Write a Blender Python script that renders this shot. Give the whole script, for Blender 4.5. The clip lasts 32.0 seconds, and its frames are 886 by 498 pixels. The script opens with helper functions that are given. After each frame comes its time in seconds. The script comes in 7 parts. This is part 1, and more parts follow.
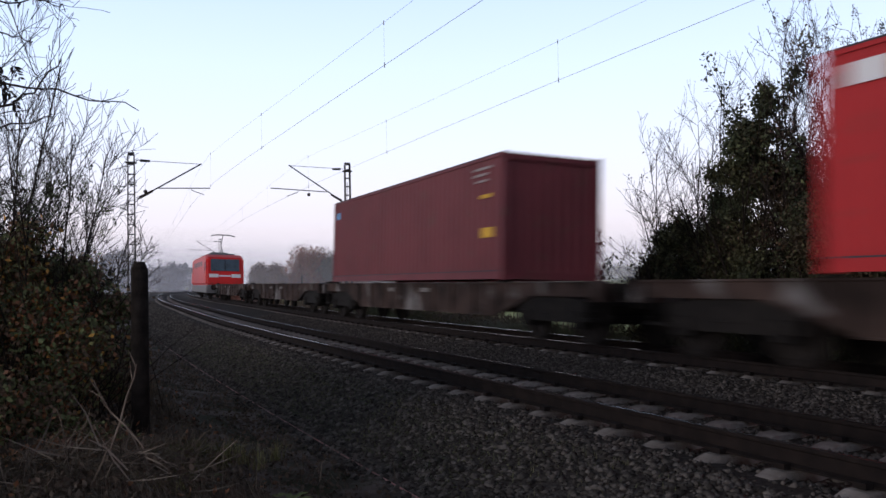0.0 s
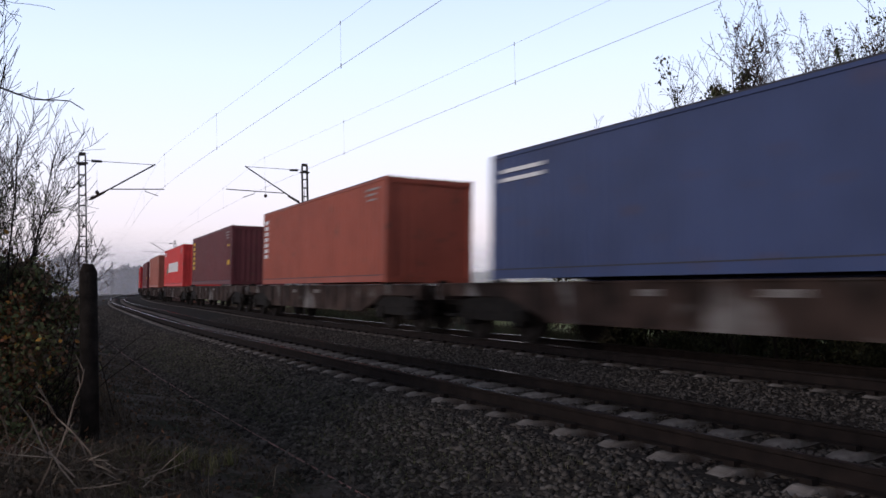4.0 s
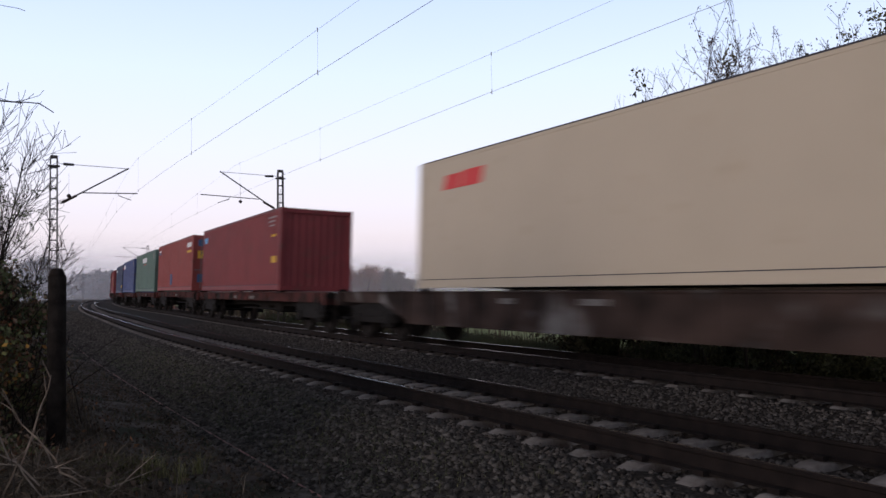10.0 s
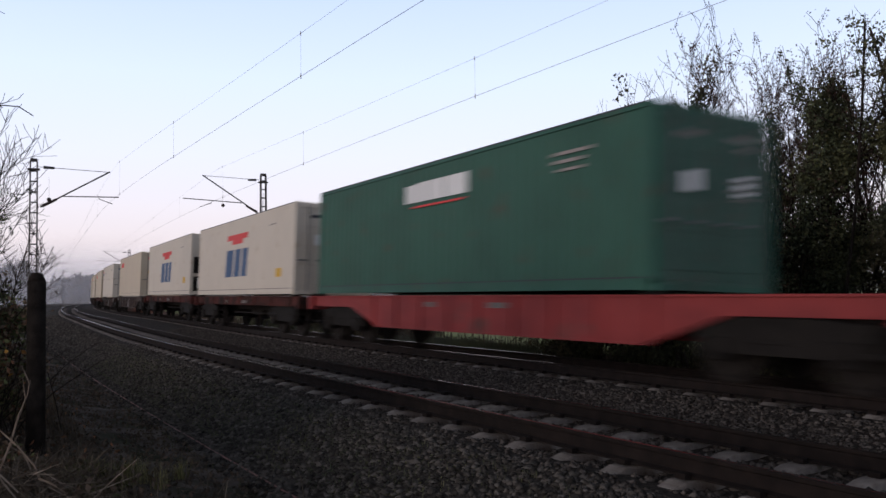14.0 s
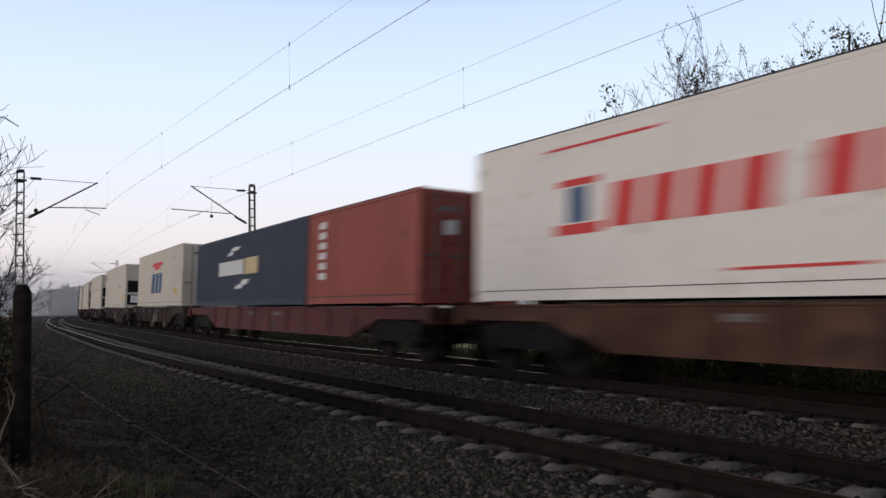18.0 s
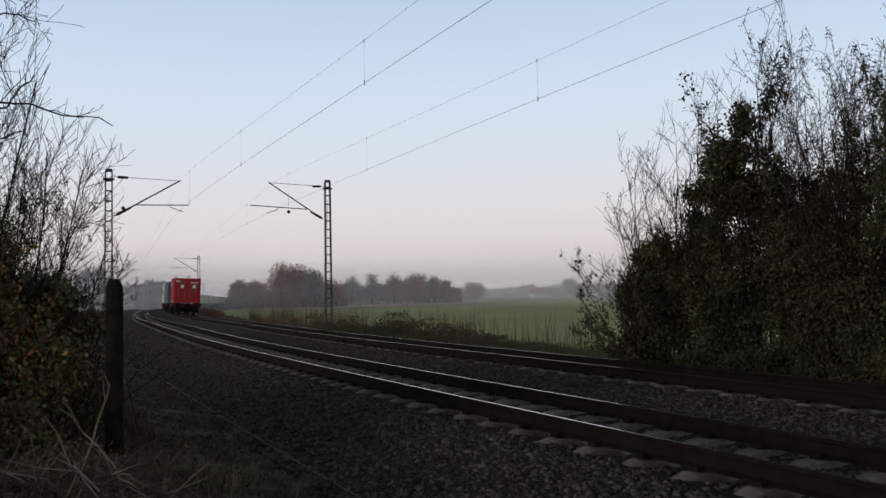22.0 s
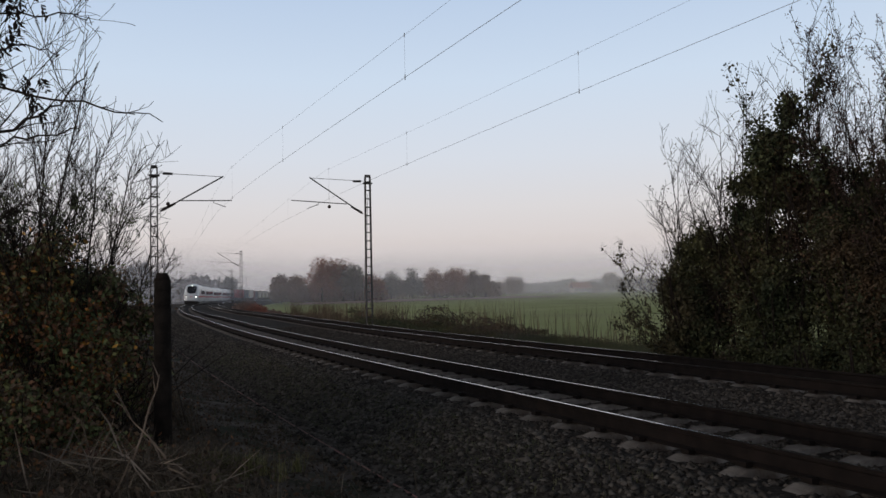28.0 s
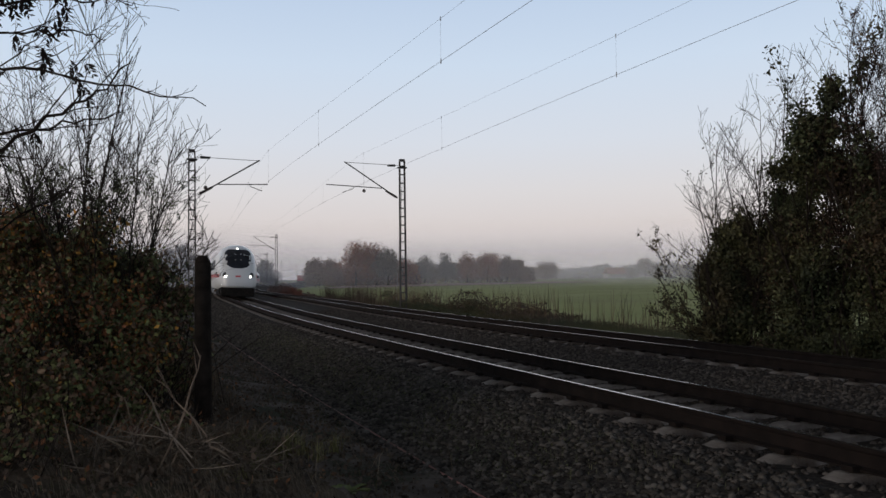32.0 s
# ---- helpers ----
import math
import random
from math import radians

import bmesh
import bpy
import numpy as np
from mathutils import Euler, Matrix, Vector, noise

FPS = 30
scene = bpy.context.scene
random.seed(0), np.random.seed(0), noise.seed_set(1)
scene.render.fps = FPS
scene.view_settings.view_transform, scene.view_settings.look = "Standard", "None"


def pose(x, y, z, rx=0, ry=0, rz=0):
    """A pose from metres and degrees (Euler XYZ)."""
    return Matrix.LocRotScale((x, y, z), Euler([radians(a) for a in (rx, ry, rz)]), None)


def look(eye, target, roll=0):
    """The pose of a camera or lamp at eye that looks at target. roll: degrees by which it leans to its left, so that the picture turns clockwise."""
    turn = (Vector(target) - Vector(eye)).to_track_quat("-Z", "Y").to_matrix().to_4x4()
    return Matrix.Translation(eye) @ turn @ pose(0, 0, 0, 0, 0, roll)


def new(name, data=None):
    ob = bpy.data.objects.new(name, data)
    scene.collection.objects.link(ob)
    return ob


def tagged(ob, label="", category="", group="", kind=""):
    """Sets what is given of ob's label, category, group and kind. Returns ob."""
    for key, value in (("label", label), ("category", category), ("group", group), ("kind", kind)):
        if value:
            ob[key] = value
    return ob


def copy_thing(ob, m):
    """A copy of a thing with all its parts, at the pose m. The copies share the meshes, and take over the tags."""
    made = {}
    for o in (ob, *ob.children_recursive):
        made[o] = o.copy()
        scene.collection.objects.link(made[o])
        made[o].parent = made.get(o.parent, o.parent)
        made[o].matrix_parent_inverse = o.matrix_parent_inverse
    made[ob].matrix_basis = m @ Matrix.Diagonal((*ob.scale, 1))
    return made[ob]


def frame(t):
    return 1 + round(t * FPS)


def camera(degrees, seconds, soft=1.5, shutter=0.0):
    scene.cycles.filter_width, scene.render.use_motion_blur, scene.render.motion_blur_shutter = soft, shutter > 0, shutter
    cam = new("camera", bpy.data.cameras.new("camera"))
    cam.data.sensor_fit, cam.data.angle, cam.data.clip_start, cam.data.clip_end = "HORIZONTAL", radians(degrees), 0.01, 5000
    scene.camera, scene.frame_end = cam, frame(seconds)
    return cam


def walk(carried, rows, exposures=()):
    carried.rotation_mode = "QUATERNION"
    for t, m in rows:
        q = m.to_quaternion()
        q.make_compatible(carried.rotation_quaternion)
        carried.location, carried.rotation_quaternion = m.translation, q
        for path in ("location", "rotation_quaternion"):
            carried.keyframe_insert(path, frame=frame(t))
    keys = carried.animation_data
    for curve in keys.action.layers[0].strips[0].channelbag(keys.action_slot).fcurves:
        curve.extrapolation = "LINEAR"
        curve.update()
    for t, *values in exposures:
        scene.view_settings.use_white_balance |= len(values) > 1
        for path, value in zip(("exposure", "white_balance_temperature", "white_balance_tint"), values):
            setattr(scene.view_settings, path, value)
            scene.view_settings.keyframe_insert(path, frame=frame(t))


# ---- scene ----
cam = camera(56.8, 32.0, shutter=0.5)
PATH = [
    (0, pose(-0.016, -0.010, 1.323, 92.02, 1.16, 1.46)),
    (0.5, pose(-0.014, -0.010, 1.323, 91.83, 1.27, 1.42)),
    (1, pose(-0.009, -0.006, 1.320, 91.58, 1.13, 1.10)),
    (1.5, pose(-0.009, 0.001, 1.322, 91.46, 0.99, 0.78)),
    (2, pose(-0.006, 0.001, 1.322, 91.48, 1.15, 0.59)),
    (2.5, pose(0.002, -0.001, 1.322, 91.65, 1.52, 0.31)),
    (3, pose(0.012, -0.005, 1.318, 91.74, 1.83, -0.73)),
    (3.5, pose(0.016, -0.002, 1.323, 91.95, 1.61, -1.16)),
    (5.5, pose(0.012, 0.003, 1.322, 92.15, 0.79, -1.88)),
    (6, pose(0.011, 0.005, 1.321, 92.20, 0.55, -1.91)),
    (6.5, pose(0.011, 0.003, 1.324, 92.32, 0.61, -2.38)),
    (7, pose(0.014, 0.002, 1.324, 92.42, 0.63, -2.84)),
    (7.5, pose(0.020, -0.001, 1.325, 92.42, 0.85, -2.85)),
    (8, pose(0.025, -0.005, 1.326, 92.36, 1.16, -2.91)),
    (8.5, pose(0.022, -0.006, 1.325, 92.37, 1.03, -2.93)),
    (9, pose(0.029, -0.005, 1.327, 92.62, 1.09, -3.14)),
    (9.5, pose(0.035, -0.004, 1.325, 92.77, 1.21, -3.19)),
    (10, pose(0.033, -0.000, 1.325, 92.59, 0.82, -3.11)),
    (10.5, pose(0.033, -0.002, 1.325, 92.53, 0.93, -3.24)),
    (11, pose(0.034, -0.001, 1.321, 92.56, 0.92, -3.47)),
    (11.5, pose(0.034, 0.002, 1.326, 92.84, 0.87, -3.77)),
    (12, pose(0.029, 0.001, 1.323, 92.78, 0.78, -3.60)),
    (12.5, pose(0.033, 0.002, 1.325, 92.92, 0.87, -3.84)),
    (13, pose(0.036, -0.001, 1.326, 93.00, 0.85, -4.15)),
    (13.5, pose(0.033, -0.005, 1.326, 92.93, 0.88, -4.23)),
    (14, pose(0.037, -0.005, 1.327, 92.85, 0.88, -4.25)),
    (14.5, pose(0.039, -0.008, 1.329, 93.12, 0.88, -4.56)),
    (16.5, pose(0.042, -0.001, 1.327, 93.28, 1.09, -4.83)),
    (17, pose(0.045, -0.001, 1.325, 93.32, 1.00, -4.98)),
    (17.5, pose(0.046, -0.004, 1.323, 93.43, 1.03, -4.99)),
    (18, pose(0.045, -0.002, 1.327, 93.56, 1.06, -4.98)),
    (18.5, pose(0.050, -0.001, 1.327, 93.55, 1.00, -5.11)),
    (19, pose(0.053, -0.007, 1.326, 93.45, 1.27, -5.09)),
    (19.5, pose(0.066, -0.006, 1.324, 93.57, 1.27, -5.39)),
    (20, pose(0.057, -0.004, 1.327, 93.44, 1.32, -5.45)),
    (20.5, pose(0.038, 0.001, 1.326, 93.52, 1.41, -4.36)),
    (21, pose(0.013, 0.008, 1.331, 93.22, 1.38, -1.83)),
    (21.5, pose(0.002, 0.013, 1.326, 93.17, 1.24, -0.01)),
    (22, pose(0.001, 0.010, 1.321, 93.23, 1.13, 0.10)),
    (22.5, pose(-0.005, 0.009, 1.325, 93.26, 0.91, 0.03)),
    (23, pose(-0.000, 0.001, 1.323, 93.06, 0.95, 0.02)),
    (23.5, pose(0.004, 0.010, 1.325, 93.08, 0.81, -0.59)),
    (24, pose(0.006, 0.014, 1.326, 93.04, 1.00, -0.29)),
    (24.5, pose(0.006, 0.014, 1.326, 93.18, 1.01, -0.49)),
    (26.5, pose(-0.007, 0.013, 1.321, 93.01, 0.97, 0.12)),
    (27, pose(-0.023, 0.010, 1.322, 92.93, 0.71, 1.63)),
    (27.5, pose(-0.035, 0.011, 1.318, 92.74, 1.03, 2.90)),
    (28, pose(-0.032, 0.007, 1.314, 92.89, 1.14, 2.84)),
    (28.5, pose(-0.036, 0.001, 1.314, 92.90, 0.99, 3.39)),
    (29, pose(-0.041, -0.008, 1.318, 92.58, 0.82, 3.36)),
    (29.5, pose(-0.060, -0.012, 1.312, 92.35, 0.72, 4.14)),
    (30, pose(-0.063, -0.015, 1.310, 91.94, 0.69, 4.53)),
    (30.5, pose(-0.059, -0.013, 1.310, 92.02, 0.90, 4.62)),
    (31, pose(-0.051, -0.016, 1.309, 92.03, 1.23, 4.65)),
    (31.5, pose(-0.054, -0.015, 1.308, 91.90, 0.95, 4.95)),
    (32, pose(-0.060, -0.015, 1.308, 91.85, 0.72, 5.16)),
]
walk(cam, PATH, exposures=[(0.0, 0.29, 6000, 13), (5.5, 0.27, 6200, 15), (9.0, 0.24, 6200, 15), (14.0, 0.19, 6300, 14), (18.0, 0.15, 6400, 8), (20.0, 0.16, 6500, 8), (22.0, -0.15, 6550, 7), (32.0, -0.2, 6550, 7)])

# world: clear twilight sky, the sun just down behind the camera
world = bpy.data.worlds.new("world")
scene.world = world
world.use_nodes = True
wn, wl = world.node_tree.nodes, world.node_tree.links
wn.clear()
w_out = wn.new("ShaderNodeOutputWorld")
w_bg = wn.new("ShaderNodeBackground")
w_sky = wn.new("ShaderNodeTexSky")
w_sky.sky_type, w_sky.sun_disc = "NISHITA", False
w_sky.sun_elevation, w_sky.sun_rotation = radians(3.0), radians(237.0)
w_sky.air_density, w_sky.dust_density = 1.0, 2.0
w_co = wn.new("ShaderNodeTexCoord")
w_sep = wn.new("ShaderNodeSeparateXYZ")
w_ramp = wn.new("ShaderNodeValToRGB")
w_mul = wn.new("ShaderNodeMix")
w_mul.data_type, w_mul.blend_type = "RGBA", "MIX"
w_gain = wn.new("ShaderNodeMix")
w_gain.data_type, w_gain.blend_type = "RGBA", "MULTIPLY"
w_gain.inputs["Factor"].default_value = 1.0
w_gain.inputs["B"].default_value = (0.10, 0.10, 0.10, 1)
e = w_ramp.color_ramp.elements
stops = [(0.0, (0.86, 0.79, 0.83)), (0.012, (0.86, 0.79, 0.82)), (0.03, (0.81, 0.74, 0.77)), (0.06, (0.875, 0.795, 0.805)), (0.10, (0.90, 0.86, 0.90)),
         (0.16, (0.86, 0.90, 1.02)), (0.25, (0.77, 0.89, 1.09)), (0.34, (0.64, 0.78, 1.03)), (0.40, (0.30, 0.35, 0.50)), (0.50, (0.115, 0.125, 0.145)), (1.0, (0.062, 0.064, 0.070))]
e[0].position, e[0].color = stops[0][0], (*stops[0][1], 1)
e[1].position, e[1].color = stops[-1][0], (*stops[-1][1], 1)
for p, c in stops[1:-1]:
    k = e.new(p)
    k.color = (*c, 1)
wl.new(w_co.outputs["Generated"], w_sep.inputs[0])
wl.new(w_sep.outputs["Z"], w_ramp.inputs[0])
wl.new(w_sky.outputs[0], w_gain.inputs["A"])
w_mul.inputs["Factor"].default_value = 0.9
wl.new(w_gain.outputs["Result"], w_mul.inputs["A"])
wl.new(w_ramp.outputs[0], w_mul.inputs["B"])
wl.new(w_mul.outputs["Result"], w_bg.inputs[0])
w_bg.inputs[1].default_value = 1.0
wl.new(w_bg.outputs[0], w_out.inputs[0])
sun = new("sun", bpy.data.lights.new("sun", "SUN"))
sun.data.energy, sun.data.angle, sun.data.color = 0.9, radians(24), (1.0, 0.86, 0.74)
sun.matrix_world = look((-78, -30, 15), (0, 20, 0))


# ---- materials ----
def mat(name, color, rough=0.7, metal=0.0, color2=None, scale=4.0, detail=6.0, bump=0.0, bump_scale=40.0, emit=0.0, lo=0.35, hi=0.65,
        spot=None, spot_scale=1.2, spot_lo=0.55, spot_hi=0.7, rand=0.0, spec=0.5, coords="Object"):
    m = bpy.data.materials.new(name)
    m.use_nodes = True
    n, l = m.node_tree.nodes, m.node_tree.links
    b = n["Principled BSDF"]
    b.inputs["Roughness"].default_value, b.inputs["Metallic"].default_value = rough, metal
    b.inputs["Specular IOR Level"].default_value = min(spec, 0.12) if rough >= 0.85 else spec
    b.inputs["Base Color"].default_value = (*color, 1)
    co = n.new("ShaderNodeTexCoord")
    last = None
    if color2:
        tex, ramp = n.new("ShaderNodeTexNoise"), n.new("ShaderNodeValToRGB")
        tex.inputs["Scale"].default_value, tex.inputs["Detail"].default_value = scale, detail
        ramp.color_ramp.elements[0].position, ramp.color_ramp.elements[1].position = lo, hi
        ramp.color_ramp.elements[0].color, ramp.color_ramp.elements[1].color = (*color, 1), (*color2, 1)
        l.new(co.outputs[coords], tex.inputs["Vector"])
        l.new(tex.outputs["Fac"], ramp.inputs["Fac"])
        last = ramp.outputs["Color"]
    if spot:
        tex, ramp, mix = n.new("ShaderNodeTexNoise"), n.new("ShaderNodeValToRGB"), n.new("ShaderNodeMix")
        mix.data_type = "RGBA"
        tex.inputs["Scale"].default_value, tex.inputs["Detail"].default_value = spot_scale, 8.0
        ramp.color_ramp.elements[0].position, ramp.color_ramp.elements[1].position = spot_lo, spot_hi
        l.new(co.outputs[coords], tex.inputs["Vector"])
        l.new(tex.outputs["Fac"], ramp.inputs["Fac"])
        l.new(ramp.outputs["Color"], mix.inputs["Factor"])
        mix.inputs["B"].default_value = (*spot, 1)
        if last:
            l.new(last, mix.inputs["A"])
        else:
            mix.inputs["A"].default_value = (*color, 1)
        last = mix.outputs["Result"]
    if rand:
        info, hsv, ma = n.new("ShaderNodeObjectInfo"), n.new("ShaderNodeHueSaturation"), n.new("ShaderNodeMapRange")
        ma.inputs["To Min"].default_value, ma.inputs["To Max"].default_value = 1 - rand, 1 + rand
        l.new(info.outputs["Random"], ma.inputs["Value"])
        l.new(ma.outputs[0], hsv.inputs["Value"])
        if last:
            l.new(last, hsv.inputs["Color"])
        else:
            hsv.inputs["Color"].default_value = (*color, 1)
        last = hsv.outputs["Color"]
    if last:
        l.new(last, b.inputs["Base Color"])
    if bump:
        tex, bp = n.new("ShaderNodeTexNoise"), n.new("ShaderNodeBump")
        tex.inputs["Scale"].default_value, tex.inputs["Detail"].default_value = bump_scale, 6.0
        bp.inputs["Strength"].default_value, bp.inputs["Distance"].default_value = bump, 0.02
        l.new(co.outputs[coords], tex.inputs["Vector"])
        l.new(tex.outputs["Fac"], bp.inputs["Height"])
        l.new(bp.outputs["Normal"], b.inputs["Normal"])
    if emit:
        b.inputs["Emission Color"].default_value, b.inputs["Emission Strength"].default_value = (*color, 1), emit
    return m


def islands(m, amount):
    """Vary the base colour from loose piece to loose piece."""
    n, l = m.node_tree.nodes, m.node_tree.links
    b = n["Principled BSDF"]
    geo, hsv, ma = n.new("ShaderNodeNewGeometry"), n.new("ShaderNodeHueSaturation"), n.new("ShaderNodeMapRange")
    ma.inputs["To Min"].default_value, ma.inputs["To Max"].default_value = 1 - amount, 1 + amount
    l.new(geo.outputs["Random Per Island"], ma.inputs["Value"])
    l.new(ma.outputs[0], hsv.inputs["Value"])
    if b.inputs["Base Color"].links:
        l.new(b.inputs["Base Color"].links[0].from_socket, hsv.inputs["Color"])
    else:
        hsv.inputs["Color"].default_value = b.inputs["Base Color"].default_value
    l.new(hsv.outputs["Color"], b.inputs["Base Color"])
    return m


M_BALLAST = mat("ballast_bed", (0.025, 0.021, 0.019), 0.95, color2=(0.070, 0.061, 0.054), scale=22, bump=1.0, bump_scale=26, spot=(0.034, 0.038, 0.020), spot_scale=0.6)
M_BED = mat("clean_ballast_bed", (0.021, 0.0175, 0.0155), 0.95, color2=(0.052, 0.044, 0.038), scale=22, bump=1.0, bump_scale=26, spot=(0.045, 0.032, 0.026), spot_scale=0.6)
M_STONE2 = islands(mat("brownish_ballast_stone", (0.046, 0.039, 0.035), 0.95, color2=(0.092, 0.080, 0.071), scale=9), 0.6)
M_STONE = islands(mat("ballast_stone", (0.043, 0.038, 0.034), 0.95, color2=(0.095, 0.085, 0.076), scale=9), 0.65)
M_EARTH = mat("dark_earth", (0.036, 0.027, 0.020), 1.0, color2=(0.084, 0.064, 0.047), scale=1.7, bump=1.0, bump_scale=14, spot=(0.030, 0.034, 0.014), spot_scale=0.5)
M_DUST = mat("trodden_dusty_path", (0.052, 0.042, 0.036), 1.0, color2=(0.135, 0.113, 0.099), scale=2.6, detail=9.0, bump=0.7, bump_scale=30, spot=(0.030, 0.032, 0.017), spot_scale=1.1, spot_lo=0.5, spot_hi=0.62)
M_FIELD = mat("winter_wheat", (0.33, 0.365, 0.145), 1.0, color2=(0.41, 0.43, 0.20), scale=0.08, bump=0.6, bump_scale=6, spot=(0.26, 0.27, 0.12), spot_scale=0.02)
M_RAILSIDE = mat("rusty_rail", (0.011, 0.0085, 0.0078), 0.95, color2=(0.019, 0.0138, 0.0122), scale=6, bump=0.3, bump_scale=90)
M_RAILTOP = mat("polished_rail_head", (0.56, 0.56, 0.57), 0.19, 1.0, color2=(0.44, 0.43, 0.43), scale=1.5)
M_SLEEPER = mat("weathered_concrete", (0.155, 0.134, 0.120), 0.95, color2=(0.27, 0.240, 0.218), scale=7, bump=0.4, bump_scale=60, spot=(0.075, 0.053, 0.042), spot_scale=4.5, spot_lo=0.54, spot_hi=0.72, rand=0.22)
M_STEEL = mat("galvanised_steel", (0.10, 0.105, 0.11), 0.6, 0.4, color2=(0.17, 0.17, 0.17), scale=5)
M_MAST = mat("weathered_mast_steel", (0.045, 0.042, 0.042), 0.75, 0.3, color2=(0.085, 0.075, 0.07), scale=6)
M_WIRE = mat("tarnished_copper_wire", (0.27, 0.265, 0.27), 0.6, 0.3)
M_PORCELAIN = mat("brown_porcelain", (0.035, 0.02, 0.016), 0.3)
M_BARK = mat("grey_bark", (0.045, 0.036, 0.03), 0.95, color2=(0.08, 0.066, 0.055), scale=12)
M_TWIG = mat("bare_twig", (0.035, 0.026, 0.022), 0.95, color2=(0.06, 0.045, 0.036), scale=5)
M_WOOD = mat("weathered_post_wood", (0.010, 0.008, 0.0065), 0.95, color2=(0.024, 0.019, 0.016), scale=9, bump=0.6, bump_scale=40)
M_UNDER = mat("sooty_running_gear", (0.009, 0.008, 0.0075), 0.85, color2=(0.020, 0.017, 0.015), scale=5)
M_WHEEL = mat("worn_wheel_steel", (0.013, 0.011, 0.010), 0.88, 0.0, color2=(0.024, 0.020, 0.018), scale=6)
M_WHITE = mat("white_marking", (0.72, 0.72, 0.72), 0.7)
M_YELLOW = mat("yellow_marking", (0.62, 0.36, 0.02), 0.7)
M_SKYBLUE = mat("light_blue_marking", (0.16, 0.42, 0.72), 0.7)
M_MARKRED = mat("red_marking", (0.62, 0.05, 0.05), 0.7)
M_MARKBLUE = mat("blue_marking", (0.035, 0.085, 0.19), 0.7)
M_DARKMARK = mat("dark_marking_and_gap", (0.03, 0.03, 0.04), 0.7)
M_GLASS = mat("dark_window_glass", (0.022, 0.028, 0.036), 0.08, spec=0.8)


# ---- building helpers ----
def mesh_of(bm, name, material, smooth=False):
    me = bpy.data.meshes.new(name)
    bm.normal_update()
    bm.to_mesh(me)
    bm.free()
    if smooth:
        for p in me.polygons:
            p.use_smooth = True
    for m in (material if isinstance(material, (list, tuple)) else (material,)):
        me.materials.append(m)
    return me


def part(name, bm, material, parent=None, label="", m=None, smooth=False):
    ob = new(name, bm if isinstance(bm, bpy.types.Mesh) else mesh_of(bm, name, material, smooth))
    if parent:
        ob.parent = parent
    if m is not None:
        ob.matrix_basis = m
    if label:
        ob["label"] = label
    return ob


def raw(name, verts, faces, material, parent=None, smooth=False, mats=None):
    me = bpy.data.meshes.new(name)
    me.from_pydata([tuple(v) for v in verts], [], [tuple(f) for f in faces])
    for m in (material if isinstance(material, (list, tuple)) else (material,)):
        me.materials.append(m)
    if mats is not None:
        me.polygons.foreach_set("material_index", mats)
    if smooth:
        me.polygons.foreach_set("use_smooth", [True] * len(me.polygons))
    me.update()
    ob = new(name, me)
    if parent:
        ob.parent = parent
    return ob


def thing(name, m=None, **tags):
    ob = new(name)
    ob.empty_display_size = 0.2
    if m is not None:
        ob.matrix_basis = m
    return tagged(ob, **tags)


def box(bm, x0, x1, y0, y1, z0, z1, bevel=0.0):
    r = bmesh.ops.create_cube(bm, size=1.0, matrix=Matrix.Translation(((x0 + x1) / 2, (y0 + y1) / 2, (z0 + z1) / 2)) @ Matrix.Diagonal((x1 - x0, y1 - y0, z1 - z0, 1)))
    if bevel:
        bmesh.ops.bevel(bm, geom=list({ed for v in r["verts"] for ed in v.link_edges}), offset=bevel, segments=1, affect="EDGES")
    return bm


def boxes(*items):
    bm = bmesh.new()
    for it in items:
        box(bm, *it)
    return bm


def rod(bm, a, b, r0, r1=None, n=8):
    a, b = Vector(a), Vector(b)
    d = b - a
    bmesh.ops.create_cone(bm, cap_ends=True, segments=n, radius1=r0, radius2=r0 if r1 is None else r1, depth=d.length,
                          matrix=Matrix.Translation((a + b) / 2) @ d.to_track_quat("Z", "Y").to_matrix().to_4x4())
    return bm


def prism(outline, y0, y1):
    """A solid from an outline in x and z, drawn out along y."""
    bm = bmesh.new()
    lo = [bm.verts.new((x, y0, z)) for x, z in outline]
    hi = [bm.verts.new((x, y1, z)) for x, z in outline]
    bm.faces.new(lo)
    bm.faces.new(hi[::-1])
    for i in range(len(lo)):
        j = (i + 1) % len(lo)
        bm.faces.new((lo[j], lo[i], hi[i], hi[j]))
    bmesh.ops.recalc_face_normals(bm, faces=bm.faces)
    return bm


# ---- the line's geometry ----
STEP = 0.25
LS = np.arange(-320.0, 1800.0, STEP)
CURVE_AT = (-60, -30, -13.5, 14.5, 29, 43.4, 57.9, 77.2, 101.3, 135, 175, 215, 240, 420, 470)
CURVE = (0.0, -0.0015, -0.0029, -0.00196, -0.00199, -0.00117, -0.0008, -0.00109, -0.00073, -0.00093, -0.00129, -0.001, -0.00047, -0.0002, 0.0)
LTH = np.cumsum(np.interp(LS, CURVE_AT, CURVE)) * STEP
I0 = int(round(320.0 / STEP))
LTH += 0.49718 - LTH[I0]
LX, LY = np.cumsum(-np.sin(LTH)) * STEP, np.cumsum(np.cos(LTH)) * STEP
LX, LY = LX - LX[I0] + 6.568, LY - LY[I0]
DB, ZB, CANT = 3.846, 0.042, 0.0427
GAUGE = 0.7286
WIRE_Z = 5.38


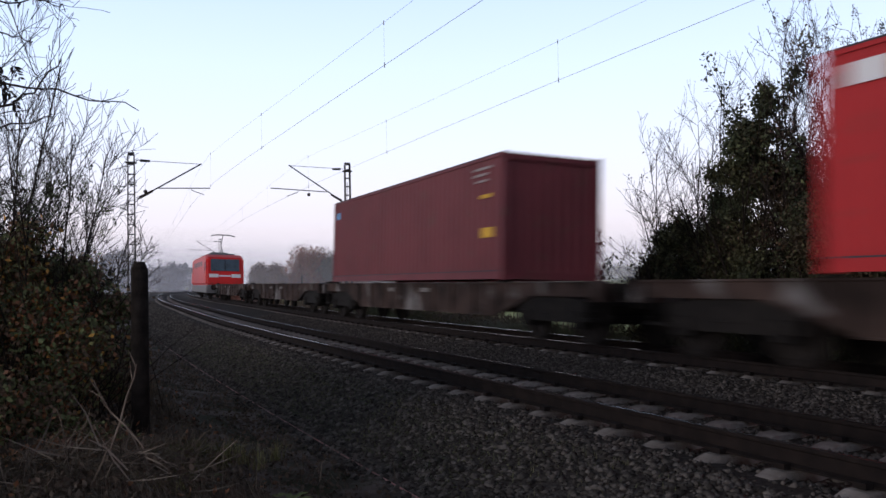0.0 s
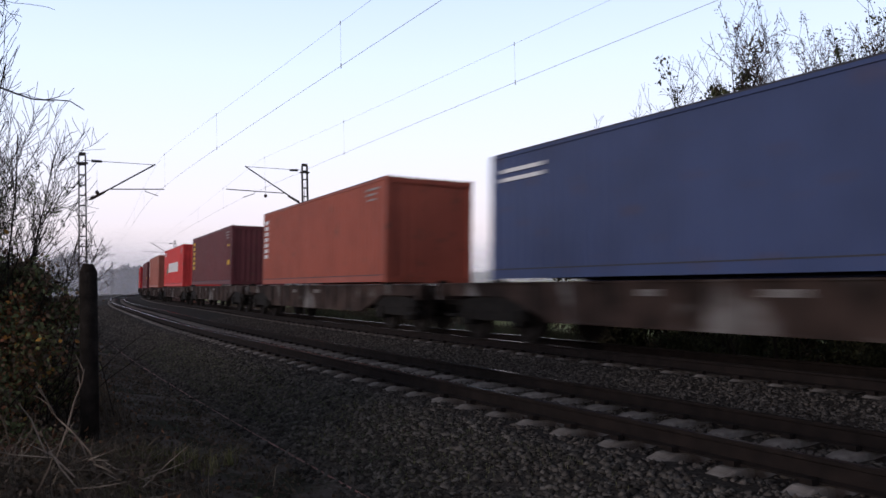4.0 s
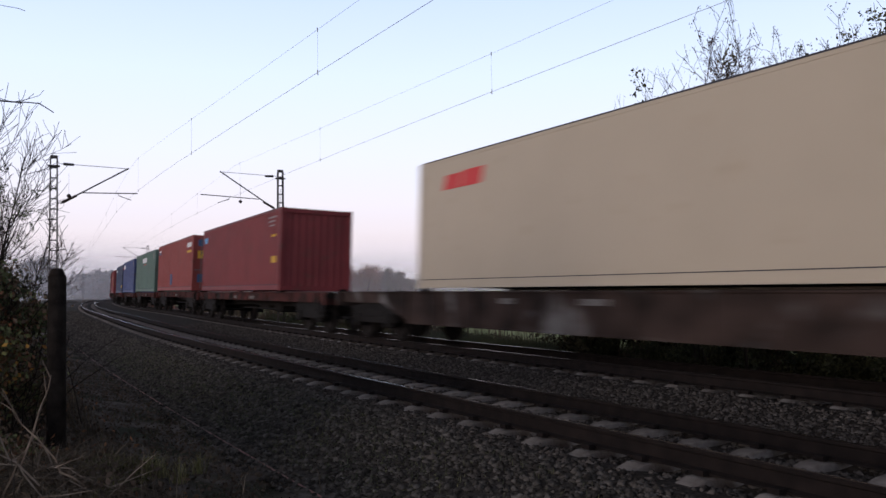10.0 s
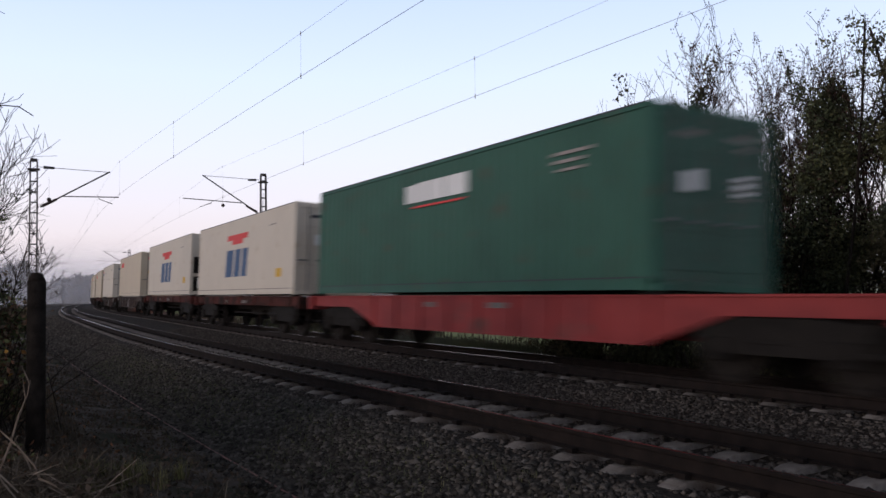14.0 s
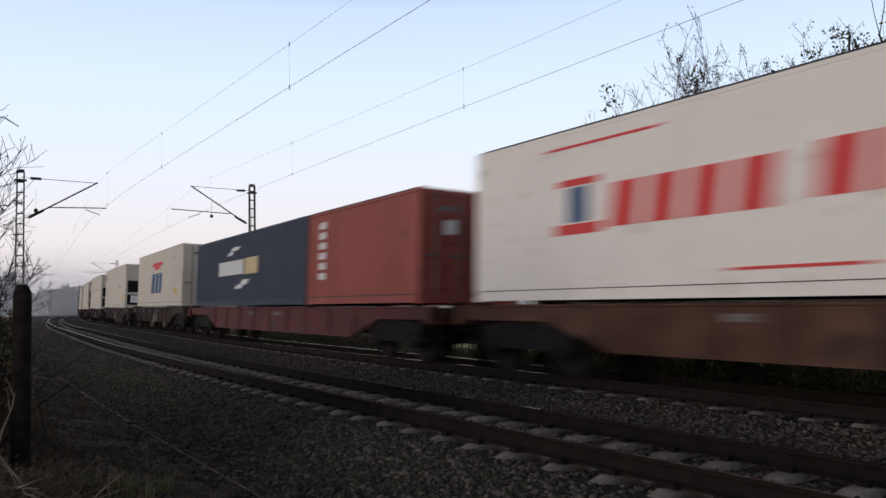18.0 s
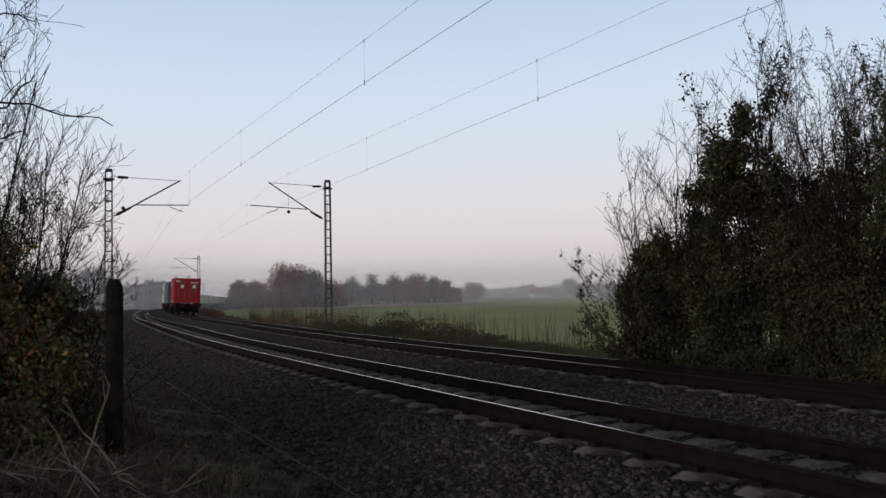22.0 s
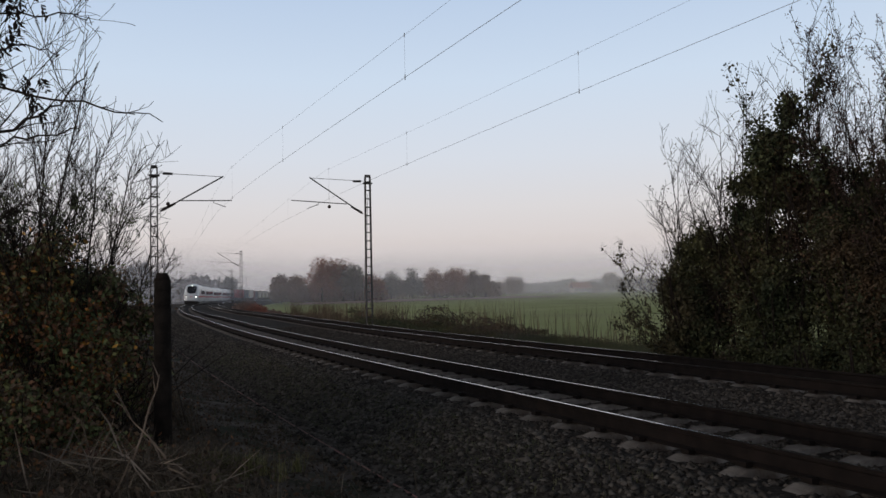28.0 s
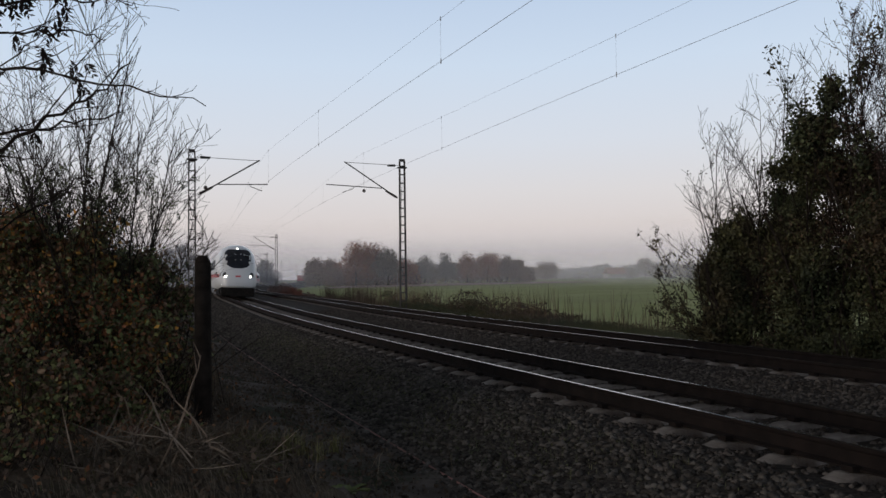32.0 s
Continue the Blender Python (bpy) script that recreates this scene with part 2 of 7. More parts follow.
def fall(s):
    s = np.asarray(s, float)
    q = np.clip(s, -60, 200)
    swell = 0.065 * np.exp(-((s - 52) / 14) ** 2) - 0.045 * np.exp(-((s - 102) / 18) ** 2)
    return -0.00058 * q - 0.0000119 * q * q + swell - 0.0053 * np.clip(s - 200, 0, 600)


def at(s, u=0.0, z=0.0):
    """The point at s along the line, u metres to the right of the near track's middle."""
    th = np.interp(s, LS, LTH)
    return np.stack([np.interp(s, LS, LX) + u * np.cos(th), np.interp(s, LS, LY) + u * np.sin(th), fall(s) + z], -1)


def on_line(s, u=0.0, z=0.0, lean=0.0):
    """A pose on the line: x along it, y to its left, z up."""
    p = at(s, u, z)
    return Matrix.Translation(p) @ pose(0, 0, 0, 0, 0, math.degrees(float(np.interp(s, LS, LTH))) + 90) @ pose(0, 0, 0, lean)


def sweep(name, ss, profile, material, parent=None, u=0.0, z=0.0, closed=True, mats=None, smooth=False, cant=CANT):
    """Draws a profile of (right, up) points along the line."""
    n = len(profile)
    V = []
    for a, b in profile:
        V.append(at(ss, u + a, z + b - cant * a))
    V = np.stack(V, 1).reshape(-1, 3)
    F, mi = [], []
    for i in range(len(ss) - 1):
        for j in range(n if closed else n - 1):
            k = (j + 1) % n
            F.append((i * n + j, i * n + k, (i + 1) * n + k, (i + 1) * n + j))
            if mats:
                mi.append(mats[j])
    return raw(name, V, F, material, parent, smooth, mi if mats else None)


# ---- ground ----
def land(u, s=0.0):
    """Height of the ground u metres to the right of the near track's middle."""
    return float(np.interp(u, GROUND_U, GROUND_Z))


GROUND_U = (-2500, -60, -12, -6.6, -5.2, -4.2, -3.3, -2.8, -1.75, -1.5, -1.2, -0.98, -0.82, -0.62, -0.35, 0.2, 0.45, 0.75, 1.3, 1.6, 2.25, 2.6, 2.88, 3.05, 3.5, 4.1, 4.5, 5.2, 5.45, 6.9, 8.2, 12.0, 60, 2500)
GROUND_Z = (-1.2, -0.35, -0.05, -0.05, -0.14, -0.34, -0.52, -0.52, -0.252, -0.205, -0.190, -0.188, -0.215, -0.245, -0.225, -0.232, -0.272, -0.275, -0.238, -0.235, -0.200, -0.150, -0.134, -0.165, -0.20, -0.20, -0.235, -0.185, -0.22, -0.80, -0.95, -1.0, -1.05, -2.2)
WIDE_TH = radians(24.0)


def spread(s, u, z):
    """A point beside the line; far out the sheet runs on straight."""
    c = np.clip(u, -40.0, 40.0)
    p = at(s, c, z)
    p[..., 0] += (u - c) * math.cos(WIDE_TH)
    p[..., 1] += (u - c) * math.sin(WIDE_TH)
    return p


def build_ground():
    us = sorted(set(list(GROUND_U) + list(np.linspace(-12, -3.3, 24)) + list(np.linspace(5.45, 14, 14)) + [-2.2, 0, 3.9, -30, -150, -600, 25, 150, 500, 1100]))
    ss = np.concatenate([np.arange(-320, -20, 20), np.arange(-20, 60, 0.5), np.arange(60, 160, 4), np.arange(160, 1800, 40)])
    rng = np.random.default_rng(4)
    nu = len(us)
    V = np.zeros((len(ss), nu, 3))
    for j, u in enumerate(us):
        z = land(u)
        V[:, j] = spread(ss, u, z)
        if -60 < u < -2.9 or 6.9 < u < 40:
            V[:, j, 2] += rng.normal(0, 0.025, len(ss))
    F, mi = [], []
    for i in range(len(ss) - 1):
        for j in range(nu - 1):
            F.append((i * nu + j, i * nu + j + 1, (i + 1) * nu + j + 1, (i + 1) * nu + j))
            mid = (us[j] + us[j + 1]) / 2
            mi.append(3 if -1.3 < mid < 5.6 else 0 if -2.9 < mid < 6.9 else 4 if -4.3 < mid < -2.8 else 2 if mid > 13 or mid < -45 else 1)
    g = raw("ground", V.reshape(-1, 3), F, (M_BALLAST, M_EARTH, M_FIELD, M_BED, M_DUST), None, True, mi)
    tagged(g, "dark ballast bed, weedy verge and green winter field", "ground", kind="structure")


build_ground()

# ---- track ----
RAIL = [(-0.072, -0.172), (0.072, -0.172), (0.072, -0.160), (0.012, -0.142), (0.009, -0.045), (0.034, -0.034), (0.036, -0.008), (0.028, -0.0012), (0.019, 0.0),
        (-0.019, 0.0), (-0.028, -0.0012), (-0.036, -0.008), (-0.034, -0.034), (-0.009, -0.045), (-0.012, -0.142), (-0.072, -0.160)]
RAIL_SS = np.concatenate([np.arange(-80, -20, 4), np.arange(-20, 130, 1.0), np.arange(130, 900, 5)])


PHASE_A, PHASE_B = 13.33, 13.45


def build_track(u, z, phase, name, long_=1.0):
    t = thing(name, Matrix.Identity(4), label="railway track of rusty rails with polished heads on sleepers", category="railway track", kind="structure")
    for side in (-GAUGE, GAUGE):
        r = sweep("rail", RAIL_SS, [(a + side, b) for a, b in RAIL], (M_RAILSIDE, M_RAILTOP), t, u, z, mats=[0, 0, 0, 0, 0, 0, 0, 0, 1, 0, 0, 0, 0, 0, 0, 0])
        r["label"] = "rusty steel rail with a polished head"
    secs = ((-1.12, 0.09, 0.135, -0.285), (-1.02, 0.095, 0.14, -0.226), (-0.90, 0.10, 0.15, -0.188), (-0.62, 0.105, 0.15, -0.180), (-0.46, 0.10, 0.15, -0.192), (-0.30, 0.095, 0.15, -0.232),
            (0.30, 0.095, 0.15, -0.232), (0.46, 0.10, 0.15, -0.192), (0.62, 0.105, 0.15, -0.180), (0.90, 0.10, 0.15, -0.188), (1.02, 0.095, 0.14, -0.226), (1.12, 0.09, 0.135, -0.285))
    V, F = [], []
    for y, wt, wb, zt in secs:
        y *= long_
        V += [(-wb, y, -0.38), (-wt, y, zt - 0.012), (-wt + 0.015, y, zt), (wt - 0.015, y, zt), (wt, y, zt - 0.012), (wb, y, -0.38)]
    for i in range(len(secs) - 1):
        for j in range(5):
            F.append((i * 6 + j, i * 6 + j + 1, i * 6 + j + 7, i * 6 + j + 6))
    F += [tuple(range(5, -1, -1)), tuple(range(len(V) - 6, len(V)))]
    me = bpy.data.meshes.new("sleeper")
    me.from_pydata(V, [], F)
    me.materials.append(M_SLEEPER)
    lean = math.degrees(math.atan(CANT))
    rng = random.Random(7)
    s = phase - 0.652 * 24
    clips_v, clips_f = [], []
    while s < 330:
        m = on_line(s + rng.uniform(-0.015, 0.015), u, z, lean) @ pose(0, rng.uniform(-0.015, 0.015), rng.uniform(-0.008, 0.003), 0, 0, rng.uniform(-0.6, 0.6))
        if s < 130:
            ob = new("sleeper", me)
            ob.parent = t
            ob.matrix_basis = m
        if s < 70:
            for y in (-GAUGE, GAUGE):
                for d in (-0.105, 0.105):
                    base = len(clips_v)
                    for dx in (-0.05, 0.05):
                        for dy in (-0.035, 0.035):
                            for dz in (-0.178, -0.135):
                                clips_v.append(m @ Vector((dx, y + d + dy, dz)))
                    clips_f += [(base + a, base + b, base + c, base + e) for a, b, c, e in ((0, 1, 3, 2), (4, 6, 7, 5), (0, 4, 5, 1), (2, 3, 7, 6), (1, 5, 7, 3))]
        s += 0.652
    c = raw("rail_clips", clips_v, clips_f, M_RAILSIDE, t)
    c["kind"] = "stuff"
    return t


build_track(0.0, 0.0, PHASE_A, "track_near")
build_track(DB, ZB, PHASE_B, "track_far", 0.94)


def stones(name, area, count, size, seed, label, material=M_STONE):
    """Loose broken stones lying on the bed."""
    rng = np.random.default_rng(seed)
    s0, s1, u0, u1 = area
    s = s0 + (s1 - s0) * rng.random(count) ** 1.25
    u = rng.uniform(u0, u1, count)
    for mid, phase in ((0.0, PHASE_A), (DB, PHASE_B)):
        over = (np.abs(u - mid) < 1.06) & (np.abs(u - mid) > 0.36) & (np.abs((s - phase + 0.326) % 0.652 - 0.326) < 0.15)
        s, u = s[~over], u[~over]
    count = len(s)
    z = np.interp(u, GROUND_U, GROUND_Z)
    c = at(s, u, z)
    ico = np.array([(0, 0, 1), (0.9, 0, 0.3), (0.2, 0.9, 0.2), (-0.8, 0.45, 0.25), (-0.7, -0.6, 0.3), (0.35, -0.9, 0.25), (0, 0, -0.6)])
    fac = np.array([(0, 1, 2), (0, 2, 3), (0, 3, 4), (0, 4, 5), (0, 5, 1), (6, 2, 1), (6, 3, 2), (6, 4, 3), (6, 5, 4), (6, 1, 5)])
    V = ico[None] + rng.normal(0, 0.22, (count, 7, 3))
    r = size * rng.uniform(0.55, 1.35, (count, 1, 1))
    V = V * r * rng.uniform(0.7, 1.2, (count, 1, 3))
    a = rng.uniform(0, 6.28, count)
    ca, sa = np.cos(a)[:, None], np.sin(a)[:, None]
    V = np.stack([V[..., 0] * ca - V[..., 1] * sa, V[..., 0] * sa + V[..., 1] * ca, V[..., 2] * 0.8], -1)
    V += c[:, None, :]
    F = (fac[None] + np.arange(count)[:, None, None] * 7).reshape(-1, 3)
    me = bpy.data.meshes.new(name)
    me.vertices.add(count * 7)
    me.vertices.foreach_set("co", V.reshape(-1))
    me.loops.add(F.size)
    me.loops.foreach_set("vertex_index", F.reshape(-1))
    me.polygons.add(len(F))
    me.polygons.foreach_set("loop_start", np.arange(0, F.size, 3))
    me.polygons.foreach_set("loop_total", np.full(len(F), 3))
    me.materials.append(material)
    me.update()
    me.validate()
    return tagged(new(name, me), label, "gravel", kind="stuff")


stones("ballast_shoulder", (0, 36, -3.2, -1.25), 26000, 0.034, 1, "dark broken stone ballast on the near shoulder")
stones("ballast_far_shoulder", (34, 80, -3.2, -1.25), 11000, 0.042, 8, "dark broken stone ballast along the curve")
stones("ballast_near_bed", (-3, 30, -1.35, 1.4), 20000, 0.032, 2, "dark broken stone ballast between the rails", M_STONE2)
stones("ballast_middle", (-4, 40, 1.3, 2.75), 24000, 0.030, 3, "grey broken stone ballast between the two tracks", M_STONE2)
stones("path_pebbles", (0, 26, -5.2, -3.0), 5000, 0.016, 6, "small dark pebbles trodden into the path")
stones("ballast_far_bed", (-4, 30, 2.7, 6.2), 9000, 0.034, 5, "dark broken stone ballast under the far track", M_STONE2)


# ---- overhead line ----
def mast(s, side, top=7.0, detail=True):
    """A lattice mast; side is -1 left of the near track, 1 right of the far one."""
    u = (-3.46 if detail else -3.35) if side < 0 else DB + (2.83 if detail else 2.95)
    m = on_line(s, u, 0.0)
    t = thing("catenary_mast", m, label="slender lattice steel mast carrying the overhead wires beside the track", category="mast", group="masts along the line")
    base = -0.45 if side < 0 else -0.85
    for x in (-0.14, 0.14):
        bm = bmesh.new()
        for y in (-0.09, 0.09):
            rod(bm, (x * 1.08, y, base), (x * 0.88, y, top), 0.026, n=4)
        box(bm, x * 0.97 - 0.012, x * 0.97 + 0.012, -0.09, 0.09, base, top)
        part("upright", bm, M_MAST, t, m=pose(0, 0, 0, 0, 0, 90))
    z = base + 0.5
    me = None
    while z < top - 0.1:
        if me is None:
            me = mesh_of(boxes((-0.14, 0.14, -0.08, 0.08, -0.022, 0.022)), "rung", M_MAST)
        part("rung", me, M_MAST, t, m=pose(0, 0, z, 0, 0, 90))
        z += 0.42
    part("foundation", boxes((-0.4, 0.4, -0.4, 0.4, base - 0.3, base + 0.12, 0.03)), M_SLEEPER, t, "weathered concrete foundation")
    part("collar", boxes((-0.12, 0.12, -0.22, 0.22, top - 0.36, top - 0.30)), M_MAST, t)
    part("cap", boxes((-0.08, 0.08, -0.13, 0.13, top - 0.02, top + 0.10)), M_MAST, t)
    d = 1 if side > 0 else -1
    w = (3.02 if side > 0 else 2.95) * d
    rise, far = (0.16, 0.55) if side > 0 else (0.0, 0.0)
    # bracket: y is left of the line, so the track lies at -w on the left side's masts
    part("top_tube", rod(rod(bmesh.new(), (0, 0.2 * d, top - 0.22), (0, w - 0.15 * d, top - 0.30 + rise), 0.012, n=6), (0, 0.35 * d, top - 0.23), (0, 0.75 * d, top - 0.24), 0.06, 0.05), M_MAST, t)
    part("bracket_strut", rod(bmesh.new(), (0, 0.25 * d, top - 1.85), (0, w - 0.1 * d, top - 0.28 + rise), 0.03, n=6), M_MAST, t)
    part("insulator", rod(bmesh.new(), (0, 0.32 * d, top - 1.80), (0, 0.85 * d, top - 1.50), 0.065, 0.05), M_PORCELAIN, t, "dark porcelain insulator")
    part("registration_tube", rod(bmesh.new(), (0, 1.05 * d, top - 1.38), (0, w + (0.25 + far) * d, top - 1.33 + rise * 0.5), 0.022, n=6), M_MAST, t)
    bm = rod(bmesh.new(), (0, w - 0.55 * d, top - 1.33), (0, w - 0.50 * d, top - 1.46), 0.012, n=5)
    part("steady_arm", rod(bm, (0, w - 0.52 * d, top - 1.44), (0, w + 0.0 * d, top - 1.62), 0.016, n=5), M_MAST, t)
    if detail:
        ball = bmesh.new()
        bmesh.ops.create_uvsphere(ball, u_segments=10, v_segments=8, radius=0.085)
        rod(ball, (0, 0, 0), (0, 0, 0.9), 0.004, n=4)
        part("hanging_weight", ball, M_PORCELAIN, t, "small dark round weight on a thin wire", m=pose(-0.2, (2.0 if side > 0 else 0.55) * d, top - 1.55))
    return t


MAST_S = (38.4, 109.0, 180.0, 251.0, 322.0)
for i, s in enumerate(MAST_S):
    mast(s + (0.8 if i == 0 else 0.0), -1, top=6.75, detail=i == 0)
    r = mast(s + (3.6 if i == 0 else 2.0), 1, top=7.05, detail=i == 0)
    if i == 0:
        for k in (0.0, 0.12):
            part("guy_wire", rod(bmesh.new(), (0, 0.0, 6.2 - k), (4.2 + 8 * k, -1.0, -0.9), 0.008, n=4), M_WIRE, r, "thin slanting guy wire")


def wires(u, z, stagger):
    spans = (-104.0, -33.0, *MAST_S, 393.0)
    t = thing("overhead_line", Matrix.Identity(4), label="contact wire hung from a sagging messenger wire by thin droppers", category="overhead wire", kind="structure")
    cv, mv = [], []

    def aside(s):
        return stagger * math.exp(-((s - MAST_S[0] - 0.8) / 16) ** 2)

    for a, b in zip(spans, spans[1:]):
        for k in range(24):
            f = k / 24
            s = a + (b - a) * f
            cv.append((s, WIRE_Z))
            mv.append((s, WIRE_Z + 1.33 - 4 * 0.62 * f * (1 - f)))
    for name, pts, r in (("contact_wire", cv, 0.0044), ("messenger_wire", mv, 0.0027)):
        ss = np.array([p[0] for p in pts])
        ring = [(r * math.cos(q), r * math.sin(q)) for q in np.linspace(0, 2 * math.pi, 6)[:-1]]
        P = np.array([at(s, u + aside(s), z + h) for s, h in pts])
        th = np.interp(ss, LS, LTH)
        V = np.stack([P + np.stack([a * np.cos(th), a * np.sin(th), np.full_like(th, b)], 1) for a, b in ring], 1).reshape(-1, 3)
        F = [(i * 5 + j, i * 5 + (j + 1) % 5, i * 5 + 5 + (j + 1) % 5, i * 5 + 5 + j) for i in range(len(ss) - 1) for j in range(5)]
        raw(name, V, F, M_WIRE, t)
    for a, b in zip(spans[1:6], spans[2:7]):
        for k in range(7):
            f = (k + 0.93) / 7
            s = a + (b - a) * f
            h = 1.33 - 4 * 0.62 * f * (1 - f)
            p = at(s, u + aside(s), z + WIRE_Z)
            bm = rod(bmesh.new(), p, p + np.array((0, 0, h)), 0.0018, n=4)
            rod(bm, p - np.array((0, 0, 0.05)), p + np.array((0, 0, 0.05)), 0.010, n=5)
            rod(bm, p + np.array((0, 0, h - 0.04)), p + np.array((0, 0, h + 0.04)), 0.010, n=5)
            part("dropper", bm, M_WIRE, t)


wires(0.0, 0.0, -0.42)
wires(DB, ZB, -0.15)

# fence post by the path
fp = thing("fence_post", Matrix.Translation((-3.31, 8.24, -0.25)), label="dark weathered thick wooden fence post by the path", category="post")
bm = bmesh.new()
rod(bm, (0, 0, -0.3), (0, 0, 1.72), 0.092, 0.084, n=14)
rod(bm, (0, 0, 1.72), (0, 0, 1.80), 0.084, 0.05, n=14)
for v in bm.verts:
    v.co.x += noise.noise(v.co * 6) * 0.012
    v.co.y += noise.noise(v.co * 6 + Vector((3, 1, 2))) * 0.012
part("shaft", bm, M_WOOD, fp, smooth=True)

cb = sweep("signal_cable", np.arange(0.5, 60, 0.5), [(-0.008, 0.0), (0.0, 0.014), (0.008, 0.0)], mat("faded_pink_cable", (0.30, 0.15, 0.135), 0.8, color2=(0.12, 0.08, 0.072), scale=1.4), None, -2.975, -0.508, cant=0)
tagged(cb, "thin faded reddish cable lying along the foot of the ballast", "cable")


# ---- goods train ----
SPEED = 28.9
M_STENCIL = mat("worn_stencil_paint", (0.11, 0.10, 0.095), 0.9, color2=(0.26, 0.25, 0.24), scale=9)
LEAN = 2.3
PAINT = {}


def paint(name, c, rough=0.55):
    if name not in PAINT:
        k = 0.95 if min(c) > 0.3 else 0.80
        d = tuple(x * k for x in c)
        PAINT[name] = mat(name, d, rough, color2=c, scale=1.1, lo=0.3, hi=0.6, spec=0.22, bump=0.08, bump_scale=9, spot=(0.09, 0.05, 0.035) if k < 0.9 else (0.42, 0.33, 0.23), spot_scale=2.4, spot_lo=0.60, spot_hi=0.80)
    return PAINT[name]


def corrugated(length, y, z0, z1, out, pitch=0.28, depth=0.036, flat=False):
    """A pressed steel wall along x at y, its ribs standing out."""
    bm = bmesh.new()
    n = max(2, int(round(length / pitch)))
    p = length / n
    xs = []
    for i in range(n):
        a = -length / 2 + i * p
        for f, d in (((0.04, 0.0), (0.08, 0.006), (0.92, 0.006), (0.96, 0.0)) if flat else ((0.0, 0.0), (0.26, 0.0), (0.5, -depth), (0.76, -depth))):
            xs.append((a + f * p, d))
    xs.append((length / 2, 0.0))
    lo = [bm.verts.new((x, y + out * d, z0)) for x, d in xs]
    hi = [bm.verts.new((x, y + out * d, z1)) for x, d in xs]
    for i in range(len(xs) - 1):
        bm.faces.new((lo[i], lo[i + 1], hi[i + 1], hi[i]) if out < 0 else (lo[i + 1], lo[i], hi[i], hi[i + 1]))
    return bm


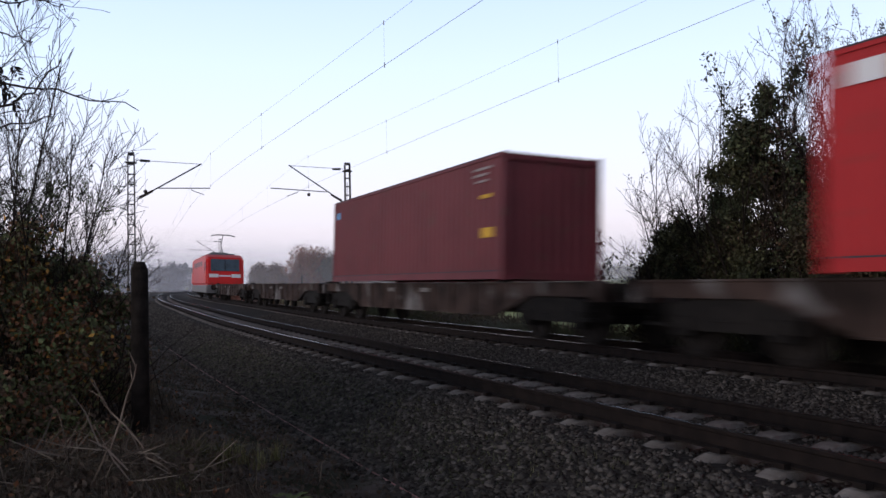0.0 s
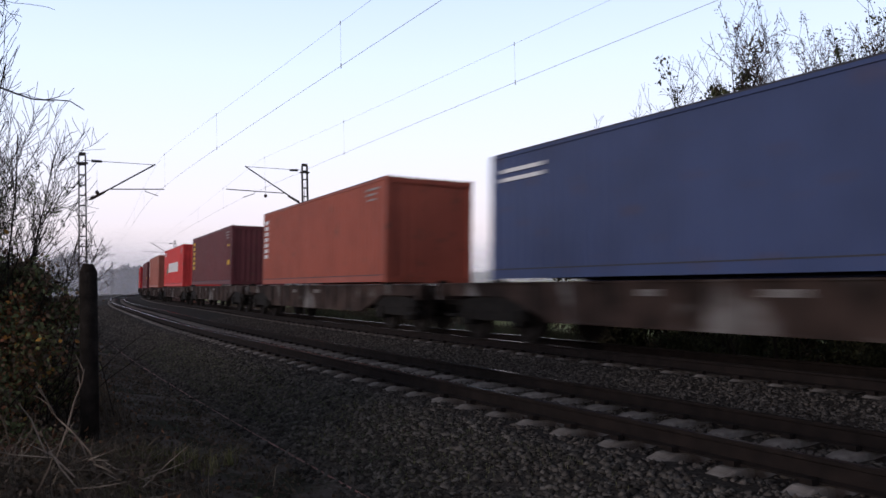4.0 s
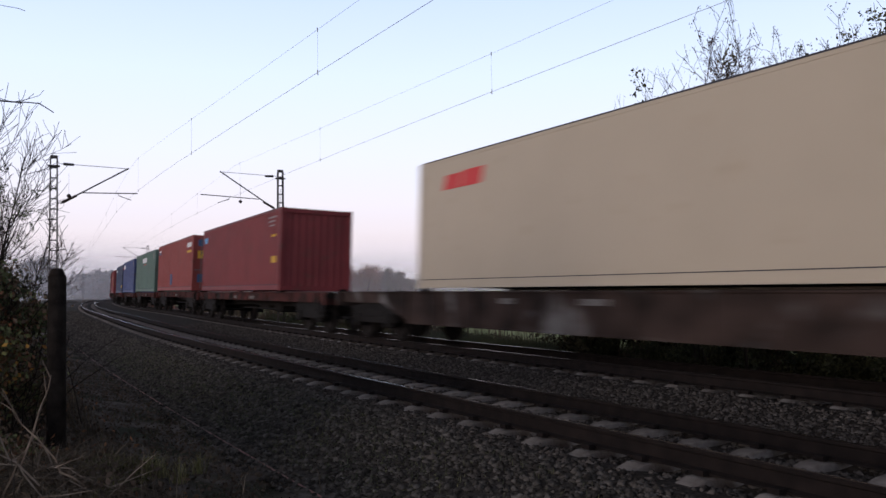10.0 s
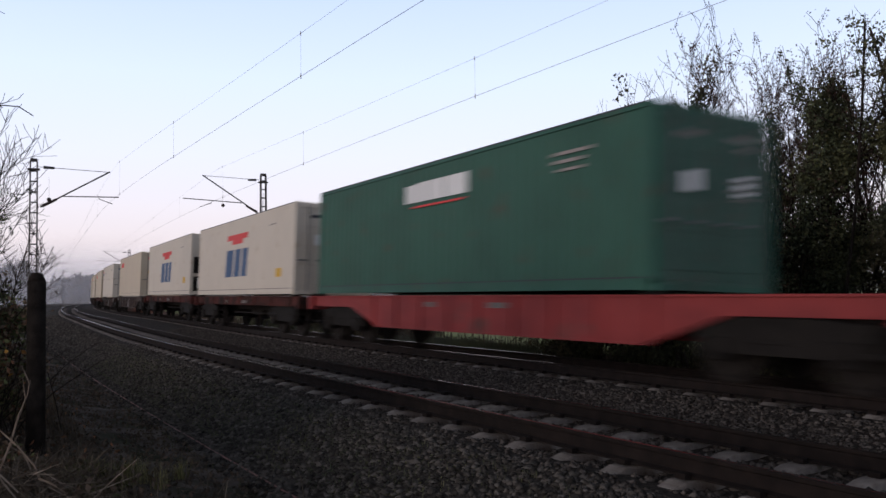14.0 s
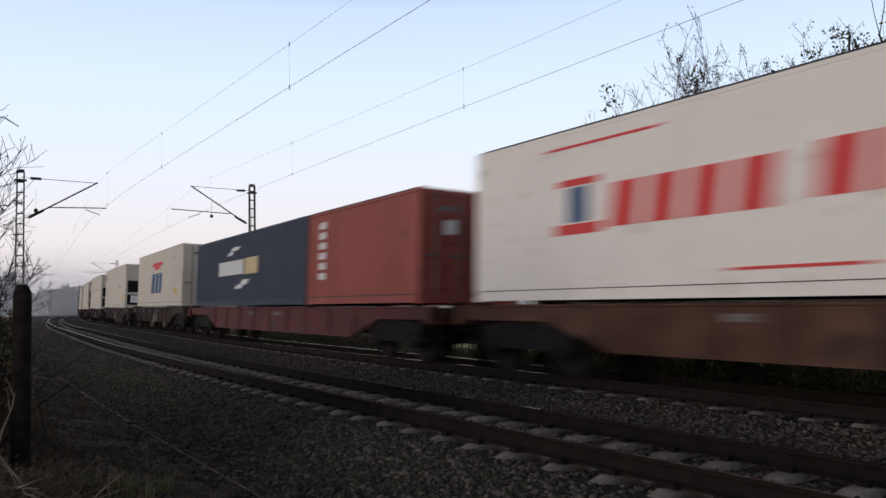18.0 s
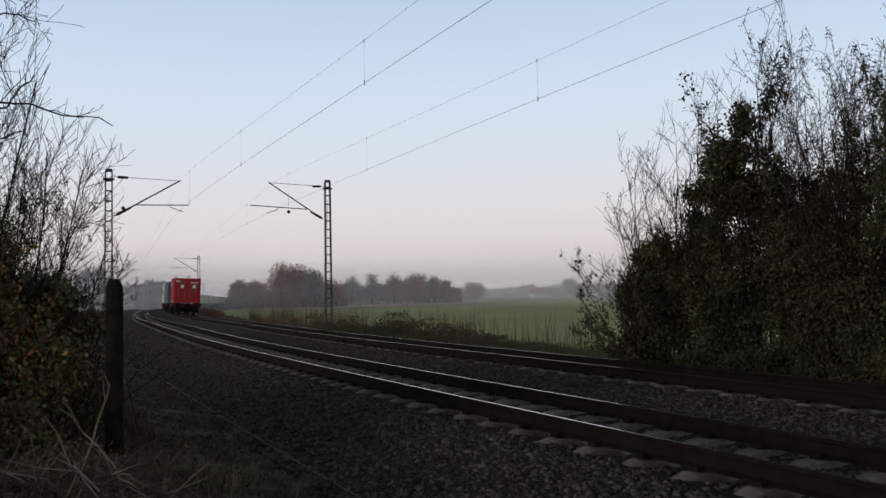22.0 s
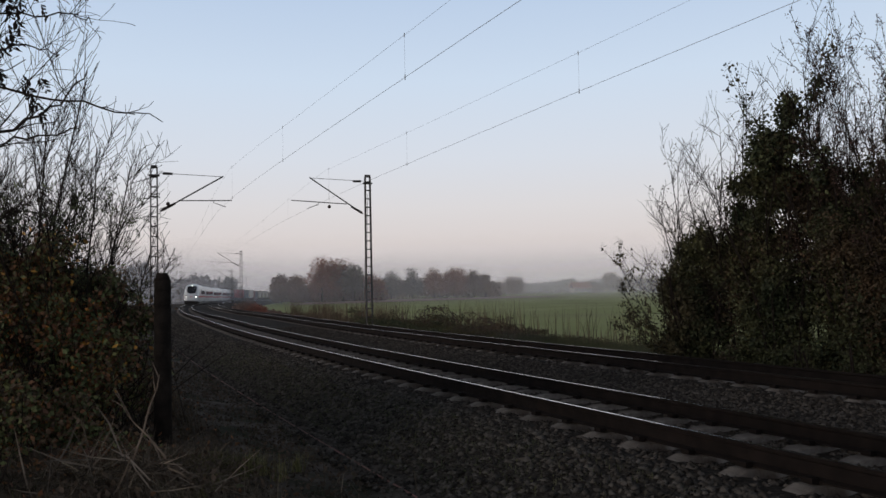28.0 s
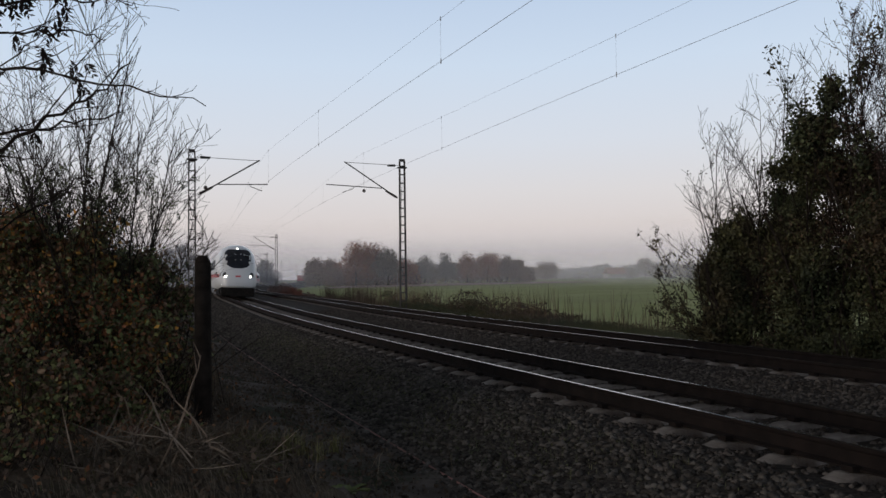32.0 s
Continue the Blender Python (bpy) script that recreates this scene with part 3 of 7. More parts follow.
def container(color_name, c, length, high, end, flat, marks, label):
    """x along the train, its near end at -x; y to the left; z up from its feet."""
    hx, hy = length / 2, 1.22
    M = paint(color_name, c)
    t = thing("shipping_container", label=label, category="container", group="containers on the goods train")
    for y0, y1 in ((-hy, -hy + 0.06), (hy - 0.06, hy)):
        part("bottom_rail", boxes((-hx, hx, y0, y1, 0.02, 0.18)), M, t)
        part("top_rail", boxes((-hx, hx, y0, y1, high - 0.08, high)), M, t)
    for x in (-1, 1):
        for y in (-1, 1):
            part("corner_post", boxes((min(x * hx, x * (hx - 0.16)), max(x * hx, x * (hx - 0.16)), min(y * hy, y * (hy - 0.12)), max(y * hy, y * (hy - 0.12)), 0.11, high - 0.11)), M, t)
            for z in (0.0, high - 0.11):
                part("corner_casting", boxes((min(x * (hx + 0.003), x * (hx - 0.178)), max(x * (hx + 0.003), x * (hx - 0.178)), min(y * (hy + 0.003), y * (hy - 0.162)), max(y * (hy + 0.003), y * (hy - 0.162)), z, z + 0.113, 0.008)), M, t)
    for y in (-1, 1):
        part("side_panel", corrugated(length - 0.3, y * (hy - 0.012), 0.17, high - 0.07, y, 0.55 if flat else 0.28, 0.036, flat), M, t)
    bm = boxes((-hx + 0.1, hx - 0.1, -hy + 0.05, hy - 0.05, high - 0.05, high - 0.015))
    for k in range(int(length / 0.6)):
        box(bm, -hx + 0.3 + k * 0.6, -hx + 0.55 + k * 0.6, -hy + 0.1, hy - 0.1, high - 0.016, high - 0.002)
    part("roof", bm, M, t)
    for y in (-1, 1):
        # dark strip paints the shadow gap where panel meets bottom rail
        for z, tall in ((0.182, 0.014 if flat else 0.022),):
            part("seam_shadow", boxes((-hx + 0.16, hx - 0.16, y * (hy - 0.003) - 0.004, y * (hy - 0.003) + 0.004, z, z + tall)), M_DARKMARK, t, "dark strip painted as the shadow gap over the bottom rail")
        part("roof_edge", boxes((-hx + 0.18, hx - 0.18, y * (hy + 0.001) - 0.004, y * (hy + 0.001) + 0.004, high - 0.022, high + 0.002)), M_DARKMARK, t, "dark roof edge")
    part("floor", boxes((-hx + 0.05, hx - 0.05, -hy + 0.05, hy - 0.05, 0.06, 0.16)), M_UNDER, t)
    part("front_wall", prism_wall(hx - 0.05, high), M, t)
    part("sill", boxes((-hx, -hx + 0.1, -hy + 0.15, hy - 0.15, 0.02, 0.16)), M, t)
    part("header", boxes((-hx, -hx + 0.1, -hy + 0.12, hy - 0.12, high - 0.16, high - 0.01)), M, t)
    if end == "door":
        for y0, y1 in ((-hy + 0.125, -0.006), (0.006, hy - 0.125)):
            d = part("door", boxes((-hx + 0.03, -hx + 0.08, y0, y1, 0.165, high - 0.165)), M, t)
            for k in range(4):
                za = 0.3 + k * (high - 0.45) / 4
                part("door_panel", boxes((-hx + 0.012, -hx + 0.032, y0 + 0.08, y1 - 0.08, za, za + (high - 0.45) / 4 - 0.14, 0.008)), M, d)
            for yy in (y0 + 0.27, y1 - 0.27):
                part("locking_bar", rod(bmesh.new(), (-hx - 0.012, yy, 0.10), (-hx - 0.012, yy, high - 0.10), 0.018, n=6), M_STEEL, d, "grey steel locking bar")
                part("bar_handle", boxes((-hx - 0.03, -hx - 0.015, yy, yy + 0.3, 0.98, 1.02)), M_STEEL, d)
            part("door_plate", boxes((-hx + 0.006, -hx + 0.013, y0 + 0.33, y0 + 0.62, 1.45, 1.75)), M_WHITE, d, "small pale notice plate")
        for ya, yb, za, zb in ((-0.95, -0.25, 0.42, 0.35), (-0.95, -0.5, 0.56, 0.50), (-0.92, -0.35, 1.05, 1.00), (-0.92, -0.35, 1.18, 1.13), (-0.92, -0.45, 1.31, 1.27), (0.3, 0.75, 0.45, 0.36)):
            part("code_line", boxes((-hx + 0.004, -hx + 0.0115, ya, yb, high - za, high - zb)), M_STENCIL if not flat else M_DARKMARK, t)
    elif end == "reefer":
        part("end_plate", boxes((-hx + 0.03, -hx + 0.09, -hy + 0.125, hy - 0.125, high * 0.62, high - 0.165)), M, t)
        u = part("cooling_unit", boxes((-hx + 0.05, -hx + 0.3, -hy + 0.14, hy - 0.14, 0.17, high * 0.62)), M_UNDER, t, "dark recessed cooling machinery")
        part("frame_bar", boxes((-hx + 0.02, -hx + 0.06, -hy + 0.125, hy - 0.125, high * 0.30, high * 0.35)), M, u)
        part("frame_post", boxes((-hx + 0.02, -hx + 0.06, 0.1, 0.22, 0.17, high * 0.62)), M, u)
        part("control_box", boxes((-hx + 0.02, -hx + 0.08, 0.35, 0.9, 0.3, 0.75, 0.02)), M_WHITE, u, "pale control box")
        part("fan_grille", rod(bmesh.new(), (-hx + 0.02, -0.4, high * 0.48), (-hx + 0.06, -0.4, high * 0.48), 0.28, n=16), M_STEEL, u)
    else:
        part("end_wall", prism_wall(-hx + 0.05, high), M, t)
    # marks: the material, then x from the far end and z from the foot, as shares of length and height
    for m, x0, x1, z0, z1, *more in marks:
        slant = more[0] if more else 0.0
        side = x0 >= 0
        if side:
            xa, xb = hx - x0 * length, hx - x1 * length
            o = slant * length
            part("marking", prism([(xa, z0 * high), (xb, z0 * high), (xb + o, z1 * high), (xa + o, z1 * high)], hy - 0.010, hy + 0.004), m, t)
        else:
            part("marking", boxes((-hx + 0.002, -hx + 0.009, hy - (-x0) * 2.44, hy - (-x1) * 2.44, z0 * high, z1 * high)), m, t)
    return t


def prism_wall(x, high):
    """A corrugated end wall across the container at x."""
    bm = bmesh.new()
    n = 9
    w = 2.2 / n
    d = 0.04 if x < 0 else -0.04
    pts = []
    for i in range(n):
        a = -1.1 + i * w
        pts += [(a, 0), (a + 0.25 * w, 0), (a + 0.5 * w, d), (a + 0.75 * w, d)]
    pts.append((1.1, 0))
    lo = [bm.verts.new((x + q, y, 0.15)) for y, q in pts]
    hi = [bm.verts.new((x + q, y, high - 0.1)) for y, q in pts]
    for i in range(len(pts) - 1):
        bm.faces.new((lo[i], lo[i + 1], hi[i + 1], hi[i]))
    return bm


def bar_column(m, n, x0, x1, z0, z1):
    h = (z1 - z0) / n
    return [(m, x0, x1, z0 + i * h + h * 0.15, z0 + i * h + h * 0.8) for i in range(n)]


def codes(m, x0=0.93, x1=0.985, z=0.88):
    return [(m, x0 - 0.045, x1 - 0.03, z + 0.015, z + 0.035), (m, x0 - 0.045, x1 - 0.045, z - 0.035, z - 0.015), (m, x0 - 0.035, x1 - 0.045, z - 0.085, z - 0.068)]


M_GREENMARK = mat("leaf_green_marking", (0.05, 0.16, 0.08), 0.7)
M_FADEDWHITE = mat("faded_white_marking", (0.36, 0.32, 0.31), 0.8, color2=(0.22, 0.19, 0.18), scale=14)
M_CREAMMARK = mat("cream_marking", (0.62, 0.50, 0.30), 0.7, color2=(0.50, 0.38, 0.20), scale=6)
F_ = M_FADEDWHITE
W_, Y_, B_, R_, N_, D_ = M_WHITE, M_YELLOW, M_SKYBLUE, M_MARKRED, M_MARKBLUE, M_DARKMARK
HC, SC = 2.69, 2.40
FORTY, TWENTY = 12.22, 6.06
HYUN = [(W_, 0.03, 0.13, 0.90, 0.93), (N_, 0.03, 0.13, 0.875, 0.89), (W_, 0.03, 0.13, 0.84, 0.865)] + [(W_, 0.27 + i * 0.0714, 0.27 + i * 0.0714 + 0.062, 0.37, 0.61) for i in range(7)] + [(M_GREENMARK, 0.175, 0.24, 0.34, 0.44), (M_GREENMARK, 0.195, 0.225, 0.44, 0.56)]
EMBLEM = [(R_, 0.375, 0.59, 0.73, 0.80, -0.008), (R_, 0.43, 0.54, 0.67, 0.73, -0.006), (N_, 0.36, 0.435, 0.24, 0.60, -0.015), (N_, 0.455, 0.515, 0.24, 0.60, -0.015), (N_, 0.535, 0.585, 0.24, 0.60, -0.015),
          (Y_, 0.86, 0.90, 0.20, 0.30), (D_, 0.80, 0.84, 0.81, 0.82)]
RED_BADGE = [(R_, 0.085, 0.135, 0.75, 0.86, -0.008), (R_, 0.14, 0.20, 0.75, 0.87, -0.008)]
MING = [(R_, 0.18, 0.265, 0.38, 0.44), (R_, 0.185, 0.26, 0.66, 0.70), (N_, 0.205, 0.24, 0.45, 0.65)] + [(R_, 0.278 + i * 0.0595, 0.322 + i * 0.0595, 0.40, 0.64, -0.008) for i in range(4)] + [(R_, 0.548 + i * 0.0595, 0.592 + i * 0.0595, 0.42, 0.66, -0.008) for i in range(4)] + [(R_, 0.16, 0.36, 0.885, 0.90), (R_, 0.45, 0.60, 0.13, 0.145)]
CODE_Y = codes(F_) + [(Y_, 0.915, 0.955, 0.66, 0.69), (Y_, 0.92, 0.965, 0.34, 0.42)]
END_Y = [(Y_, -0.62, -0.86, 0.12, 0.25)]
DOOR_Y = [(Y_, -0.18, -0.42, 0.50, 0.58), (D_, -0.36, -0.52, 0.35, 0.45), (R_, -0.16, -0.62, 0.83, 0.88)]

# place of the middle at 0 s, colour, length, height, near end, smooth sides, marks, label
LOAD = [
    (23.93, "maroon_paint", (0.15, 0.030, 0.036), FORTY, HC, "plain", False, [(B_, 0.03, 0.055, 0.78, 0.86)] + CODE_Y, "maroon corrugated steel container with a small blue badge"),
    (3.76, "bright_red_paint", (0.43, 0.023, 0.025), FORTY, HC, "plain", False, [(W_, 0.03, 0.08, 0.82, 0.92), (Y_, 0.86, 0.93, 0.16, 0.28)] + END_Y, "bright red corrugated steel container"),
    (-17.91, "dark_maroon_paint", (0.125, 0.029, 0.033), FORTY, HC, "plain", False, CODE_Y, "dark maroon corrugated steel container"),
    (-34.89, "tawny_red_paint", (0.34, 0.100, 0.068), FORTY, HC, "plain", False, bar_column(W_, 7, 0.02, 0.055, 0.35, 0.9) + codes(F_) + END_Y, "tawny red container with a column of white writing"),
    (-52.59, "signal_red_paint", (0.62, 0.045, 0.040), FORTY, HC, "plain", False, HYUN + codes(F_), "red container with large white lettering blocks"),
    (-69.28, "dark_maroon_paint", (0.125, 0.029, 0.033), FORTY, HC, "plain", False, bar_column(Y_, 6, 0.032, 0.085, 0.32, 0.92) + CODE_Y, "dark maroon container with a column of yellow writing"),
    (-87.79, "orange_brown_paint", (0.32, 0.075, 0.045), FORTY, HC, "plain", False, bar_column(W_, 7, 0.02, 0.055, 0.35, 0.9) + codes(F_), "orange brown corrugated steel container"),
    (-105.21, "blue_paint", (0.048, 0.070, 0.165), FORTY, SC, "plain", False, [(W_, 0.03, 0.14, 0.84, 0.87), (W_, 0.03, 0.14, 0.77, 0.80)] + codes(F_), "blue corrugated steel container"),
    (-122.49, "signal_red_paint", (0.62, 0.045, 0.040), FORTY, HC, "plain", False, HYUN + codes(F_), "red container with large white lettering blocks"),
    (-137.14, "rust_red_paint", (0.205, 0.036, 0.038), FORTY, HC, "plain", False, [(B_, 0.03, 0.07, 0.76, 0.86)] + CODE_Y, "rust red container with a light blue badge"),
    (-146.27, "rust_red_paint", (0.205, 0.036, 0.038), TWENTY, SC, "door", False, [(B_, 0.06, 0.14, 0.74, 0.88), (W_, 0.72, 0.88, 0.78, 0.82), (W_, 0.55, 0.72, 0.08, 0.11)], "short rust red container with a light blue badge"),
    (-157.3, "ox_red_paint", (0.155, 0.036, 0.033), FORTY, HC, "plain", False, bar_column(W_, 7, 0.045, 0.115, 0.15, 0.95) + codes(F_) + [(F_, 0.89, 0.95, 0.64, 0.67), (F_, 0.89, 0.95, 0.56, 0.59), (F_, 0.89, 0.95, 0.48, 0.51)], "dark ox-red container with a column of white writing"),
    (-177.06, "rust_red_paint", (0.205, 0.036, 0.038), FORTY, HC, "plain", False, CODE_Y + [(Y_, -0.35, -0.55, 0.74, 0.80)], "rust red corrugated steel container"),
    (-197.39, "navy_paint", (0.045, 0.058, 0.105), FORTY, HC, "door", False, [(W_, 0.04, 0.20, 0.80, 0.86), (Y_, 0.90, 0.97, 0.18, 0.28)] + codes(F_), "dark navy blue container with a white word block"),
    (-211.36, "ultramarine_paint", (0.065, 0.085, 0.20), FORTY, HC, "door", False, [(W_, 0.06, 0.20, 0.78, 0.90), (R_, 0.02, 0.06, 0.76, 0.86)] + codes(F_), "blue container with a white and red word block"),
    (-225.62, "grey_green_paint", (0.105, 0.165, 0.135), FORTY, HC, "door", False, [(W_, 0.38, 0.465, 0.75, 0.87), (W_, 0.475, 0.51, 0.75, 0.87), (W_, 0.52, 0.59, 0.75, 0.87), (R_, 0.44, 0.57, 0.69, 0.705)] + codes(F_), "grey green container with white word blocks"),
    (-239.57, "faded_red_paint", (0.27, 0.056, 0.048), FORTY, HC, "door", False, [(N_, 0.03, 0.09, 0.80, 0.84), (W_, 0.03, 0.09, 0.85, 0.89), (N_, 0.42, 0.47, 0.12, 0.34), (Y_, 0.86, 0.96, 0.70, 0.74), (W_, 0.86, 0.96, 0.80, 0.88),
        (N_, -0.1, -0.35, 0.80, 0.92), (Y_, -0.1, -0.3, 0.58, 0.72), (N_, -0.1, -0.25, 0.15, 0.3)], "faded red container with stickers on the doors"),
    (-254.48, "rust_red_paint", (0.205, 0.036, 0.038), FORTY, HC, "plain", False, [(B_, 0.03, 0.075, 0.78, 0.87)] + CODE_Y, "rust red container with a light blue badge"),
    (-276.61, "cream_paint", (0.51, 0.43, 0.325), FORTY, HC, "door", True, RED_BADGE + DOOR_Y, "cream refrigerated container with a red badge"),
    (-294.46, "cream_paint", (0.51, 0.43, 0.325), FORTY, HC, "door", True, RED_BADGE + DOOR_Y, "cream refrigerated container with a red badge"),
    (-310.02, "cream_paint", (0.51, 0.43, 0.325), FORTY, HC, "door", True, RED_BADGE + DOOR_Y, "cream refrigerated container with a red badge"),
    (-325.22, "off_white_paint", (0.57, 0.51, 0.43), FORTY, HC, "door", True, [(R_, 0.02, 0.08, 0.82, 0.86), (N_, 0.02, 0.07, 0.70, 0.80), (D_, 0.26, 0.29, 0.76, 0.80), (D_, 0.80, 0.86, 0.82, 0.84), (N_, -0.15, -0.4, 0.82, 0.87), (Y_, -0.62, -0.9, 0.26, 0.34)], "plain off-white refrigerated container"),
    (-343.27, "cream_paint", (0.51, 0.43, 0.325), FORTY, HC, "door", True, RED_BADGE + DOOR_Y, "cream refrigerated container with a red badge"),
    (-359.09, "off_white_paint", (0.57, 0.51, 0.43), FORTY, HC, "reefer", True, EMBLEM, "off-white refrigerated container with red and blue emblem"),
    (-373.14, "off_white_paint", (0.57, 0.51, 0.43), FORTY, HC, "door", True, EMBLEM, "off-white refrigerated container with red and blue emblem"),
    (-387.38, "bottle_green_paint", (0.028, 0.098, 0.070), FORTY, HC, "door", False, [(W_, 0.40, 0.435, 0.71, 0.85), (W_, 0.44, 0.475, 0.71, 0.86), (W_, 0.48, 0.53, 0.71, 0.86), (W_, 0.535, 0.60, 0.71, 0.86), (R_, 0.42, 0.585, 0.665, 0.68, -0.008)] + codes(F_, 0.86, 0.92, 0.8), "dark green container with a white word block"),
    (-407.87, "off_white_paint", (0.57, 0.51, 0.43), FORTY, HC, "plain", True, bar_column(D_, 6, 0.05, 0.08, 0.3, 0.95), "plain off-white refrigerated container"),
    (-424.48, "off_white_paint", (0.57, 0.51, 0.43), FORTY, HC, "reefer", True, [(N_, 0.02, 0.06, 0.78, 0.86), (Y_, 0.80, 0.86, 0.20, 0.32)], "off-white refrigerated container with dark cooling unit"),
    (-441.42, "off_white_paint", (0.57, 0.51, 0.43), FORTY, HC, "reefer", True, [(N_, 0.02, 0.05, 0.78, 0.86)], "off-white refrigerated container with dark cooling unit"),
    (-457.61, "off_white_paint", (0.57, 0.51, 0.43), FORTY, HC, "reefer", True, [(R_, 0.02, 0.05, 0.84, 0.88), (N_, 0.02, 0.055, 0.74, 0.82), (Y_, 0.86, 0.92, 0.18, 0.30), (D_, 0.72, 0.77, 0.48, 0.52)], "off-white refrigerated container with dark cooling unit"),
    (-475.43, "off_white_paint", (0.57, 0.51, 0.43), FORTY, HC, "door", True, EMBLEM, "off-white refrigerated container with red and blue emblem"),
    (-490.58, "dark_blue_paint", (0.027, 0.038, 0.066), FORTY, SC, "plain", False, [(W_, 0.275 + i * 0.041, 0.308 + i * 0.041, 0.44, 0.64) for i in range(6)] + [(M_CREAMMARK, 0.53, 0.645, 0.43, 0.65), (W_, 0.36, 0.40, 0.72, 0.77, -0.02), (W_, 0.39, 0.46, 0.78, 0.83, -0.025), (W_, 0.44, 0.50, 0.24, 0.29, -0.02), (W_, 0.49, 0.55, 0.29, 0.36, -0.025)], "dark blue container with a cream word block"),
    (-499.81, "brick_red_paint", (0.30, 0.075, 0.060), TWENTY, SC, "door", False, bar_column(W_, 6, 0.13, 0.19, 0.25, 0.9), "short brick red container with white writing"),
    (-511.15, "chalk_white_paint", (0.80, 0.75, 0.70), FORTY, HC, "door", True, MING + [(R_, -0.38, -0.56, 0.78, 0.86), (N_, -0.1, -0.2, 0.28, 0.38), (Y_, -0.82, -0.95, 0.24, 0.34), (Y_, -0.12, -0.2, 0.10, 0.18)], "white refrigerated container with large red lettering blocks"),
    (-530.77, "blue_grey_paint", (0.115, 0.165, 0.195), FORTY, SC, "door", False, [(N_, 0.36, 0.45, 0.13, 0.40), (N_, 0.60, 0.69, 0.18, 0.45), (N_, 0.88, 0.96, 0.25, 0.50)] + codes(F_), "blue grey corrugated container with blue panels"),
    (-547.24, "bright_red_paint", (0.43, 0.023, 0.025), TWENTY, SC, "door", False, [(W_, 0.08, 0.22, 0.68, 0.86), (W_, -0.05, -0.22, 0.84, 0.90), (W_, -0.6, -0.9, 0.80, 0.84)], "short bright red container at the train's end"),
]


def loft(rings, closed=True):
    bm = bmesh.new()
    R = [[bm.verts.new(p) for p in r] for r in rings]
    n = len(R[0])
    for a, b in zip(R, R[1:]):
        for j in range(n if closed else n - 1):
            k = (j + 1) % n
            bm.faces.new((a[j], a[k], b[k], b[j]))
    bm.faces.new(R[0][::-1])
    bm.faces.new(R[-1])
    bmesh.ops.recalc_face_normals(bm, faces=bm.faces)
    return bm


def bogie(parent, x, M=M_UNDER, wheel_r=0.455, base=0.9):
    """Two wheelsets in a cast frame, at x under its wagon."""
    b = part("bogie", BOGIE["frame"], M, parent, "sooty cast steel bogie", m=pose(x, 0, 0))
    for d in (-base, base):
        part("axle", BOGIE["axle"], M_UNDER, b, m=pose(d, 0, wheel_r))
        for y in (0, 180):
            part("wheel", BOGIE["wheel"], M_WHEEL, b, m=pose(d, 0, wheel_r, 0, 0, y))
    for y in (-1.0, 1.0):
        for d in (-base, base):
            part("axle_box", BOGIE["box"], M, b, m=pose(d, y, wheel_r))
    return b


def make_bogie_meshes():
    bm = bmesh.new()
    for y in (-1.0, 1.0):
        for o in ([(-1.25, 0.62), (-0.65, 0.40), (0.65, 0.40), (1.25, 0.62), (1.25, 0.78), (0.5, 0.86), (-0.5, 0.86), (-1.25, 0.78)],):
            lo = [bm.verts.new((x, y - 0.06, z)) for x, z in o]
            hi = [bm.verts.new((x, y + 0.06, z)) for x, z in o]
            bm.faces.new(lo)
            bm.faces.new(hi[::-1])
            for i in range(len(o)):
                j = (i + 1) % len(o)
                bm.faces.new((lo[j], lo[i], hi[i], hi[j]))
    box(bm, -0.22, 0.22, -1.0, 1.0, 0.5, 0.82)
    for x in (-1.2, 1.2):
        box(bm, x - 0.05, x + 0.05, -0.95, 0.95, 0.6, 0.72)
    for y in (-1.0, 1.0):
        for x in (-1.13, -0.67, 0.67, 1.13):
            rod(bm, (x, y, 0.42), (x, y, 0.66), 0.085, n=10)
        rod(bm, (-0.3, y * 1.02, 0.55), (0.3, y * 1.02, 0.55), 0.05, n=8)
    bmesh.ops.recalc_face_normals(bm, faces=bm.faces)
    f = mesh_of(bm, "bogie_frame", M_UNDER)
    # one wheel: hub, web, tread and flange turned in one piece
    turned = [(0.62, 0.10), (0.655, 0.40), (0.655, 0.485), (0.685, 0.485), (0.685, 0.458), (0.80, 0.452), (0.80, 0.39), (0.735, 0.36), (0.745, 0.15), (0.86, 0.13), (0.86, 0.02)]
    bm = loft([[(r * math.cos(2 * math.pi * q / 28), y, r * math.sin(2 * math.pi * q / 28)) for q in range(28)] for y, r in turned])
    w = mesh_of(bm, "wheel", M_WHEEL)
    ax = mesh_of(rod(bmesh.new(), (0, -0.65, 0), (0, 0.65, 0), 0.08, n=10), "axle", M_UNDER)
    x = mesh_of(boxes((-0.15, 0.15, -0.12, 0.12, -0.16, 0.16, 0.03)), "axle_box", M_UNDER)
    return {"frame": f, "wheel": w, "axle": ax, "box": x}


BOGIE = make_bogie_meshes()


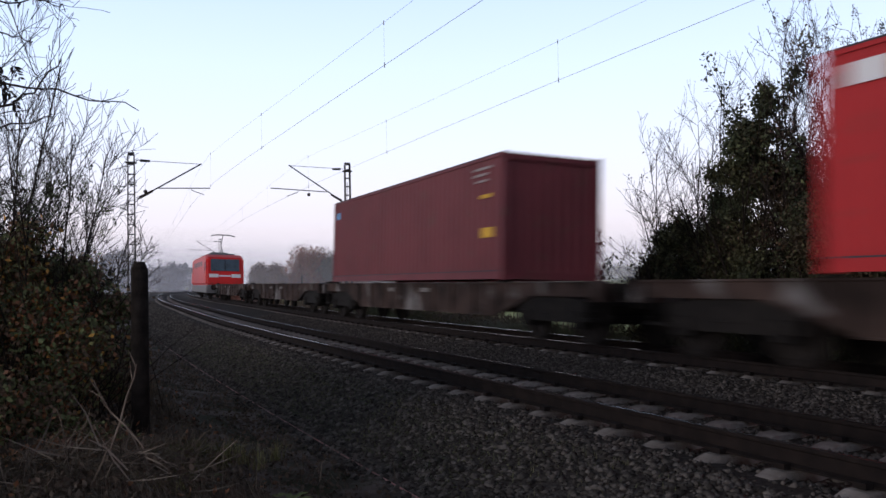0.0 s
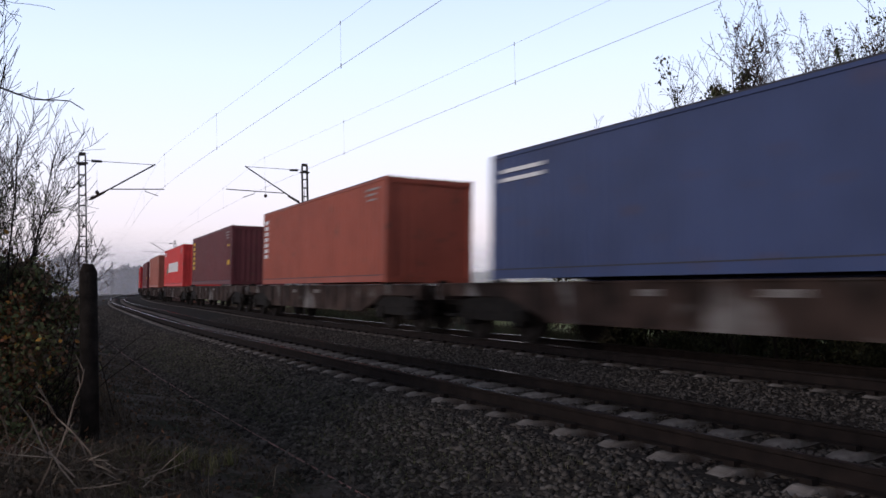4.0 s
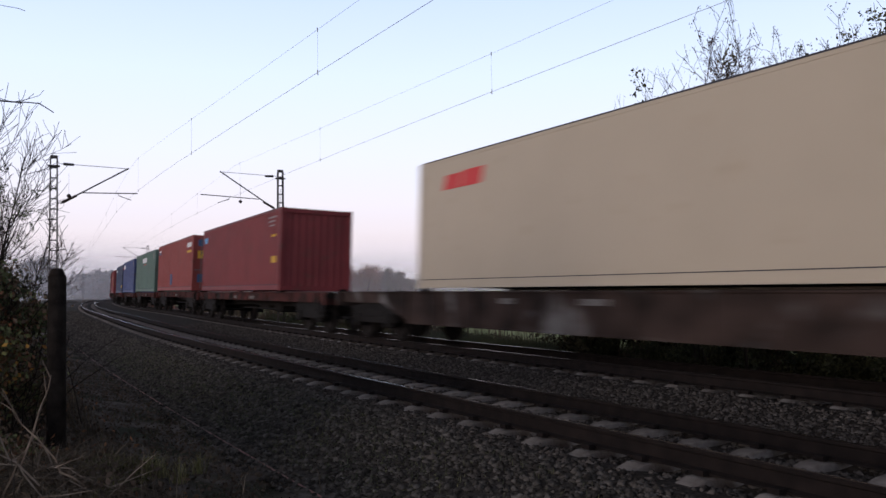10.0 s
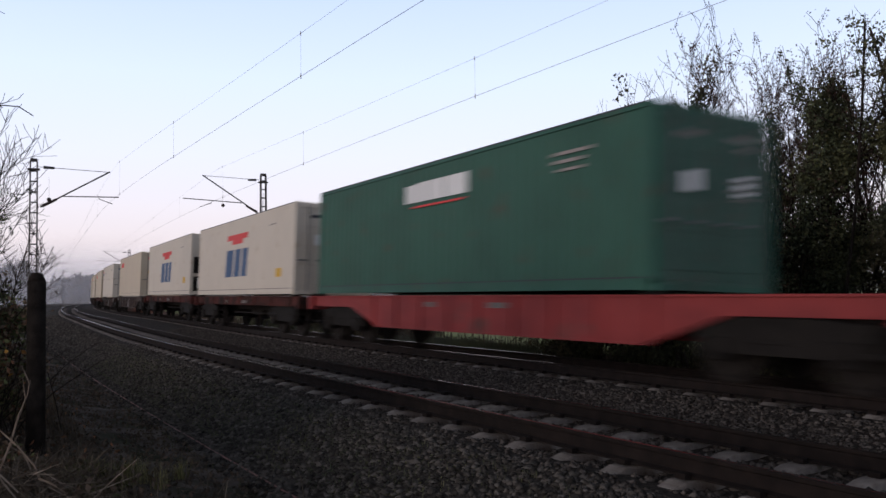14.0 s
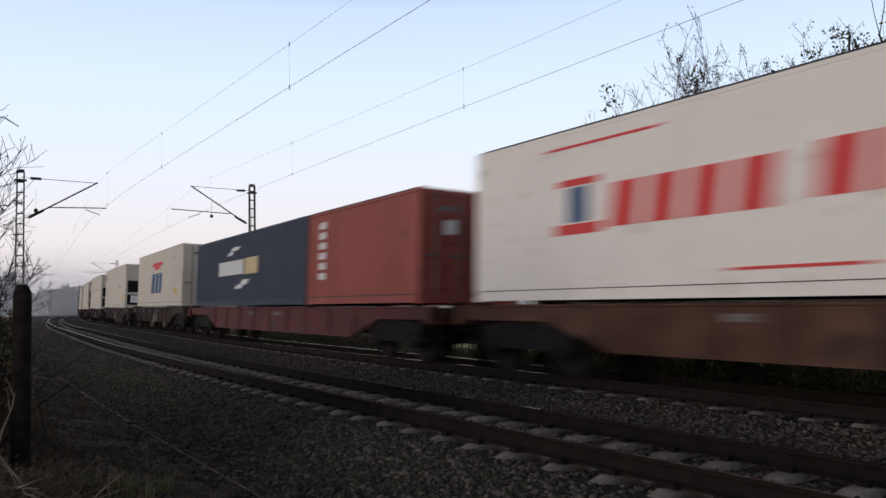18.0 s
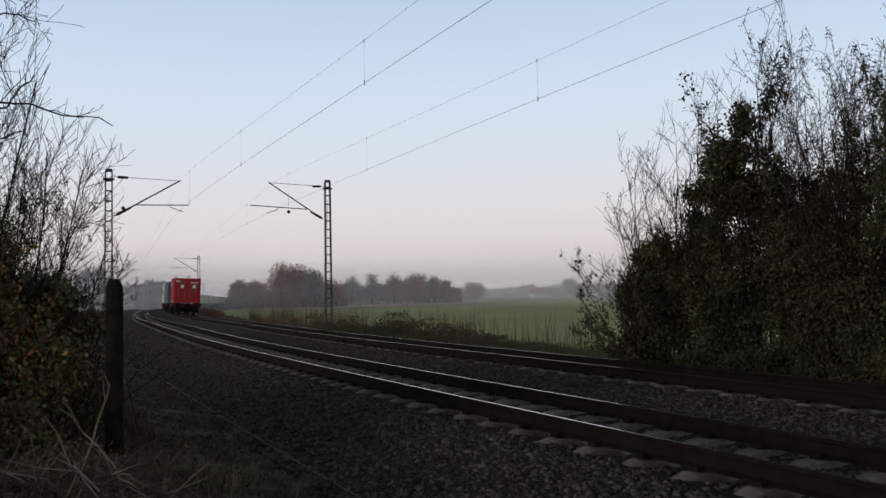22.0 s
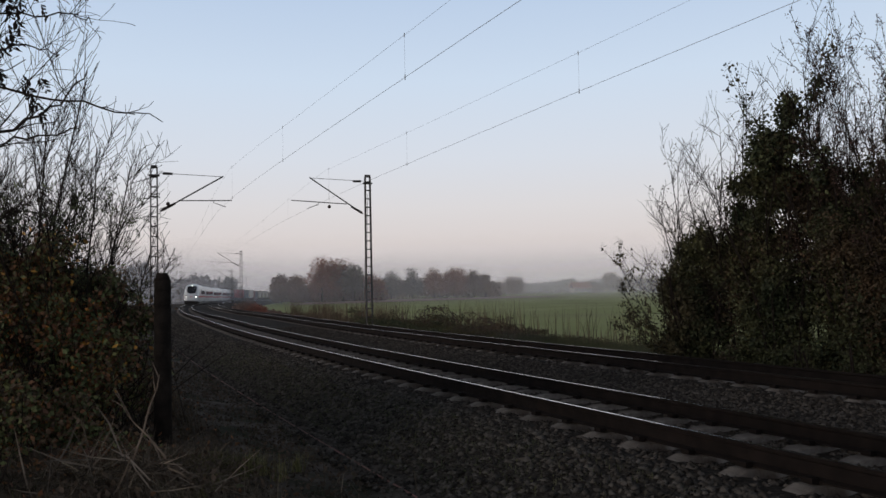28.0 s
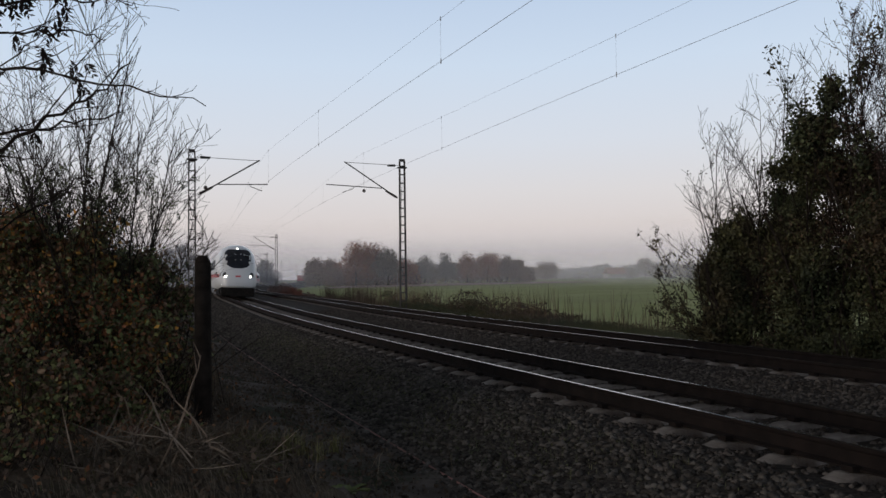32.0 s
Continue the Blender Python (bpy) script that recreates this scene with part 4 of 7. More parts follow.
def wagon(length, style, M, seats):
    """A container wagon; x along the train, z from the rail. seats: places of the container ends along x."""
    t = thing("container_wagon", label={"belly": "dark fish-bellied flat wagon for containers", "flat": "brownish low flat wagon for containers"}[style], category="wagon", group="wagons of the goods train")
    h = length / 2
    top = 1.13
    for y in (-1, 1):
        if style == "belly":
            b = max(1.5, h - 3.4)
            o = [(-h, top), (h, top), (h, top - 0.26), (b + 0.9, top - 0.26), (b - 0.5, top - 0.68), (-b + 0.5, top - 0.68), (-b - 0.9, top - 0.26), (-h, top - 0.26)]
        else:
            o = [(-h, top), (h, top), (h, top - 0.28), (-h, top - 0.28)]
        y0 = y * 1.08
        sill = part("side_sill", prism(o, y0 - 0.05, y0 + 0.05), M, t)
        bm = boxes((-h, h, y0 - 0.09, y0 + 0.09, top - 0.02, top + 0.012))
        if style == "belly":
            n = 9
            for i in range(n):
                x = -b + 0.4 + (2 * b - 0.8) * i / (n - 1)
                box(bm, x - 0.03, x + 0.03, y0 + y * 0.05, y0 + y * 0.085, top - 0.66, top - 0.02)
            box(bm, -b + 0.5, b - 0.5, y0 - 0.08, y0 + 0.08, top - 0.70, top - 0.67)
        else:
            n = 7
            for i in range(n):
                x = -h + 1.0 + (2 * h - 2.0) * i / (n - 1)
                box(bm, x - 0.05, x + 0.05, y0 + y * 0.05, y0 + y * 0.08, top - 0.27, top - 0.02)
        part("flange", bm, M, sill)
        if y > 0:
            for xa, xb in ((-0.9, -0.3), (1.6, 2.0)):
                part("stencil", boxes((xa, xb, y0 + 0.051, y0 + 0.055, top - 0.22, top - 0.12)), M_STENCIL, sill, "worn pale stencilled line")
    part("centre_beam", boxes((-h, h, -0.25, 0.25, top - 0.45, top - 0.05)), M_UNDER, t)
    bm = bmesh.new()
    k = int(length / 1.8)
    for i in range(k + 1):
        x = -h + 0.1 + (length - 0.2) * i / k
        box(bm, x - 0.06, x + 0.06, -1.05, 1.05, top - 0.22, top - 0.06)
    part("cross_members", bm, M_UNDER, t)
    for x in (-h, h):
        s = 1 if x > 0 else -1
        part("headstock", boxes((min(x, x - s * 0.2), max(x, x - s * 0.2), -1.25, 1.25, top - 0.34, top - 0.02)), M, t)
        for y in (-0.87, 0.87):
            bm = rod(bmesh.new(), (x, y, 1.0), (x + s * 0.42, y, 1.0), 0.09, n=10)
            rod(bm, (x + s * 0.42, y, 1.0), (x + s * 0.47, y, 1.0), 0.22, n=16)
            part("buffer", bm, M_UNDER, t)
        part("coupling", rod(rod(bmesh.new(), (x, 0, 0.95), (x + s * 0.5, 0, 0.9), 0.05), (x + s * 0.3, 0.05, 0.95), (x + s * 0.35, 0.05, 0.5), 0.03), M_UNDER, t)
        part("step", boxes((x - s * 0.5 - 0.15, x - s * 0.5 + 0.15, 1.02, 1.2, 0.45, 0.5), (x - s * 0.5 - 0.02, x - s * 0.5 + 0.02, 1.16, 1.19, 0.45, 0.9)), M_UNDER, t)
    part("brake_gear", boxes((-1.6, -0.6, -0.5, 0.3, 0.45, 0.75, 0.05), (0.5, 1.9, -0.15, 0.15, 0.5, 0.72, 0.05), (-2.6, 2.6, 0.55, 0.6, 0.55, 0.6)), M_UNDER, t, "sooty brake cylinder and rigging")
    for x in seats:
        for y in (-1.1, 1.1):
            part("spigot", boxes((x - 0.09, x + 0.09, y - 0.09, y + 0.09, top, top + 0.055)), M_UNDER, t)
    d = min(2.2, h * 0.34)
    bogie(t, h - d + 0.35)
    bogie(t, -h + d - 0.35)
    return t


M_WBROWN = mat("grimy_brown_wagon_paint", (0.019, 0.013, 0.011), 0.85, color2=(0.062, 0.041, 0.034), scale=1.6, spot=(0.16, 0.15, 0.145), spot_scale=0.9, spot_lo=0.56, spot_hi=0.66)
M_WRUST = mat("rusty_brown_wagon_paint", (0.060, 0.030, 0.022), 0.85, color2=(0.125, 0.066, 0.048), scale=1.3, spot=(0.03, 0.022, 0.018), spot_scale=1.4, spot_lo=0.55, spot_hi=0.68)
M_WWINE = mat("wine_red_wagon_paint", (0.058, 0.012, 0.012), 0.8, color2=(0.115, 0.020, 0.020), scale=1.5, spot=(0.035, 0.022, 0.02), spot_scale=1.6, spot_lo=0.55, spot_hi=0.66)
M_WRED = mat("red_wagon_paint", (0.19, 0.018, 0.018), 0.75, color2=(0.27, 0.028, 0.026), scale=1.4, spot=(0.08, 0.05, 0.04), spot_scale=1.2, spot_lo=0.62)
M_WDULL = mat("dull_red_wagon_paint", (0.030, 0.014, 0.012), 0.9, color2=(0.105, 0.032, 0.027), scale=1.9, spot=(0.020, 0.016, 0.014), spot_scale=2.2, spot_lo=0.48, spot_hi=0.62)
RED_W = {11, 25}
DULL_W = {13, 14, 15, 16, 17, 20, 23, 24, 26, 31, 34, 35}
FLAT_W = {13, 14, 15, 16, 17, 20, 23, 24, 26, 34, 35}
FLOOR = 1.19
TRAIN = []          # (thing, place at 0 s, height)


def build_train():
    groups = []
    for i, row in enumerate(LOAD):
        if row[3] == TWENTY and i in (10, 32):
            groups[-1].append(i)
        else:
            groups.append([i])
    ends = []
    for g in groups:
        ends.append((LOAD[g[0]][0] + LOAD[g[0]][3] / 2, LOAD[g[-1]][0] - LOAD[g[-1]][3] / 2))
    for k, g in enumerate(groups):
        front = (ends[k - 1][1] + ends[k][0]) / 2 - 0.50 if k else ends[0][0] + 1.1
        back = (ends[k][1] + ends[k + 1][0]) / 2 + 0.50 if k + 1 < len(groups) else ends[k][1] - 5.5
        if k + 2 == len(groups):
            back = ends[k][1] - 1.0
        if k + 1 == len(groups):
            front = ends[k - 1][1] - 2.0
            back = ends[k][1] - 0.5
        mid, ln = (front + back) / 2, front - back
        M = M_WRED if g[0] in RED_W else M_WWINE if g[0] == 31 else M_WRUST if g[0] == 33 else M_WDULL if g[0] in DULL_W else M_WBROWN
        seats = [p - mid for i in g for p in (LOAD[i][0] - LOAD[i][3] / 2 + 0.1, LOAD[i][0] + LOAD[i][3] / 2 - 0.1)]
        w = wagon(ln, "flat" if g[0] in FLAT_W else "belly", M, seats)
        if M is M_WRED:
            w["label"] = "bright red fish-bellied flat wagon for containers"
        TRAIN.append((w, mid, 0.0))
        for i in g:
            c, name, col, ln_, hi, end, flat, marks, label = LOAD[i]
            TRAIN.append((container(name, col, ln_, hi, end, flat, marks, label), c, FLOOR))
    # two empty wagons behind the engine
    for mid, ln in ((39.8, 15.8), (57.0, 16.2)):
        w = wagon(ln, "belly", M_WBROWN, ())
        w["label"] = "empty dark fish-bellied flat wagon for containers"
        TRAIN.append((w, mid, 0.0))


build_train()


def locomotive():
    """An electric engine; x along the train, its rear at -x."""
    t = thing("electric_locomotive", label="bright red electric locomotive with a raised pantograph", category="locomotive")
    M = paint("traffic_red_paint", (0.62, 0.022, 0.020), 0.35)
    # the sky's reflection is put into the base colour as blue-grey
    M_SCREEN = mat("sky_toned_glass", (0.07, 0.10, 0.13), 0.12, color2=(0.05, 0.07, 0.09), scale=1.5, spec=0.9)
    MG = mat("grey_loco_frame", (0.16, 0.16, 0.165), 0.6, color2=(0.15, 0.15, 0.15), scale=2)
    h = 9.4
    o = [(-h, 1.15), (-h, 2.05), (-h + 0.55, 3.35), (-h + 1.5, 3.62), (h - 1.5, 3.62), (h - 0.55, 3.35), (h, 2.05), (h, 1.15)]
    bm = prism(o, -1.45, 1.45)
    bmesh.ops.bevel(bm, geom=list(bm.edges), offset=0.14, segments=3, affect="EDGES")
    part("body", bm, M, t, smooth=False)
    part("underframe", boxes((-h + 0.1, h - 0.1, -1.40, 1.40, 0.55, 1.16, 0.05)), MG, t, "grey underframe skirt")
    for sx in (-1, 1):
        w = part("windscreen", prism([(sx * (h - 0.09), 2.28), (sx * (h - 0.50), 3.22), (sx * (h - 0.45), 3.25), (sx * (h - 0.04), 2.30)], -1.10, 1.10), M_SCREEN, t, "sloping windscreen toned blue-grey as if mirroring the sky")
        part("window_bar", prism([(sx * (h - 0.07), 2.28), (sx * (h - 0.48), 3.22), (sx * (h - 0.43), 3.25), (sx * (h - 0.02), 2.30)], -0.02, 0.02), M_UNDER, w)
        for y in (-0.85, 0.85):
            part("light_cluster", boxes((sx * h - 0.02, sx * h + 0.02, y - 0.36, y + 0.36, 1.78, 2.06, 0.02)), M_WHITE, t, "pale lamp cluster")
        part("buffer_beam", boxes((min(sx * h, sx * (h + 0.12)), max(sx * h, sx * (h + 0.12)), -1.3, 1.3, 0.75, 1.2, 0.03)), MG, t)
        for y in (-0.87, 0.87):
            part("buffer", rod(rod(bmesh.new(), (sx * h, y, 1.0), (sx * (h + 0.5), y, 1.0), 0.09), (sx * (h + 0.5), y, 1.0), (sx * (h + 0.56), y, 1.0), 0.23, n=16), M_UNDER, t)
        part("white_stripe", boxes((min(sx * (h - 0.02), sx * (h + 0.015)), max(sx * (h - 0.02), sx * (h + 0.015)), -0.45, 0.45, 1.86, 1.97)), M_WHITE, t)
        for y in (-1, 1):
            part("side_window", boxes((sx * (h - 1.2) - 0.35, sx * (h - 1.2) + 0.35, y * 1.452 - 0.01, y * 1.452 + 0.01, 2.35, 3.0)), M_GLASS, t)
            part("cab_door", boxes((sx * (h - 2.1) - 0.33, sx * (h - 2.1) + 0.33, y * 1.452 - 0.012, y * 1.452 + 0.012, 1.3, 3.15)), M, t)
    bm = boxes((-6.5, 6.5, -1.0, 1.0, 3.6, 3.78, 0.04))
    part("roof", bm, MG, t, "grey roof equipment deck")
    for x in (-3, -1, 1.2, 3.1):
        part("roof_hood", boxes((x - 0.7, x + 0.7, -0.7, 0.7, 3.77, 3.98, 0.05)), MG, t)
    for i in range(5):
        part("louvre", boxes((-4.8 + i * 2.2, -3.2 + i * 2.2, 1.445, 1.462, 2.75, 3.15)), MG, t)
    for x, up in ((-6.6, True), (6.6, False)):
        bm = rod(bmesh.new(), (x + 0.5, -0.4, 3.75), (x + 0.5, 0.4, 3.75), 0.05)
        if up:
            knee = (x + 1.5, 0, 4.5)
            rod(bm, (x - 0.4, 0, 3.85), knee, 0.04)
            rod(bm, knee, (x, 0, 5.26), 0.03)
            for d in (-0.25, 0.25):
                rod(bm, (x + d, -0.95, 5.20), (x + d, -0.5, 5.30), 0.025)
                rod(bm, (x + d, -0.5, 5.30), (x + d, 0.5, 5.30), 0.03)
                rod(bm, (x + d, 0.5, 5.30), (x + d, 0.95, 5.20), 0.025)
            rod(bm, (x - 0.25, 0, 5.28), (x + 0.25, 0, 5.28), 0.025)
        else:
            rod(bm, (x - 1.2, 0, 3.9), (x + 1.2, 0, 3.95), 0.04)
            rod(bm, (x, -0.95, 3.98), (x, 0.95, 3.98), 0.03)
        part("pantograph", bm, M_MAST, t, "raised pantograph arm" if up else "folded pantograph arm")
    bogie(t, -5.2)
    bogie(t, 5.2)
    return t


TRAIN.append((locomotive(), 78.6, 0.0))


# ---- passenger train ----
def coach_section():
    """Half outline of the coach body, (y, z), from the skirt to the roof's middle."""
    return [(1.30, 0.35), (1.40, 0.75), (1.425, 1.2), (1.42, 1.9), (1.36, 2.6), (1.20, 3.2), (0.90, 3.6), (0.45, 3.80), (0.0, 3.84)]


M_WHITECAR = mat("white_train_paint", (0.70, 0.71, 0.72), 0.28, color2=(0.76, 0.77, 0.78), scale=0.8)
M_REDBAND = mat("red_band_paint", (0.60, 0.03, 0.04), 0.35)
# windscreen base colour lifted to blue-grey in place of a sky reflection
M_NOSEGLASS = mat("sky_toned_windscreen_glass", (0.040, 0.044, 0.060), 0.12, color2=(0.030, 0.034, 0.046), scale=1.5, spec=0.7)
M_LAMP = mat("headlamp", (1.0, 0.95, 0.86), 0.3, emit=9.0)
M_DARKGREY = mat("dark_grey_skirt", (0.05, 0.05, 0.055), 0.6, color2=(0.08, 0.08, 0.085), scale=2)


def ring(x, wide, low, tall):
    """A closed outline across the coach at x."""
    half = coach_section()
    pts = [(x, y * wide, low + (z - 0.35) * (tall - low) / 3.49) for y, z in half]
    return pts + [(x, -y, z) for _, y, z in pts[-2::-1]]


def express_car(length, nose):
    """A coach of the white express; its front at +x."""
    t = thing("express_train_car", label="white rounded express power car with a dark windscreen and lit headlamps" if nose else "white express coach with a dark window band and red stripe", category="train", group="cars of the express train")
    h = length / 2
    if nose:
        NOSE_RINGS = [(h - 5.6, 1, 0.40, 3.84), (h - 4.2, 0.995, 0.50, 3.80), (h - 3.2, 0.985, 0.58, 3.68), (h - 2.3, 0.965, 0.66, 3.45), (h - 1.5, 0.93, 0.70, 3.10),
                      (h - 0.85, 0.87, 0.72, 2.68), (h - 0.35, 0.76, 0.74, 2.15), (h - 0.08, 0.60, 0.80, 1.70), (h, 0.45, 0.9, 1.40)]
        rings = [ring(-h, 1, 0.35, 3.84)] + [ring(*r) for r in NOSE_RINGS]
    else:
        rings = [ring(-h, 1, 0.35, 3.84), ring(-h + 0.1, 1, 0.35, 3.84), ring(h - 0.1, 1, 0.35, 3.84), ring(h, 1, 0.35, 3.84)]
    part("body", loft(rings), M_WHITECAR, t, smooth=True)
    if nose:
        # the windscreen lies on the sloping nose
        bm = bmesh.new()
        rows = []
        half_y, half_z = [q[0] for q in coach_section()], [q[1] for q in coach_section()]
        nose_x = np.linspace(h - 4.2, h, 120)
        nose_w = np.interp(nose_x, [r[0] for r in NOSE_RINGS], [r[1] for r in NOSE_RINGS])
        nose_l = np.interp(nose_x, [r[0] for r in NOSE_RINGS], [r[2] for r in NOSE_RINGS])
        nose_t = np.interp(nose_x, [r[0] for r in NOSE_RINGS], [r[3] for r in NOSE_RINGS])
        for z, w in ((2.06, 0.22), (2.14, 0.56), (2.32, 0.76), (2.60, 0.85), (2.90, 0.90), (3.16, 0.88), (3.34, 0.78), (3.42, 0.62)):
            row = []
            for f in np.linspace(-1, 1, 11):
                reach = np.interp(0.35 + (z - nose_l) * 3.49 / (nose_t - nose_l), half_z, half_y, right=-1.0) * nose_w
                inside = nose_x[reach >= abs(f * w)]
                row.append(bm.verts.new((float(inside[-1] if len(inside) else nose_x[0]) + 0.035, f * w, z + 0.015)))
            rows.append(row)
        for a, b in zip(rows, rows[1:]):
            for i in range(10):
                bm.faces.new((a[i], a[i + 1], b[i + 1], b[i]))
        bmesh.ops.solidify(bm, geom=list(bm.faces), thickness=0.05)
        part("windscreen", bm, M_NOSEGLASS, t, "large dark curved windscreen", smooth=True)
        for y in (-0.78, 0.78):
            bm = bmesh.new()
            bmesh.ops.create_uvsphere(bm, u_segments=14, v_segments=10, radius=0.088, matrix=Matrix.Translation((h - 0.15, y * 1.02, 1.50)) @ Matrix.Diagonal((0.8, 1.1, 1, 1)))
            part("headlamp", bm, M_LAMP, t, "lit white headlamp", smooth=True)
            bm = bmesh.new()
            bmesh.ops.create_uvsphere(bm, u_segments=14, v_segments=10, radius=0.20, matrix=Matrix.Translation((h - 0.33, y * 1.08, 1.58)) @ Matrix.Diagonal((0.8, 1.0, 1.15, 1)))
            part("lamp_recess", bm, M_DARKGREY, t, "dark lamp housing", smooth=True)
        bm = bmesh.new()
        bmesh.ops.create_uvsphere(bm, u_segments=10, v_segments=8, radius=0.06, matrix=Matrix.Translation((h - 2.42, 0, 3.50)))
        part("top_lamp", bm, M_LAMP, t, "lit small top lamp")
        for y in (-1, 1):
            # the red stripe runs on over the narrowing nose
            bm = bmesh.new()
            rows = []
            for x, wide, low, tall in NOSE_RINGS[:6]:
                row = []
                for z in (1.42, 1.66):
                    yy = float(np.interp(0.35 + (z - low) * 3.49 / (tall - low), [q[1] for q in coach_section()], [q[0] for q in coach_section()])) * wide + 0.012
                    row.append(bm.verts.new((x, y * yy, z)))
                rows.append(row)
            for a, b in zip(rows, rows[1:]):
                bm.faces.new((a[0], b[0], b[1], a[1]))
            part("nose_stripe", bm, M_REDBAND, t, "red stripe")
            part("running_lamp", boxes((h - 0.62, h - 0.50, y * 1.02 - 0.10, y * 1.02 + 0.10, 0.93, 0.98)), M_LAMP, t, "lit narrow running lamp")
        part("emblem", boxes((h - 0.20, h - 0.02, -0.18, 0.18, 1.46, 1.58)), M_REDBAND, t, "small red emblem")
        part("snowplough", boxes((h - 1.8, h - 0.25, -1.12, 1.12, 0.15, 0.78, 0.06), (h - 6.5, h - 1.7, -1.20, 1.20, 0.30, 0.70, 0.04)), M_UNDER, t)
    part("skirt", boxes((-h + 0.2, h - (3.0 if nose else 0.2), -1.36, 1.36, 0.22, 0.62)), M_DARKGREY, t, "dark grey skirt")
    x1 = h - (5.4 if nose else 0.5)
    for y in (-1, 1):
        # red stripe below the windows, window band above it
        part("red_stripe", boxes((-h + 0.3, h - (5.6 if nose else 0.3), y * 1.424 - 0.008, y * 1.424 + 0.008, 1.42, 1.66)), M_REDBAND, t, "red stripe")
        x = -h + 1.6
        while x < x1 - 1.6:
            part("window", prism([(x, 2.02), (x + 1.35, 2.02), (x + 1.35, 2.72), (x, 2.72)], y * 1.415 - 0.02, y * 1.415 + 0.02), M_GLASS, t)
            x += 1.75
        part("door", boxes((-h + 0.45, -h + 1.3, y * 1.418 - 0.012, y * 1.418 + 0.012, 0.9, 2.85)), M_WHITECAR, t)
    part("gangway", boxes((-h - 0.3, -h, -0.9, 0.9, 0.9, 3.3)), M_DARKGREY, t)
    bogie(t, h - 5.0 if nose else h - 3.6)
    bogie(t, -h + 3.6)
    return t


EXPRESS = []        # (thing, how far its middle lies behind the nose)


def build_express():
    EXPRESS.append((express_car(27.0, True), 13.5))
    first = express_car(25.4, False)
    EXPRESS.append((first, 27.3 + 12.7))
    for k in range(1, 6):
        EXPRESS.append((copy_thing(first, Matrix.Identity(4)), 27.3 + 12.7 + 25.8 * k))


build_express()


# ---- plants ----
def leaf_mat(name, c, c2, rand=0.4):
    m = islands(mat(name, c, 0.75, color2=c2, scale=1.3, detail=3), rand)
    b = m.node_tree.nodes["Principled BSDF"]
    b.inputs["Subsurface Weight"].default_value = 0.0
    return m


M_IVY = leaf_mat("ivy_leaf", (0.024, 0.033, 0.013), (0.064, 0.072, 0.028), 0.7)
M_OLIVE = leaf_mat("olive_autumn_leaf", (0.052, 0.048, 0.020), (0.075, 0.056, 0.024))
M_RUST = leaf_mat("rusty_autumn_leaf", (0.20, 0.075, 0.030), (0.135, 0.070, 0.032), 0.6)
M_BROWNLEAF = leaf_mat("withered_brown_leaf", (0.080, 0.052, 0.034), (0.056, 0.040, 0.027), 0.5)
M_STRAW = islands(mat("dry_straw", (0.17, 0.138, 0.10), 0.9, color2=(0.10, 0.08, 0.058), scale=2), 0.5)
M_REED = islands(mat("standing_dead_stems", (0.17, 0.125, 0.085), 0.9, color2=(0.095, 0.070, 0.048), scale=2), 0.5)
M_PALETWIG = islands(mat("pale_dead_twig", (0.27, 0.22, 0.175), 0.9, color2=(0.17, 0.13, 0.10), scale=5), 0.5)
M_TUSSOCK = islands(mat("yellowing_grass", (0.12, 0.125, 0.045), 0.9, color2=(0.17, 0.15, 0.075), scale=2), 0.5)
M_GRASS = islands(mat("verge_grass", (0.050, 0.058, 0.022), 0.9, color2=(0.085, 0.078, 0.036), scale=1.2), 0.5)


def grow(segs, tips, rng, p, d, length, r, level, up, wander, kids, spread, share=1.0):
    """One shoot and, from it, the shoots that it bears."""
    n = 5 if level > 1 else 4
    step = length / n
    for i in range(n):
        d = d + Vector((rng.gauss(0, wander), rng.gauss(0, wander), rng.gauss(0, wander) + up))
        d.normalize()
        q = p + d * step
        r2 = r * (0.80 if level > 1 else 0.86 if level > 0 else 0.72)
        segs.append((p, q, r, r2, level))
        if level > 0 and i >= (1 if level > 1 else 0):
            for _ in range(kids):
                if rng.random() < 0.82:
                    side = Vector((rng.gauss(0, 1), rng.gauss(0, 1), rng.gauss(0.25, 0.6)))
                    nd = (d + side.normalized() * spread).normalized()
                    grow(segs, tips, rng, p.lerp(q, rng.random()), nd, length * rng.uniform(0.30, 0.62) * share * (1.15 - 0.11 * i), r2 * rng.uniform(0.45, 0.6), level - 1, up, wander * 1.35, kids, spread, share)
        p, r = q, r2
    tips.append((p, d))


def tubes(name, segs, material, parent, label="", thin=0.0):
    V, F = [], []
    for p, q, r0, r1, level in segs:
        r0, r1 = max(r0, thin), max(r1, thin)
        n = 6 if r0 > 0.03 else 4 if r0 > 0.008 else 3
        d = (q - p)
        if d.length < 1e-5:
            continue
        a = d.orthogonal().normalized()
        b = d.cross(a).normalized()
        o = len(V)
        for c, r in ((p, r0), (q, r1)):
            for k in range(n):
                w = 2 * math.pi * k / n
                V.append(c + a * (math.cos(w) * r) + b * (math.sin(w) * r))
        for k in range(n):
            F.append((o + k, o + (k + 1) % n, o + n + (k + 1) % n, o + n + k))
    ob = raw(name, V, F, material, parent)
    if label:
        ob["label"] = label
    return ob


